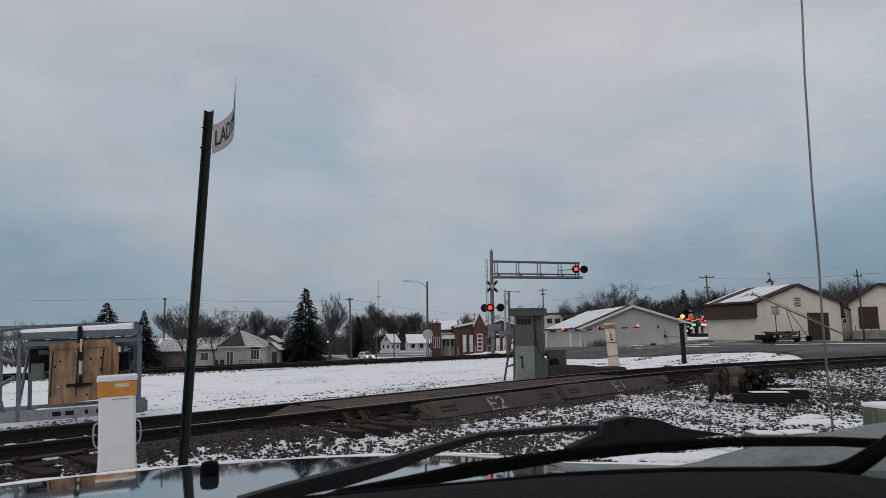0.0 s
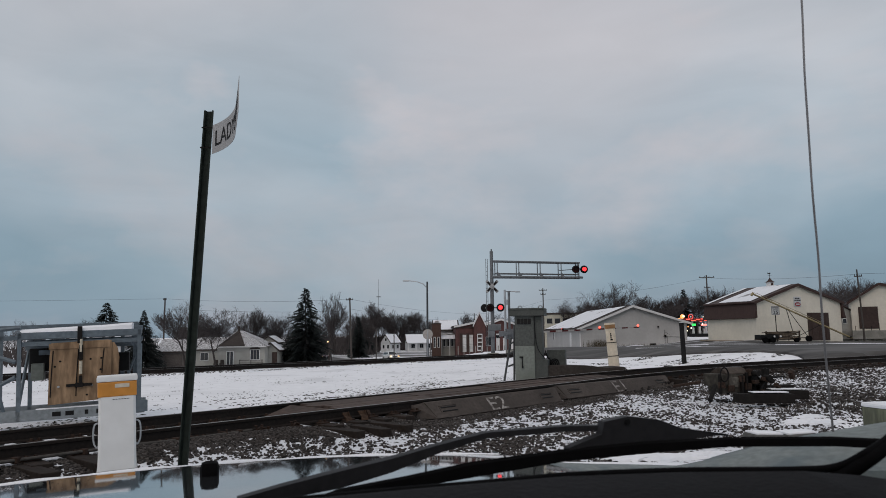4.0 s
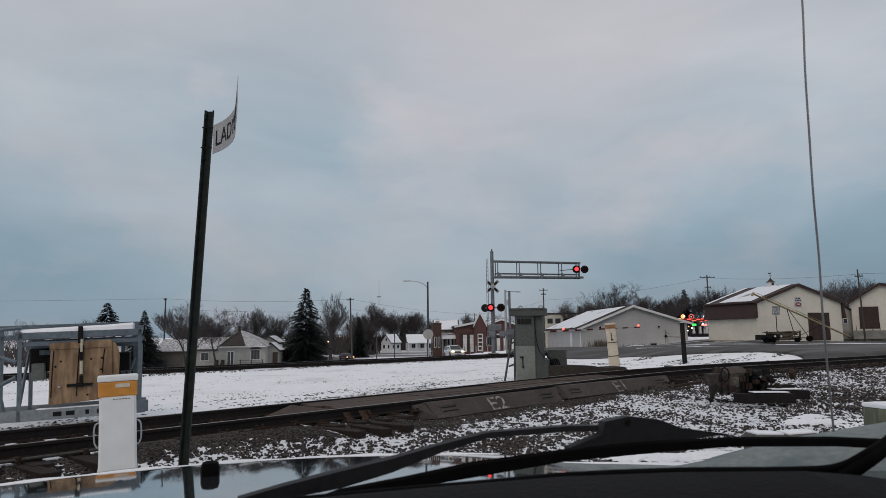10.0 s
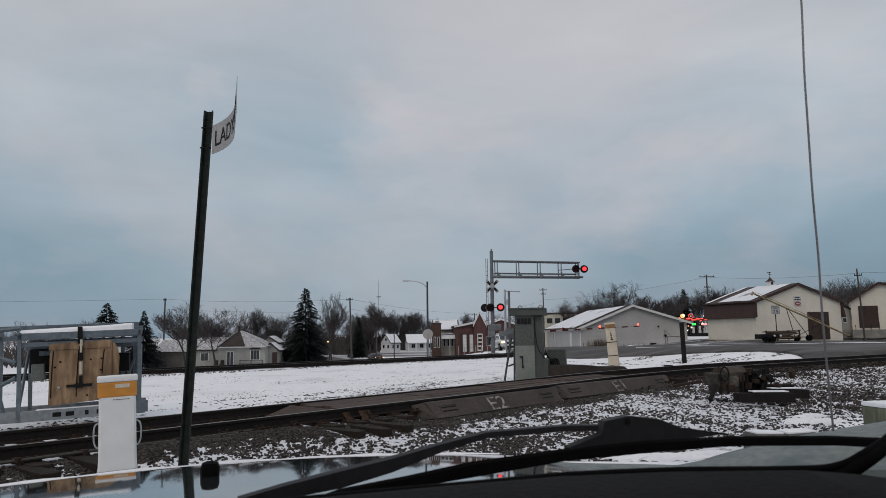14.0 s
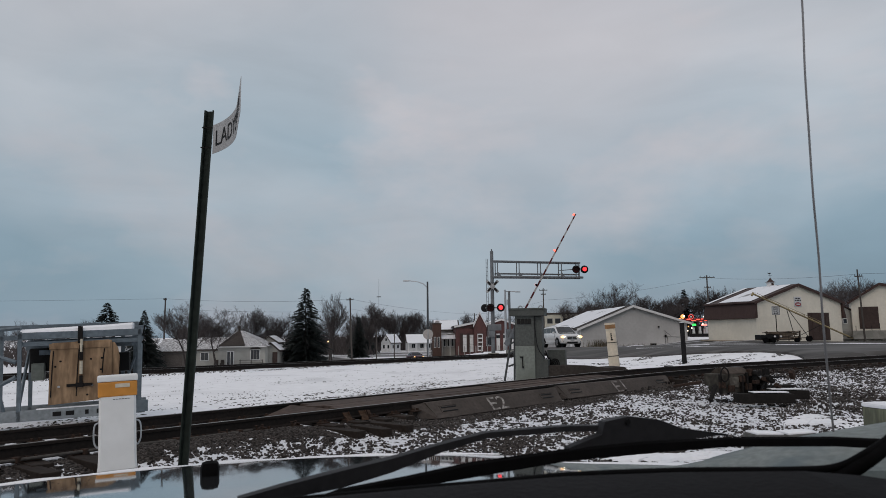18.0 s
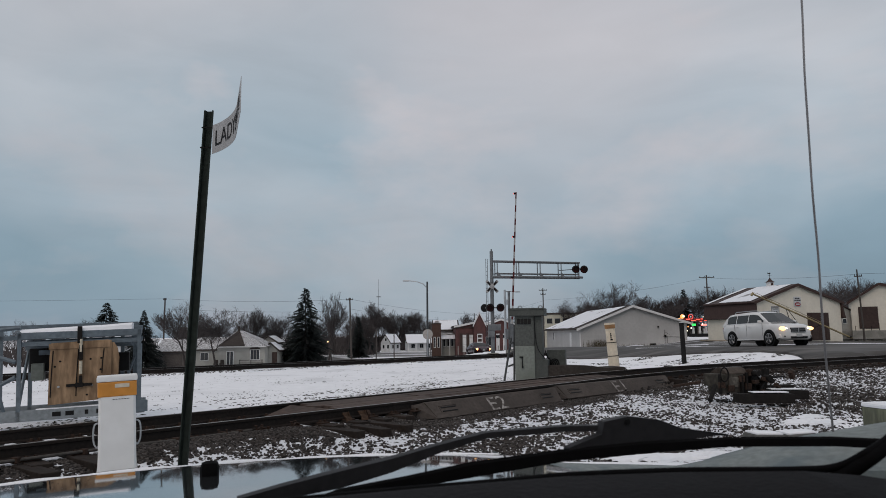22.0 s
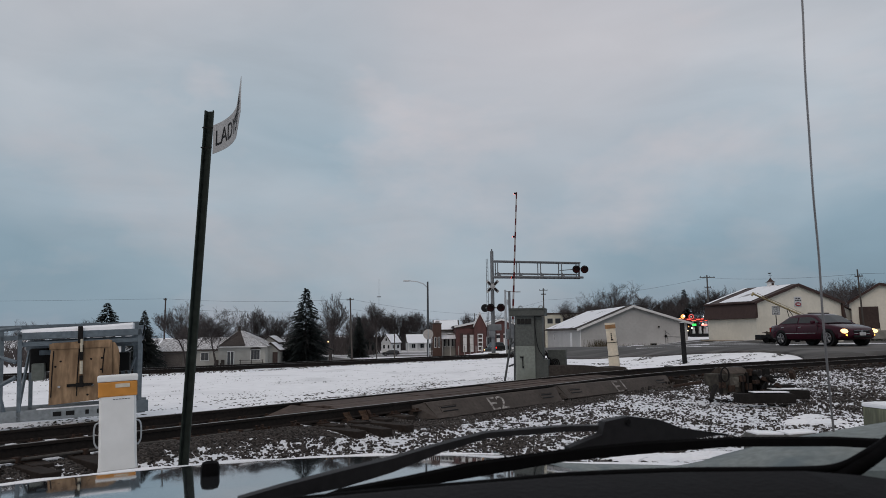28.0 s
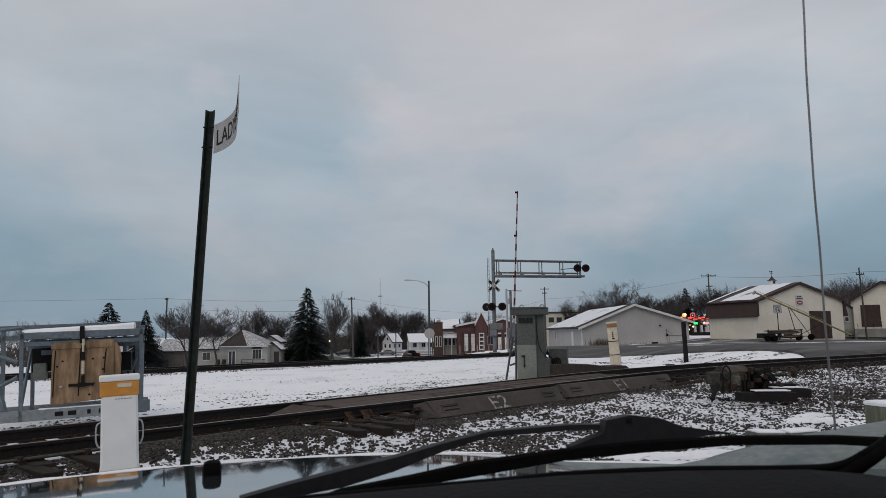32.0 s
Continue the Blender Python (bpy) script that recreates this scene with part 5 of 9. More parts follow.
def crossing_signal():
    base = Vector((3.63, 52.0, -0.1))
    top = thing("crossing_signal", Matrix.Translation(base), "galvanised railway crossing mast with lattice cantilever and red flashing lamps", "crossing signal")
    bm = bm_new()
    box(bm, (0.8, 0.8, 0.5), (0, 0, -0.38), bevel=0.04)
    part("footing", bm, M_CONC, top)
    bm = bm_new()
    rod(bm, (0, 0, -0.2), (0, 0, 7.45), 0.15, 0.125, n=16)
    part("mast", bm, M_GALV, top, smooth=True)
    bm = bm_new()
    rod(bm, (0, 0, 7.45), (0, 0, 7.62), 0.05, n=8)
    part("finial", bm, M_GALV, top)
    # cantilever across the road: four chords and cross frames
    d = AC
    def q(l, up, side):
        return d * l + Vector((0, 0, up)) + Vector((-d.y, d.x, 0)) * side
    for up, r in ((5.50, 0.085), (6.68, 0.06)):
        for side in (-0.3, 0.3):
            bm = bm_new()
            rod(bm, q(0.0, up, side), q(7.0 if up > 6 else 7.2, up - (0.05 if up > 6 else 0), side), r, n=10)
            part("chord", bm, M_GALV, top)
    for side in (-0.3, 0.3):
        bm = bm_new()
        rod(bm, q(0.2, 5.76, side), q(6.9, 5.74, side), 0.035, n=6)
        part("toe_rail", bm, M_GALV, top)
    for i, l in enumerate((0.35, 2.05, 3.75, 5.45, 6.9)):
        for side in (-0.3, 0.3):
            bm = bm_new()
            rod(bm, q(l, 5.45, side), q(l, 6.66, side), 0.04, n=6)
            part("upright", bm, M_GALV, top)
        bm = bm_new()
        rod(bm, q(l, 5.45, -0.3), q(l, 5.45, 0.3), 0.04, n=6)
        rod(bm, q(l, 6.64, -0.3), q(l, 6.64, 0.3), 0.03, n=6)
        part("cross_tie", bm, M_GALV, top)
        if i < 4:
            bm = bm_new()
            loft(bm, [[q(l - 0.05, 5.52, o), q(l + 0.32, 5.52, o), q(l + 0.05, 5.86, o), q(l - 0.05, 5.86, o)] for o in (-0.31, -0.29)])
            part("gusset", bm, M_GALV, top)
    bm = bm_new()
    rod(bm, q(5.3, 6.02, -0.25), q(7.3, 6.2, -0.25), 0.03, n=6)
    part("lamp_arm", bm, M_GALV, top)
    bm = bm_new()
    rod(bm, q(6.9, 5.5, -0.1), q(6.9, 6.7, -0.1), 0.035, n=6)
    part("lamp_stem", bm, M_GALV, top)
    for x, ph in ((6.60, 0), (7.28, 1)):
        p = q(x, 6.12, -0.42)
        lamp_unit(top, pose(p.x, p.y, p.z, 0, 0, -4), ph)
    # crossbuck
    for a in (45, -45):
        bm = bm_new()
        box(bm, (1.2, 0.02, 0.22), bevel=0.004)
        cb = part("crossbuck_blade", bm, mat("weathered_white_blade", (0.36, 0.36, 0.36), 0.6, 0.1, 0.2, 6, 0, (0.18, 0.18, 0.18), 0.8, 3), top, "weathered white crossbuck blade with dark print", at=pose(0, -0.2 if a > 0 else -0.225, 4.78, 0, a, 0))
        for sx in (-1, 1):
            bm = bm_new()
            box(bm, (0.30, 0.006, 0.15), (sx * 0.33, -0.013, 0))
            part("print_bar", bm, M_BLACK, cb)
    for x, ph in ((-0.18, 0), (0.58, 1)):
        lamp_unit(top, pose(x, -0.38, 3.2, 0, 0, -4), ph)
    lamp_back = bm_new()
    rod(lamp_back, (-0.56, 0.22, 3.2), (-0.56, 0.26, 3.2), 0.30, n=24)
    part("rear_backing", lamp_back, M_BLACK, top, "round black lamp backing")
    bm = bm_new()
    rod(bm, (-0.55, -0.2, 3.2), (0.65, -0.2, 3.2), 0.05, n=8)
    part("cross_arm", bm, M_GALV, top)
    # ladder on the mast
    for x in (-0.42, -0.30):
        bm = bm_new()
        rod(bm, (x, 0.15, 0.3), (x, 0.15, 6.9), 0.02, n=5)
        part("ladder_rail", bm, M_GALV, top)
    for i in range(20):
        bm = bm_new()
        rod(bm, (-0.42, 0.15, 0.5 + i * 0.32), (-0.30, 0.15, 0.5 + i * 0.32), 0.014, n=4)
        part("ladder_rung", bm, M_GALV, top)
    bm = bm_new()
    box(bm, (0.9, 0.5, 0.45), (0.15, -0.1, 1.75), bevel=0.05)
    box(bm, (0.5, 0.4, 0.8), (-0.1, -0.1, 1.45), bevel=0.05)
    part("relay_box", bm, M_GALV, top)
    return top


crossing_signal()
GATE_AT = (4.95, 51.0, 1.20)
GATE_TURN = 16.0


def gate():
    top = thing("crossing_gate", pose(*GATE_AT, 0, 0, GATE_TURN), "railway crossing gate with a long red and white arm", "crossing gate")
    bm = bm_new()
    rod(bm, (0.0, 0.45, -1.4), (0.0, 0.45, 3.1), 0.09, n=12)
    part("post", bm, M_GALV, top)
    bm = bm_new()
    box(bm, (0.55, 0.45, 0.75), (0, 0.40, -0.05), bevel=0.04)
    part("drive_box", bm, M_GALV, top)
    bm = bm_new()
    box(bm, (0.5, 0.5, 0.3), (0, 0.45, -1.35), bevel=0.03)
    part("footing", bm, M_CONC, top)
    # arm: x runs along it from the pivot
    arm = new("gate_arm")
    arm.parent = top
    tagged(arm, "tapered striped arm with three small lamps")
    red = mat("gate_red", (0.085, 0.013, 0.014), 0.5, 0, 0.2, 10, 0, (0.06, 0.012, 0.012), 0.6, 3)
    wht = mat("gate_white", (0.34, 0.33, 0.32), 0.5, 0, 0.1, 10, 0, (0.4, 0.4, 0.4), 0.6, 3)
    L = 10.5
    x0 = 0.5
    n = 20
    for i in range(n):
        a, b = x0 + (L - x0) * i / n, x0 + (L - x0) * (i + 1) / n
        ha, hb = 0.075 - 0.030 * a / L, 0.075 - 0.030 * b / L
        bm = bm_new()
        loft(bm, [[(a, -0.02, -ha), (a, 0.02, -ha), (a, 0.02, ha), (a, -0.02, ha)], [(b, -0.02, -hb), (b, 0.02, -hb), (b, 0.02, hb), (b, -0.02, hb)]])
        part("stripe", bm, red if i % 2 else wht, arm)
    bm = bm_new()
    box(bm, (1.2, 0.10, 0.20), (0.1, 0.0, 0.0), bevel=0.02)
    box(bm, (0.5, 0.12, 0.38), (-0.75, 0.0, 0), bevel=0.03)
    box(bm, (0.9, 0.06, 0.10), (-0.5, 0.16, 0), bevel=0.02)
    part("counterweight", bm, M_GALV, arm, "grey counterweight")
    for x, ph in ((4.06, 0), (7.11, 1), (10.38, 2)):
        at = pose(x, -0.02, 0.13)
        bm = bm_new()
        box(bm, (0.09, 0.05, 0.10), (0, 0.0, -0.05), bevel=0.01)
        part("lamp_base", bm, M_BLACK, arm, at=at)
        bm = bm_new()
        bmesh.ops.create_uvsphere(bm, u_segments=12, v_segments=8, radius=0.085)
        me = mesh_of("arm_lamp", bm, [M_AMBER, M_REDDARK], True)
        for p in me.polygons:
            p.material_index = 0 if p.center.y < 0 else 1
        o = new("arm_lamp", me)
        o.parent = arm
        o.matrix_basis = at
        tagged(o, "small round red lamp")
        FLASH.append((o, at, ph))
    return arm


GATE_ARM = gate()


def street_light():
    top = thing("street_light", pose(-1.91, 82, -1.6), "tall dark street light with a curved arm", "street light")
    b = bm_new()
    rod(b, (0, 0, 0), (0, 0, 8.95), 0.14, 0.10, n=12)
    part("pole", b, mat("dark_pole_paint", (0.06, 0.065, 0.07), 0.6, 0.3), top)
    b = bm_new()
    pts = [(0, 0, 8.2), (-0.5, 0, 8.7), (-1.2, 0, 8.95), (-2.2, 0, 9.08)]
    for p, q in zip(pts, pts[1:]):
        rod(b, p, q, 0.055, n=8)
    part("arm", b, M_STEEL, top)
    b = bm_new()
    box(b, (0.75, 0.3, 0.16), (-2.5, 0, 9.06), bevel=0.06)
    part("lamp_head", b, M_STEEL, top)
    # round warning sign seen from behind
    top = thing("round_sign", pose(-1.43, 62, -1.6), "round metal road sign seen from behind on a post", "sign")
    b = bm_new()
    rod(b, (0, 0, 0), (0, 0, 3.15), 0.035, n=8)
    part("post", b, M_STEEL, top)
    b = bm_new()
    rod(b, (0, 0.04, 2.79), (0, 0.06, 2.79), 0.45, n=32)
    part("disc", b, mat("bare_aluminium", (0.36, 0.34, 0.32), 0.6, 0.2, 0.1, 10, 0), top)
    # second lamp mast with a short arm beyond the crossing
    top = thing("lamp_mast", pose(6.16, 70, -0.6), "grey lamp mast with a short straight arm", "lamp mast")
    b = bm_new()
    rod(b, (0, 0, 0), (0, 0, 6.15), 0.13, 0.10, n=12)
    part("pole", b, M_STEEL, top)
    b = bm_new()
    rod(b, (0, 0, 6.0), (1.25, 0, 5.95), 0.05, n=8)
    box(b, (0.5, 0.22, 0.10), (1.3, 0, 5.93), bevel=0.03)
    part("arm", b, M_STEEL, top)
    b = bm_new()
    box(b, (0.3, 0.3, 0.55), (0.3, 0, 4.9), bevel=0.03)
    part("box", b, M_STEEL, top)


street_light()

# ---- buildings ----
M_GLAZE = M_GLASS
M_SHEDWALL = mat("pale_grey_metal_siding", (0.42, 0.415, 0.41), 0.7, 0.1, 0.06, 3, 0.05, (0.36, 0.355, 0.35), 0.6, 0.4)
M_CREAMWALL = mat("cream_painted_siding", (0.72, 0.68, 0.59), 0.8, 0, 0.06, 3, 0.08, (0.63, 0.595, 0.515), 0.6, 0.5)
M_BROWN = mat("dark_brown_metal_roofing", (0.060, 0.036, 0.032), 0.6, 0.1, 0.15, 3, 0.1, stretch=(6, 6, 0.5))
M_BROWNDOOR = mat("brown_board_door", (0.060, 0.042, 0.038), 0.8, 0, 0.2, 5, 0.1)
M_BRICK = mat("dark_red_brick", (0.115, 0.056, 0.053), 0.9, 0, 0.4, 12, 0.2, (0.078, 0.046, 0.045), 0.75)
M_HOUSE = mat("pale_house_siding", (0.36, 0.355, 0.33), 0.8, 0, 0.06, 3, 0.05)
M_WHITEWALL = mat("white_painted_siding", (0.56, 0.57, 0.58), 0.8, 0, 0.06, 3, 0.05)
M_TRIM = mat("white_trim", (0.70, 0.70, 0.70), 0.7, 0, 0.05, 5, 0)
M_ROOFSNOW = mat("snow_on_roof", (0.78, 0.80, 0.84), 0.8, 0, 0.05, 6, 0.2, (0.10, 0.085, 0.08), 0.85, 0.32, edge=(0.60, 0.68))


def window_part(parent, x, z, w, h, wall, mullion=1, mtrim=None, y=0.0):
    """A framed window on a wall facing -y; x, z its middle."""
    at = pose(x, y, z)
    b = bm_new()
    t = 0.07
    for sx in (-1, 1):
        box(b, (t, 0.08, h + t), (sx * w / 2, -0.03, 0))
        box(b, (w + t, 0.08, t), (0, -0.03, sx * h / 2))
    fr = part("window", b, mtrim or M_TRIM, parent, at=at)
    for i in range(mullion + 1):
        b = bm_new()
        pw = w / (mullion + 1) - 0.05
        box(b, (pw, 0.02, h - 0.06), ((i - mullion / 2) * w / (mullion + 1), -0.012, 0))
        part("pane", b, M_GLAZE, fr)
    return fr


def gabled(name, label, a, heading, w, l, eave, ridge, wall, roofm, snow=0.5, base=0.0, category="building", over=0.4, low=1.0, peak=0.5, trim=None, spans=((0.0, 1.0),), eave_r=None):
    """A gabled building: a its front left corner at the ground, heading the front wall's turn in degrees, w its width, l its length back."""
    top = thing(name, pose(a[0], a[1], a[2], 0, 0, heading), label, category)
    pk, ev = w * peak, (eave, eave if eave_r is None else eave_r)
    b = bm_new()
    prism(b, [(0, -low), (w, -low), (w, ev[1]), (pk, ridge), (0, eave)], 0.2, Matrix.Translation((0, 0.1, 0)))
    part("front_wall", b, wall, top)
    b = bm_new()
    prism(b, [(0, -low), (w, -low), (w, ev[1]), (pk, ridge), (0, eave)], 0.2, Matrix.Translation((0, l - 0.1, 0)))
    part("rear_wall", b, wall, top)
    for x, e in ((0.1, ev[0]), (w - 0.1, ev[1])):
        b = bm_new()
        box(b, (0.2, l - 0.4, e + low), (x, l / 2, (e - low) / 2))
        part("side_wall", b, wall, top)
    for side in (0, 1):
        x0, x1 = (0 - over, pk) if side == 0 else (w + over, pk)
        run = pk if side == 0 else w - pk
        z0 = ev[side] - (ridge - ev[side]) * over / run
        b = bm_new()
        th = 0.16
        loft(b, [[(x0, -over, z0 + 0.02), (x1, -over, ridge + 0.02), (x1, -over, ridge + th), (x0, -over, z0 + th)], [(x0, l + over, z0 + 0.02), (x1, l + over, ridge + 0.02), (x1, l + over, ridge + th), (x0, l + over, z0 + th)]])
        part("roof_slope", b, roofm, top)
        for f0, f1 in spans if snow else ():
            b = bm_new()
            rows = []
            whole = l + 2 * over - 0.45
            for y in steps(-over + 0.25 + whole * f0, -over + 0.25 + whole * f1, 10 if f1 - f0 > 0.3 else 2):
                r = []
                for k in steps(0.03, 0.97, 6):
                    x, z = x0 + (x1 - x0) * k, z0 + (ridge - z0) * k + th
                    r.append((x, y, z + 0.012 + snow * 0.09 * (0.75 + 0.5 * noise.noise((x * 0.5, y * 0.5, a[0])))))
                rows.append(r)
            loft(b, rows, closed=False)
            part("roof_snow", b, M_ROOFSNOW, top, "snow lying on the roof", smooth=True)
        if trim:
            b = bm_new()
            loft(b, [[(x0, -over - 0.03, z0 - 0.12), (x1, -over - 0.03, ridge - 0.12), (x1, -over - 0.03, ridge + th + 0.03), (x0, -over - 0.03, z0 + th + 0.03)], [(x0, -over + 0.03, z0 - 0.12), (x1, -over + 0.03, ridge - 0.12), (x1, -over + 0.03, ridge + th + 0.03), (x0, -over + 0.03, z0 + th + 0.03)]])
            part("verge_board", b, trim, top)
    return top


def door_part(parent, x, w, h, material, y=0.0, z0=0.0, name="door"):
    b = bm_new()
    box(b, (w, 0.08, h), (x, y - 0.02, z0 + h / 2), bevel=0.01)
    return part(name, b, material, parent)


def grey_shed():
    s = gabled("metal_shed", "long pale grey metal shed with a snowy gable roof", (18.2, 94, -0.9), 2, 14.6, 24, 2.6, 5.52, M_SHEDWALL, M_ROOFDARK, 0.9, trim=M_TRIM, over=0.5, peak=0.495, spans=((0.10, 1.0),), eave_r=3.25)
    b = bm_new()
    box(b, (0.85, 0.05, 0.40), (9.9, -0.02, 0.35), bevel=0.02)
    part("vent", b, M_BLACK, s)
    b = bm_new()
    box(b, (0.22, 0.15, 0.20), (10.7, -0.08, 2.75), bevel=0.03)
    part("wall_lamp", b, M_BLACK, s)
    b = bm_new()
    rod(b, (11.55, -0.06, 0), (11.55, -0.06, 2.3), 0.022, n=6)
    rod(b, (11.3, -0.06, 1.45), (13.6, -0.06, 1.35), 0.020, n=6)
    rod(b, (11.55, -0.06, 2.1), (12.3, -0.06, 1.6), 0.015, n=6)
    rod(b, (11.85, -0.06, 0.2), (11.85, -0.06, 1.4), 0.018, n=6)
    box(b, (0.26, 0.14, 0.32), (11.6, -0.09, 1.5), bevel=0.03)
    part("conduit", b, M_IRON, s)
    b = bm_new()
    box(b, (0.10, 0.06, 2.5), (0.05, -0.03, 1.25))
    part("corner_trim", b, M_TRIM, s)
    # windows and door on the long side
    side = new("side_fittings")
    side.parent = s
    side.matrix_basis = pose(0, 20, 0, 0, 0, -90)
    for x in (2.0,):
        window_part(side, x, 1.5, 0.9, 1.1, None, 0)
    door_part(side, 14.5, 1.0, 2.1, M_TRIM)
    # dead weeds along its foot
    b = bm_new()
    rng = random.Random(4)
    for i in range(420):
        x = rng.uniform(0.3, 11) if rng.random() < 0.5 else rng.gauss(2.6, 0.9)
        if x < 0:
            continue
        h = rng.uniform(0.2, 1.1) * (1.2 if x < 5 else 0.7)
        p = Vector((x, -0.3 + rng.uniform(-0.3, 0.2), -0.1))
        q = p + Vector((rng.uniform(-0.25, 0.25), rng.uniform(-0.1, 0.1), h))
        w = Vector((0.022, 0, 0))
        vs = [b.verts.new(v) for v in (p - w, p + w, q + w * 0.3, q - w * 0.3)]
        b.faces.new(vs)
    o = solid("dead_weeds", b, mat("dead_grass", (0.10, 0.085, 0.06), 0.95, 0, 0.4, 3, 0), pose(18.2, 94, -0.9, 0, 0, 2), "dry brown weeds along the shed's foot", "weeds", kind="stuff")


grey_shed()


def barn():
    A = (34.8, 78.0, 0.05)
    w, l, eave, ridge = 12.4, 8.0, 4.3, 6.3
    s = gabled("storage_barn", "cream barn with dark brown mansard side and snowy roof", A, 18.4, w, l, eave, ridge, M_CREAMWALL, M_BROWN, 0.8, trim=M_BROWN, over=0.3, peak=0.488, spans=((0.07, 0.72), (0.92, 1.0)))
    # brown mansard skirts on both long sides
    for x, sx in ((0, -1), (w, 1)):
        b = bm_new()
        loft(b, [[(x, -0.3, eave + 0.1), (x + sx * 0.42, -0.3, 2.55), (x + sx * 0.30, -0.3, 2.5), (x, -0.3, 2.6)], [(x, l + 0.3, eave + 0.1), (x + sx * 0.42, l + 0.3, 2.55), (x + sx * 0.30, l + 0.3, 2.5), (x, l + 0.3, 2.6)]])
        part("mansard_skirt", b, M_BROWN, s, "steep dark brown metal skirt")
    b = bm_new()
    box(b, (3.1, 0.10, 3.15), (8.9, -0.03, 1.57), bevel=0.01)
    part("barn_door", b, M_BROWNDOOR, s, "wide brown double door")
    for x in (7.9, 8.9, 9.9):
        b = bm_new()
        box(b, (0.05, 0.03, 3.0), (x, -0.09, 1.57))
        part("door_rib", b, M_BROWN, s)
    b = bm_new()
    box(b, (1.6, l - 0.5, 0.10), (-0.95, l / 2 - 0.4, 0.02), bevel=0.02)
    part("apron", b, mat("tan_concrete_apron", (0.30, 0.24, 0.17), 0.9, 0, 0.25, 5, 0.1, (0.16, 0.135, 0.11), 0.7, 1.2), s, "tan concrete apron along the side wall")
    # sign board with a red oval mark and unreadable print
    b = bm_new()
    box(b, (1.05, 0.05, 1.15), (6.02, -0.03, 4.40), bevel=0.01)
    sg = part("wall_sign", b, M_WHITEWALL, s, "white sign board with a red oval")
    b = bm_new()
    bmesh.ops.create_cone(b, cap_ends=True, segments=28, radius1=0.42, radius2=0.42, depth=0.02, matrix=Matrix.Translation((6.02, -0.07, 4.1)) @ pose(0, 0, 0, 90) @ Matrix.Diagonal((1, 0.55, 1, 1)))
    part("red_oval", b, mat("dull_red_sign_paint", (0.30, 0.03, 0.04), 0.6), sg)
    b = bm_new()
    box(b, (0.5, 0.01, 0.16), (6.02, -0.085, 4.1))
    part("print_bar", b, M_WHITEWALL, sg)
    for z, ws in ((4.78, (0.28, 0.32)), (4.56, (0.22, 0.35, 0.2))):
        x = 6.02 - sum(ws) / 2 - 0.04
        for k in ws:
            b = bm_new()
            box(b, (k, 0.01, 0.12), (x + k / 2, -0.062, z))
            part("print_bar", b, M_BLACK, sg)
            x += k + 0.06
    # cupola with weather vane
    cu = thing("cupola", pose(*A, 0, 0, 18.4) @ pose(w * 0.488, 3.9, ridge + 0.12), "small white cupola with dark pointed roof and weather vane", "cupola")
    b = bm_new()
    box(b, (0.62, 0.62, 0.50), (0, 0, 0.25), bevel=0.02)
    part("body", b, M_TRIM, cu)
    b = bm_new()
    loft(b, [[(sx * r, sy * r, z) for sx, sy in ((-1, -1), (1, -1), (1, 1), (-1, 1))] for r, z in ((0.44, 0.49), (0.26, 0.60), (0.12, 0.80), (0.03, 1.02))])
    part("roof", b, M_BROWN, cu)
    b = bm_new()
    rod(b, (0, 0, 1.0), (0, 0, 1.62), 0.022, n=6)
    rod(b, (-0.26, 0, 1.34), (0.26, 0, 1.34), 0.018, n=6)
    prism(b, [(-0.30, 1.52), (-0.12, 1.50), (0.10, 1.52), (0.22, 1.64), (0.14, 1.62), (0.02, 1.66), (-0.16, 1.58), (-0.32, 1.66)], 0.02)
    part("weather_vane", b, M_IRON, cu)
    for sy in (-1,):
        b = bm_new()
        box(b, (0.32, 0.03, 0.28), (0, sy * 0.315, 0.27))
        part("louvre", b, M_BROWN, cu)
    # second barn
    s2 = gabled("storage_barn", "second cream barn with brown door on a concrete plinth", (49.0, 84.0, 0.25), -28, 12, 6, 4.3, 6.25, M_CREAMWALL, M_BROWN, 0.7, trim=M_BROWN, over=0.4, peak=0.25)
    b = bm_new()
    box(b, (2.0, 0.1, 2.6), (1.75, -0.03, 2.35), bevel=0.01)
    part("barn_door", b, M_BROWNDOOR, s2, "brown door")
    b = bm_new()
    box(b, (6.5, 0.9, 1.0), (3.2, -0.5, 0.35), bevel=0.03)
    part("loading_dock", b, M_CONC, s2, "low concrete loading dock")
    for i in range(7):
        b = bm_new()
        rod(b, (0.3 + i * 0.8, -0.9, 0.85), (0.3 + i * 0.8, -0.9, 1.4 + 0.3 * (i % 2)), 0.03, n=5)
        part("rail_post", b, M_IRON, s2)
    # lean-to between the barns
    s3 = gabled("lean_to", "small grey lean-to between the barns", (46.75, 84.2, 0.2), 8, 2.5, 5, 3.3, 3.9, M_HOUSE, M_BROWN, 0.8, over=0.2)
    window_part(s3, 1.62, 2.05, 0.55, 0.55, None, 0)
    b = bm_new()
    box(b, (2.4, 0.3, 1.0), (1.3, -0.2, 0.4), bevel=0.02)
    part("plinth", b, M_CONC, s3)


barn()


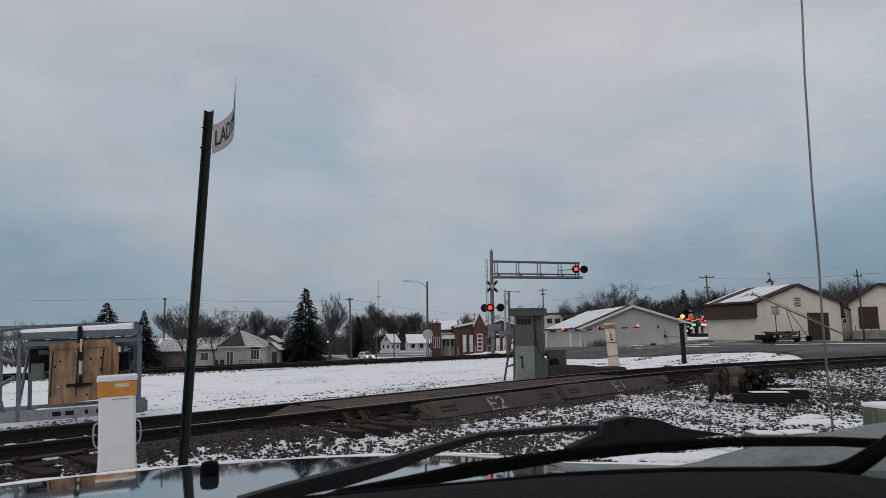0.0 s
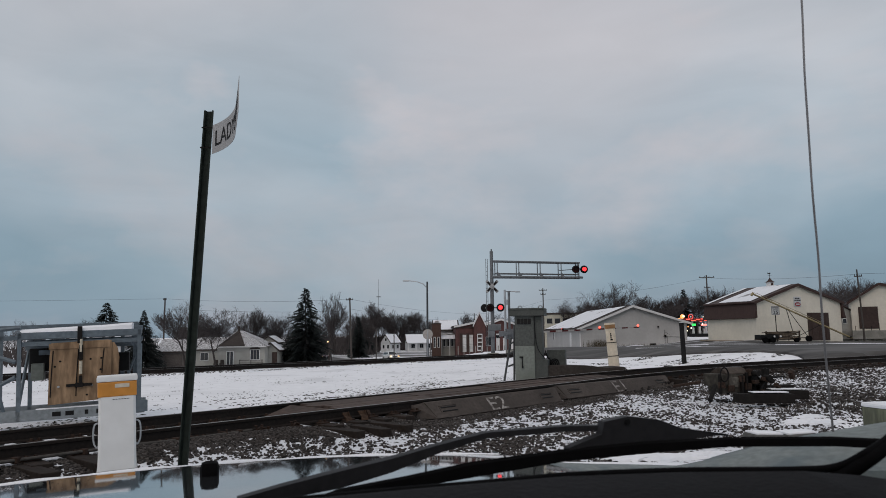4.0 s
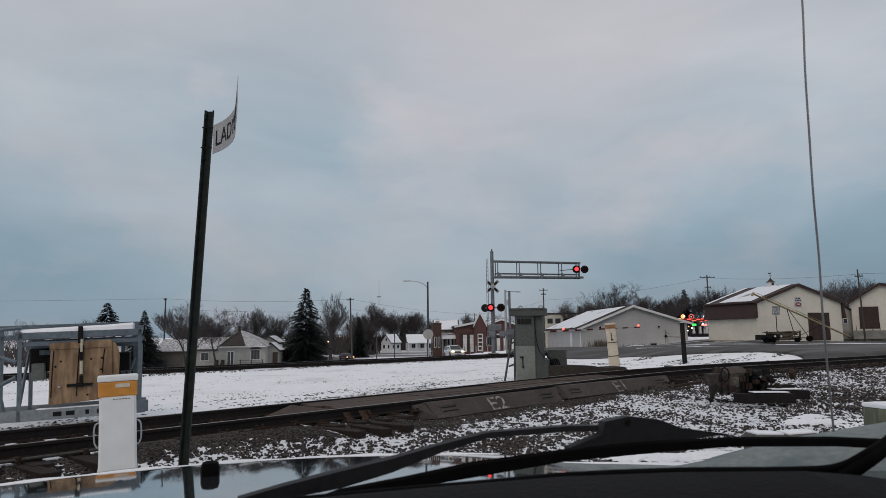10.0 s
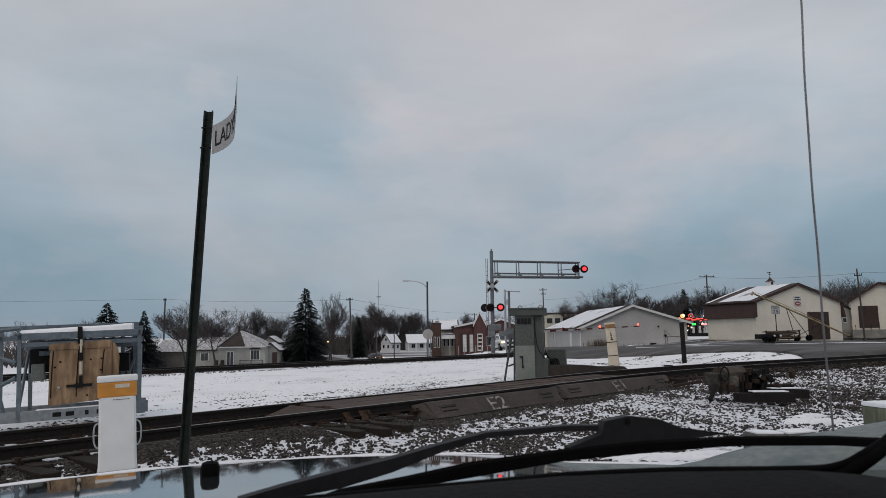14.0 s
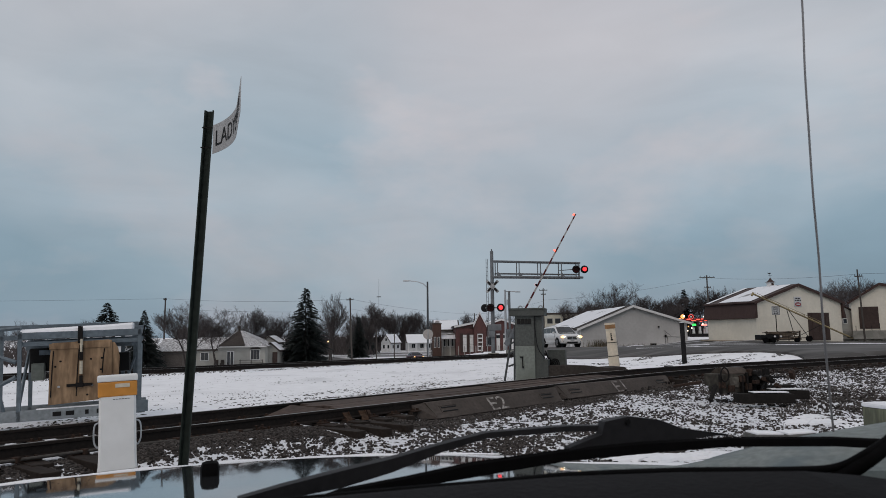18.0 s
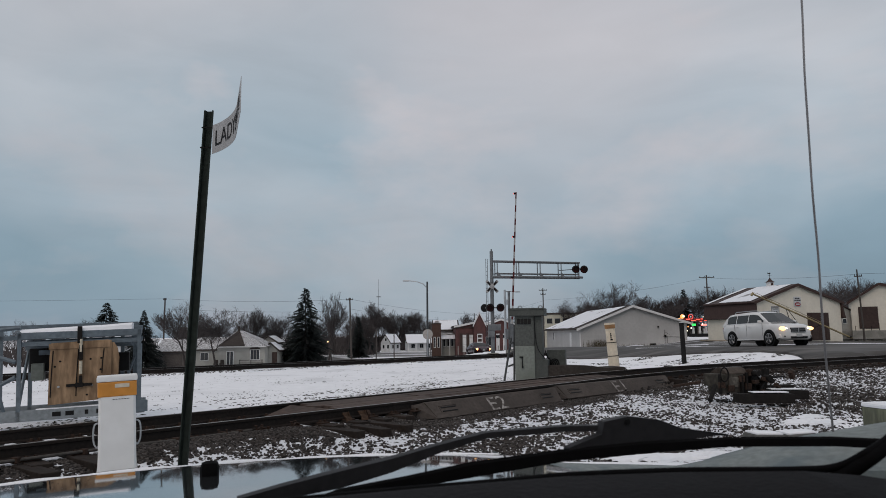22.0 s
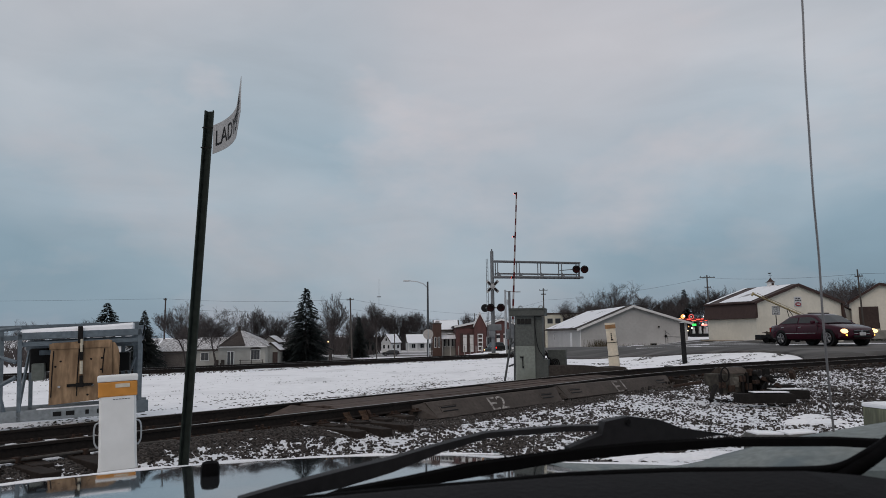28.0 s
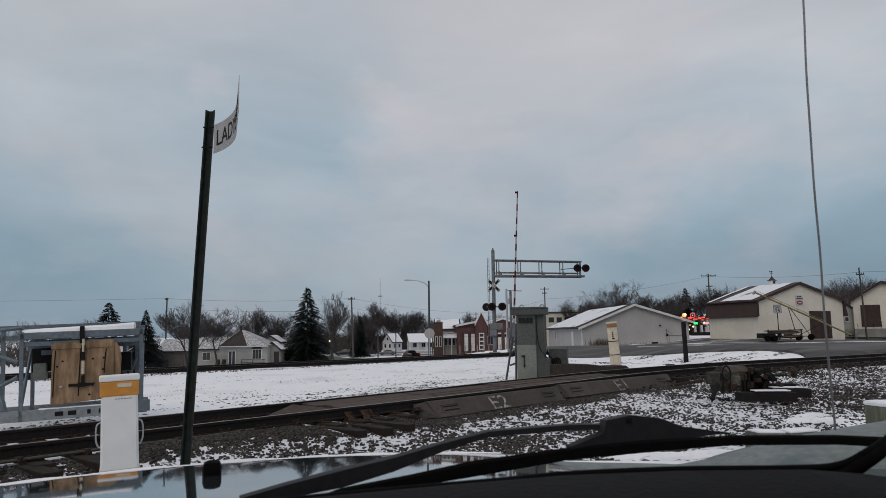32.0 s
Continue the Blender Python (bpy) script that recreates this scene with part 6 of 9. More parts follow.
def speed_sign():
    top = thing("speed_limit_sign", pose(34.75, 73.2, 0.05, 0, 0, -4) @ Matrix.Diagonal((1.33, 1.33, 1.16, 1)), "white speed limit sign on a black post", "road sign")
    b = bm_new()
    rod(b, (0, 0, 0), (0, 0, 3.1), 0.035, n=8)
    part("post", b, M_IRON, top)
    b = bm_new()
    box(b, (0.62, 0.02, 0.78), (0, -0.05, 2.78), bevel=0.008)
    pl = part("plate", b, M_WHITEWALL, top, "white sign plate")
    b = bm_new()
    for sx in (-1, 1):
        box(b, (0.02, 0.006, 0.74), (sx * 0.285, -0.063, 2.78))
        box(b, (0.57, 0.006, 0.02), (0, -0.063, 2.78 + sx * 0.36))
    part("border", b, M_BLACK, pl)
    for text, size, z in (("SPEED", 0.16, 2.98), ("LIMIT", 0.16, 2.83), ("25", 0.42, 2.48)):
        cu = bpy.data.curves.new("text", "FONT")
        cu.body, cu.size, cu.extrude, cu.align_x = text, size, 0.003, "CENTER"
        ob = new("text", cu)
        me = bpy.data.meshes.new_from_object(ob.evaluated_get(bpy.context.evaluated_depsgraph_get()))
        bpy.data.objects.remove(ob)
        me.materials.append(M_BLACK)
        o = new("print", me)
        o.parent = pl
        o.matrix_basis = pose(0, -0.064, z, 90)
        tagged(o, "black print")


speed_sign()


def auger():
    """The grain auger leaning up against the barn, and the flat cart in front of the barn."""
    a, b_ = Vector((31.94, 72.0, 5.0)), Vector((43.15, 74.2, 0.32))
    top = thing("grain_auger", Matrix(), "long yellow grain auger on a wheeled frame, leaning up", "grain auger")
    yel = mat("faded_yellow_paint", (0.33, 0.27, 0.15), 0.7, 0.1, 0.25, 3, 0.05, (0.2, 0.16, 0.10), 0.7, 1.0)
    bm = bm_new()
    rod(bm, a, b_, 0.085, n=12)
    part("tube", bm, yel, top)
    d = (b_ - a).normalized()
    bm = bm_new()
    for i in range(22):
        p = a + d * (0.8 + i * 0.5)
        rod(bm, p, p + d * 0.05, 0.10, n=12)
    part("tube_bands", bm, yel, top)
    up = Vector((0.12, 0, 0.98)) * 0.27
    bm = bm_new()
    rod(bm, a + d * 0.5 + up * 0.9, a + d * 8.6 + up * 0.9, 0.022, n=6)
    for i in range(17):
        p = a + d * (0.5 + i * 0.5)
        rod(bm, p, p + up * 0.9 + d * (0.25 if i % 2 else -0.25), 0.015, n=5)
    part("truss", bm, yel, top, "light truss along the tube")
    bm = bm_new()
    rod(bm, a + Vector((-0.12, 0, -0.2)), a + Vector((0.1, 0, 0.10)), 0.12, n=10)
    part("spout", bm, yel, top)
    for k, foot in ((0.42, (36.2, 72.4, 0.45)), (0.50, (37.9, 72.9, 0.45))):
        bm = bm_new()
        rod(bm, a + (b_ - a) * (0.335 if k == 0.42 else 0.35), foot, 0.035, n=6)
        part("strut", bm, M_IRON, top)
    bm = bm_new()
    rod(bm, (37.9, 72.7, 0.33), (37.9, 73.0, 0.33), 0.30, n=18)
    part("wheel", bm, M_RUBBER, top)
    bm = bm_new()
    rod(bm, (36.2, 72.4, 0.42), (37.9, 72.9, 0.42), 0.04, n=6)
    rod(bm, (36.2, 72.4, 0.42), (39.6, 73.5, 1.75), 0.03, n=6)
    part("axle", bm, M_IRON, top)
    bm = bm_new()
    box(bm, (0.5, 0.16, 0.14), tuple(b_ - d * 0.3), bevel=0.03)
    part("intake", bm, M_IRON, top)
    c = thing("flat_cart", pose(33.3, 70.6, 0.0, 0, 0, 8), "low wooden flat cart with black wheels", "cart")
    wood = mat("grey_brown_planks", (0.055, 0.043, 0.035), 0.9, 0, 0.35, 6, 0.2)
    pile = random.Random(12)
    tan = mat("weathered_tan_lumber", (0.125, 0.095, 0.07), 0.9, 0, 0.35, 6, 0.2, (0.06, 0.05, 0.042), 0.7, 2.0, vary=0.45)
    for row in range(8):
        for k in range(4):
            bm = bm_new()
            box(bm, (pile.uniform(2.0, 3.7), 0.15, 0.085), bevel=0.012)
            part("side_plank", bm, tan if pile.random() < 0.7 else wood, c, at=pose(0.9 + pile.uniform(-0.45, 0.45), -0.02 + 0.17 * k, 0.40 + row * 0.092, pile.uniform(-4, 4), pile.uniform(-3, 3), pile.uniform(-4, 4)))
    bm = bm_new()
    box(bm, (4.0, 1.8, 0.14), (0.9, 0.9, 0.32), bevel=0.02)
    part("deck", bm, wood, c)
    for x in (-0.6, 2.4):
        bm = bm_new()
        rod(bm, (x, -0.1, 0.27), (x, 0.15, 0.27), 0.27, n=16)
        part("wheel", bm, M_RUBBER, c)
    bm = bm_new()
    for x in (-0.9, 0.3, 1.5, 2.7):
        box(bm, (0.10, 0.14, 0.95), (x, -0.02, 0.66))
    part("stake", bm, wood, c)
    t = thing("small_trailer", pose(32.45, 69.8, 0.0, 0, 0, 5), "small black utility trailer", "trailer")
    bm = bm_new()
    box(bm, (1.9, 1.2, 0.4), (0, 0.6, 0.58), bevel=0.04)
    part("bed", bm, M_BLACK, t)
    for x in (-0.5, 0.3):
        bm = bm_new()
        rod(bm, (x, -0.12, 0.28), (x, 0.12, 0.28), 0.27, n=16)
        part("wheel", bm, M_RUBBER, t)
    for x in (0.45, 1.1):
        bm = bm_new()
        rod(bm, (x, -0.06, 0.62), (x, -0.02, 0.62), 0.10, n=10)
        part("reflector", bm, M_TRIM, t)


auger()


def brick_station():
    """The row of low brick buildings across the road, with its annexes."""
    z = -1.75
    s = gabled("brick_station", "dark red brick station house with pale garage doors", (2.05, 120, z), 2, 6.5, 14, 4.15, 4.9, M_BRICK, M_ROOFDARK, 0.9, over=0.35, trim=M_TRIM, category="building", peak=0.62, low=2.0)
    for x, m in ((1.46, M_TRIM), (2.62, M_TRIM)):
        b = bm_new()
        box(b, (0.64, 0.12, 2.9), (x, -0.04, 1.3), bevel=0.02)
        part("garage_door", b, m, s, "tall pale garage door" if m is M_TRIM else "tall dark garage door")
        for k in range(4):
            b = bm_new()
            box(b, (0.60, 0.03, 0.03), (x, -0.11, 0.5 + k * 0.6))
            part("door_rail", b, M_HOUSE, s)
    for x in (0.9, 2.04, 3.2):
        b = bm_new()
        box(b, (0.42, 0.22, 3.2), (x, -0.10, 1.4), bevel=0.02)
        part("pier", b, M_BROWNDOOR, s, "dark brown pier between the doors")
    b = bm_new()
    box(b, (3.3, 0.16, 0.16), (1.5, -0.05, 3.98), bevel=0.02)
    part("cornice", b, M_BROWNDOOR, s, "dark cornice under the snowy roof edge")
    window_part(s, 5.6, 1.6, 0.9, 1.5, None, 1)
    # steep gable in the middle of the front
    g = gabled("brick_gable", "steep red brick gable with white verge boards", (5.1, 119.2, z), 2, 2.0, 2.0, 4.4, 6.4, M_BRICK, M_ROOFDARK, 0.7, over=0.15, trim=M_TRIM, category="building", low=2.0)
    door_part(g, 1.0, 0.9, 2.9, M_TRIM, name="garage_door")
    for k in range(4):
        b = bm_new()
        box(b, (0.66, 0.03, 0.46), (1.0, -0.07, 0.45 + k * 0.68))
        part("door_pane", b, M_BROWNDOOR, g)
    # pale bay with tall doors
    p = gabled("station_bay", "brick bay with tall pale doors under a snowy roof", (7.3, 121, z), 2, 5.2, 12, 4.4, 5.3, M_BRICK, M_ROOFDARK, 1.0, over=0.3, trim=M_TRIM, category="building", low=2.0)
    for x in (0.8, 2.0, 3.2, 4.4):
        b = bm_new()
        box(b, (0.6, 0.12, 3.0), (x, -0.04, 1.4), bevel=0.02)
        part("garage_door", b, M_TRIM, p, "tall pale door")
        b = bm_new()
        box(b, (0.6, 0.03, 0.5), (x, -0.11, 2.4))
        part("door_pane", b, M_GLAZE, p)
    # lower brick block and wing beside it
    s2 = gabled("brick_annex", "square brown brick block with a flat roof", (-2.05, 122, z), 2, 1.55, 5, 4.65, 4.7, mat("brown_brick", (0.090, 0.056, 0.047), 0.9, 0, 0.3, 12, 0.2), M_ROOFDARK, 0, over=0.08, category="building", low=2.0)
    for x in (0.45, 1.1):
        window_part(s2, x, 1.5, 0.32, 1.8, None, 0)
    s3 = gabled("pale_wing", "low pale building with a snowy roof", (-0.45, 124, z), 2, 2.9, 5, 2.7, 2.9, M_HOUSE, M_TRIM, 1.0, over=0.2, category="building", low=2.0)
    gabled("snow_roofed_hall", "grey hall with a broad snow-covered roof", (2.6, 130.5, z), 92, 7.0, 4.4, 3.6, 5.4, M_SHEDWALL, M_ROOFDARK, 1.0, over=0.3, category="building", low=2.0)
    for x in (0.5, 1.2, 1.9, 2.5):
        window_part(s3, x, 1.4, 0.4, 1.3, None, 0)
    b = bm_new()
    loft(b, [[(-0.2, -1.6, 2.05), (3.0, -1.6, 2.05), (3.0, -1.6, 2.2), (-0.2, -1.6, 2.2)], [(-0.2, -0.05, 2.6), (3.0, -0.05, 2.6), (3.0, -0.05, 2.75), (-0.2, -0.05, 2.75)]])
    part("porch_roof", b, M_ROOFSNOW, s3, "snowy porch roof")
    for x in (0.0, 1.4, 2.8):
        b = bm_new()
        box(b, (0.1, 0.1, 4.0), (x, -1.5, 0.05))
        part("porch_post", b, M_TRIM, s3)
    # long flat-roofed block behind the shed
    s4 = thing("flat_roofed_block", pose(22.5, 150, -1.5, 0, 0, 3), "long cream flat-roofed block with a row of dark windows", "building")
    b = bm_new()
    box(b, (12, 8, 7.2), (2, 4, 3.0), bevel=0.03)
    part("block", b, mat("cream_block_wall", (0.48, 0.46, 0.38), 0.85), s4)
    b = bm_new()
    box(b, (12.4, 8.4, 0.35), (2, 4, 6.75), bevel=0.03)
    part("roof_edge", b, M_ROOFDARK, s4)
    for i in range(7):
        window_part(s4, -3.2 + i * 1.7, 5.2, 1.2, 1.1, None, 0, M_HOUSE)


brick_station()


def bollards():
    """Pale guard posts and a low rail before the station's doors."""
    first = None
    for i in range(9):
        x, y = 2.3 + i * 0.95, 114.5 + 0.1 * i
        m = pose(x, y, -2.9)
        if first is None:
            first = thing("bollard", m, "thin pale guard post before the station doors", "bollard", "bollards before the station")
            b = bm_new()
            rod(b, (0, 0, 0), (0, 0, 2.05), 0.07, 0.07, n=8)
            bmesh.ops.create_uvsphere(b, u_segments=8, v_segments=4, radius=0.07, matrix=Matrix.Translation((0, 0, 2.05)))
            part("post", b, M_CONC, first, smooth=True)
        else:
            copy_thing(first, m)


bollards()


def houses():
    z = -3.15
    zb = -3.0
    s = gabled("bungalow", "pale bungalow with a dark hipped roof under thin snow", (-31.3, 97, zb), 2, 6.5, 7.0, 2.75, 2.80, M_HOUSE, M_ROOFDARK, 0, over=0.1, category="house")
    door_part(s, 1.75, 1.0, 2.15, M_TRIM)
    for x in (1.52, 1.98):
        b = bm_new()
        box(b, (0.36, 0.05, 1.8), (x, -0.07, 1.15))
        part("door_glass", b, M_GLAZE, s)
    window_part(s, 5.15, 1.62, 1.25, 1.35, None, 2)
    b = bm_new()
    prism(b, [(-0.78, 0), (0.78, 0), (0.62, 0.20), (0.3, 0.30), (-0.3, 0.30), (-0.62, 0.20)], 0.14, Matrix.Translation((5.15, -0.05, 2.34)))
    part("window_head", b, M_ROOFDARK, s, "dark arched window head")
    b = bm_new()
    box(b, (1.5, 0.14, 0.10), (5.15, -0.05, 0.88), bevel=0.01)
    part("window_sill", b, M_TRIM, s)
    b = bm_new()
    box(b, (6.9, 0.08, 0.12), (3.3, -0.46, 2.72))
    part("eave_board", b, M_TRIM, s, "white eave board")
    b = bm_new()
    box(b, (0.34, 0.34, 0.8), (2.0, 3.6, 5.25), bevel=0.03)
    part("chimney", b, M_ROOFDARK, s)
    # hipped roof with a short ridge
    b = bm_new()
    loft(b, [[(-0.2, -0.45, 2.76), (6.85, -0.45, 2.76), (6.85, 7.45, 2.76), (-0.2, 7.45, 2.76)], [(1.9, 3.3, 4.95), (2.4, 3.3, 4.95), (2.4, 3.9, 4.95), (1.9, 3.9, 4.95)]])
    part("hip_roof", b, M_ROOFDARK, s)
    thin = mat("thin_streaky_snow", (0.66, 0.67, 0.69), 0.85, 0, 0.25, 14, 0.2, (0.10, 0.09, 0.088), 0.8, 7.0, edge=(0.37, 0.60), stretch=(1, 0.5, 1))
    b = bm_new()
    loft(b, [[(3.9, -0.44, 2.80), (2.2, 3.25, 4.97)], [(6.83, -0.44, 2.80), (2.4, 3.25, 4.97)]], closed=False)
    loft(b, [[(6.88, -0.4, 2.80), (2.45, 3.3, 4.98)], [(6.88, 7.4, 2.80), (2.45, 3.9, 4.98)]], closed=False)
    loft(b, [[(-0.21, -0.40, 2.80), (0.1, -0.46, 2.82)], [(1.8, 3.22, 4.96), (1.92, 3.24, 4.98)]], closed=False)
    part("roof_snow", b, thin, s, "thin streaky snow on the roof")
    for x in (3.4, 4.9, 6.4):
        b = bm_new()
        box(b, (0.08, 0.08, 1.0), (x, -1.2, 0.5))
        part("fence_post", b, M_ROOFDARK, s)
    b = bm_new()
    box(b, (3.3, 0.06, 0.07), (4.9, -1.2, 0.92))
    box(b, (3.3, 0.06, 0.07), (4.9, -1.2, 0.55))
    part("porch_rail", b, M_ROOFDARK, s, "dark low rail")
    for x in (0.1, 0.9):
        b = bm_new()
        box(b, (0.5, 0.5, 0.45), (x, -1.0, 0.35), bevel=0.04)
        box(b, (0.5, 0.08, 0.5), (x, -0.78, 0.75), bevel=0.03)
        part("porch_chair", b, M_ROOFDARK, s)
    lw = gabled("house_wing", "low wing with streaky snow on its roof", (-31.2, 98, zb), 92, 6.0, 3.6, 2.35, 3.9, M_HOUSE, M_ROOFDARK, 0, over=0.3, category="house")
    front = new("front_fittings")
    front.parent = lw
    front.matrix_basis = pose(0, 3.6, 0, 0, 0, -90)
    b = bm_new()
    loft(b, [[(-0.34, -0.28, 2.42), (2.9, -0.28, 4.08)], [(-0.34, 3.9, 2.42), (2.9, 3.9, 4.08)]], closed=False)
    part("front_slope", b, thin, lw, "roof slope with streaky snow")
    window_part(front, 1.4, 1.4, 1.1, 1.1, None, 1)
    s2 = gabled("house_wing", "small side wing with a snowy porch roof", (-25.6, 99.5, zb), 2, 1.9, 5, 2.3, 3.1, M_HOUSE, M_ROOFDARK, 1.0, over=0.45, category="house")
    door_part(s2, 1.6, 0.7, 1.9, M_BROWNDOOR)
    s4 = gabled("house_wing", "rear gable with a snowy roof", (-27.0, 103, zb), 2, 2.4, 5, 3.2, 4.0, M_HOUSE, M_ROOFDARK, 1.0, over=0.35, category="house")
    s3 = gabled("garage", "low grey-brown garage under a snowy roof", (-34.9, 99, zb), 92, 7.0, 5.6, 2.1, 3.7, mat("grey_brown_siding", (0.13, 0.12, 0.115), 0.85), M_ROOFDARK, 0, over=0.3, category="garage")
    b = bm_new()
    loft(b, [[(-0.34, -0.28, 2.16), (3.4, -0.28, 3.86)], [(-0.34, 5.9, 2.16), (3.4, 5.9, 3.86)]], closed=False)
    part("front_slope", b, thin, s3, "roof slope with streaky snow")
    b = bm_new()
    box(b, (0.08, 2.4, 1.75), (-0.03, 3.2, 0.88), bevel=0.01)
    part("garage_door", b, mat("brown_grey_door", (0.10, 0.09, 0.085), 0.8), s3)
    # two warm house lights beyond the spruce, each set on an added post
    for x, y, lz in ((-29.0, 175, -0.45), (-27.6, 175, 0.2)):
        lamp = thing("yard_lamp", pose(x, y, ground_z(x, y)), "small warm house light on an added post", "lamp", "yard lamps")
        hgt = lz - ground_z(x, y)
        b = bm_new()
        rod(b, (0, 0, 0), (0, 0, hgt), 0.04, n=6)
        part("post", b, M_IRON, lamp)
        b = bm_new()
        bmesh.ops.create_uvsphere(b, u_segments=10, v_segments=6, radius=0.16, matrix=Matrix.Translation((0, 0, hgt)))
        part("bulb", b, glow("warm_yard_lamp_glow", (1.0, 0.62, 0.3), 3.0), lamp, "warm glowing bulb")
    w = gabled("white_house", "small white house with a steep snowy roof", (-21.9, 243, -4.7), -35, 4.3, 5.4, 3.2, 5.8, M_WHITEWALL, M_ROOFDARK, 1.0, over=0.4, category="house", low=1.6)
    window_part(w, 1.3, 1.7, 0.9, 1.3, None, 0)
    window_part(w, 3.3, 1.7, 0.9, 1.3, None, 0)
    window_part(w, 2.3, 4.1, 0.8, 1.0, None, 0)
    side = new("side_fittings")
    side.parent = w
    side.matrix_basis = pose(4.3, 0, 0, 0, 0, 90)
    for x in (1.5, 3.9):
        window_part(side, x, 1.7, 1.2, 1.3, None, 1)
    w = gabled("white_bungalow", "white bungalow with a wide snowy roof and porch", (-14.0, 254, -4.7), -82, 8.6, 8.4, 3.2, 5.7, M_WHITEWALL, M_ROOFDARK, 1.0, over=0.6, category="house", low=1.6)
    side = new("porch_side")
    side.parent = w
    side.matrix_basis = pose(8.6, 0, 0, 0, 0, 90)
    for x in (2.0, 5.0, 7.4):
        window_part(side, x, 1.8, 1.3, 1.5, None, 1)
    for x in (0.2, 3.0, 6.0, 8.8):
        b = bm_new()
        box(b, (0.25, 0.25, 4.4), (x, -1.5, 0.7))
        part("porch_post", b, M_TRIM, side)
    b = bm_new()
    loft(b, [[(-0.2, -1.8, 2.75), (9.2, -1.8, 2.75), (9.2, -1.8, 2.95), (-0.2, -1.8, 2.95)], [(-0.2, -0.1, 3.4), (9.2, -0.1, 3.4), (9.2, -0.1, 3.6), (-0.2, -0.1, 3.6)]])
    part("porch_roof", b, M_ROOFSNOW, side, "snowy porch roof")
    for x, y, zz, wd, lab in ((-58, 110, -3, 7, "far white house with a snowy roof"), (-66, 118, -3, 8, "far pale house with a snowy roof"), (-56, 112, -3, 5, "far grey house with a snowy roof"), (14.0, 165, -2.5, 12, "low far store building with a snowy roof")):
        h = gabled("far_house", lab, (x, y, zz), 6, wd, 8, 2.9, 4.6, M_WHITEWALL, M_ROOFDARK, 1.0, over=0.4, category="house")
        for k in (0.25, 0.65):
            window_part(h, wd * k, 1.6, 1.0, 1.1, None, 0)


houses()


def gas_station():
    """The lit forecourt far behind the shed: canopy, signs, lamps, pumps."""
    top = thing("gas_station", pose(45.6, 132, 0.2, 0, 0, -2), "petrol station canopy with glowing red fascia and green sign", "petrol station")
    red = glow("red_strip_glow", (1.0, 0.10, 0.06), 1.3)
    b = bm_new()
    box(b, (5.6, 5, 0.55), (2.4, 2.6, 3.15), bevel=0.05)
    part("canopy", b, mat("dark_red_fascia", (0.16, 0.03, 0.03), 0.5), top)
    for x, z, w, h in ((0.55, 3.25, 0.7, 0.20), (1.45, 3.02, 0.9, 0.16), (2.35, 3.20, 0.7, 0.18), (3.15, 3.28, 0.6, 0.15), (3.75, 3.05, 0.5, 0.15), (1.05, 3.55, 0.5, 0.10), (2.85, 2.85, 0.4, 0.10)):
        b = bm_new()
        box(b, (w, 0.06, h), (x, -0.02, z))
        part("light_strip", b, red, top, "glowing red strip")
    for x in (0.4, 2.1, 4.4):
        b = bm_new()
        rod(b, (x, 2.5, 0), (x, 2.5, 2.9), 0.16, n=10)
        part("column", b, M_TRIM, top)
    b = bm_new()
    box(b, (0.72, 0.08, 0.38), (1.45, -0.3, 2.22), bevel=0.02)
    part("green_sign", b, glow("green_sign_glow", (0.05, 1.0, 0.16), 1.0), top, "glowing green sign")
    b = bm_new()
    pts = [(0.95 + 0.42 * math.cos(a), -0.3, 3.72 + 0.42 * math.sin(a)) for a in steps(0, 2 * math.pi, 20)]
    for p, q in zip(pts, pts[1:]):
        rod(b, p, q, 0.07, n=6)
    ring = part("ring_sign", b, glow("red_ring_glow", (0.9, 0.10, 0.08), 0.7), top, "round red ring sign")
    b = bm_new()
    rod(b, (0.95, -0.26, 3.72), (0.95, -0.2, 3.72), 0.40, n=20)
    part("sign_disc", b, M_BLACK, ring)
    b = bm_new()
    box(b, (0.26, 0.03, 0.26), (0.95, -0.29, 3.72))
    part("sign_bar", b, M_TRIM, ring)
    b = bm_new()
    rod(b, (0.95, -0.2, 0), (0.95, -0.2, 3.3), 0.06, n=8)
    part("sign_post", b, M_BLACK, ring)
    warm, pale = glow("orange_lamp_glow", (1.0, 0.40, 0.12), 1.3), glow("pale_lamp_glow", (1.0, 0.86, 0.66), 2.2)
    # the two large orange balls are lamp halos built as glowing globes
    for x, z, r, m in ((-0.62, 3.78, 0.40, warm), (-0.50, 3.86, 0.20, pale), (-1.22, 3.22, 0.28, warm), (-1.05, 3.05, 0.12, pale), (0.85, 1.6, 0.14, pale), (0.35, 1.9, 0.12, warm), (0.1, 1.1, 0.10, pale), (3.25, 3.72, 0.16, pale), (2.95, 2.35, 0.12, pale), (0.55, 2.55, 0.10, warm)):
        b = bm_new()
        bmesh.ops.create_uvsphere(b, u_segments=12, v_segments=8, radius=r, matrix=Matrix.Translation((x, -0.35 - (0.3 if m is pale else 0), z)))
        part("lamp", b, m, top, "glowing ball, a lit lamp or the halo built round one")
    b = bm_new()
    rod(b, (-0.62, -0.1, 0), (-0.62, -0.1, 3.6), 0.06, n=8)
    part("lamp_post", b, M_BLACK, top)
    b = bm_new()
    box(b, (1.1, 0.06, 0.34), (3.35, -0.2, 2.2), bevel=0.02)
    part("lit_panel", b, glow("pink_panel_glow", (1.0, 0.32, 0.26), 1.0), top, "lit reddish panel")
    b = bm_new()
    box(b, (4.6, 0.2, 0.62), (3.0, 0.3, 0.25), bevel=0.03)
    part("low_wall", b, M_BLACK, top, "dark low wall")
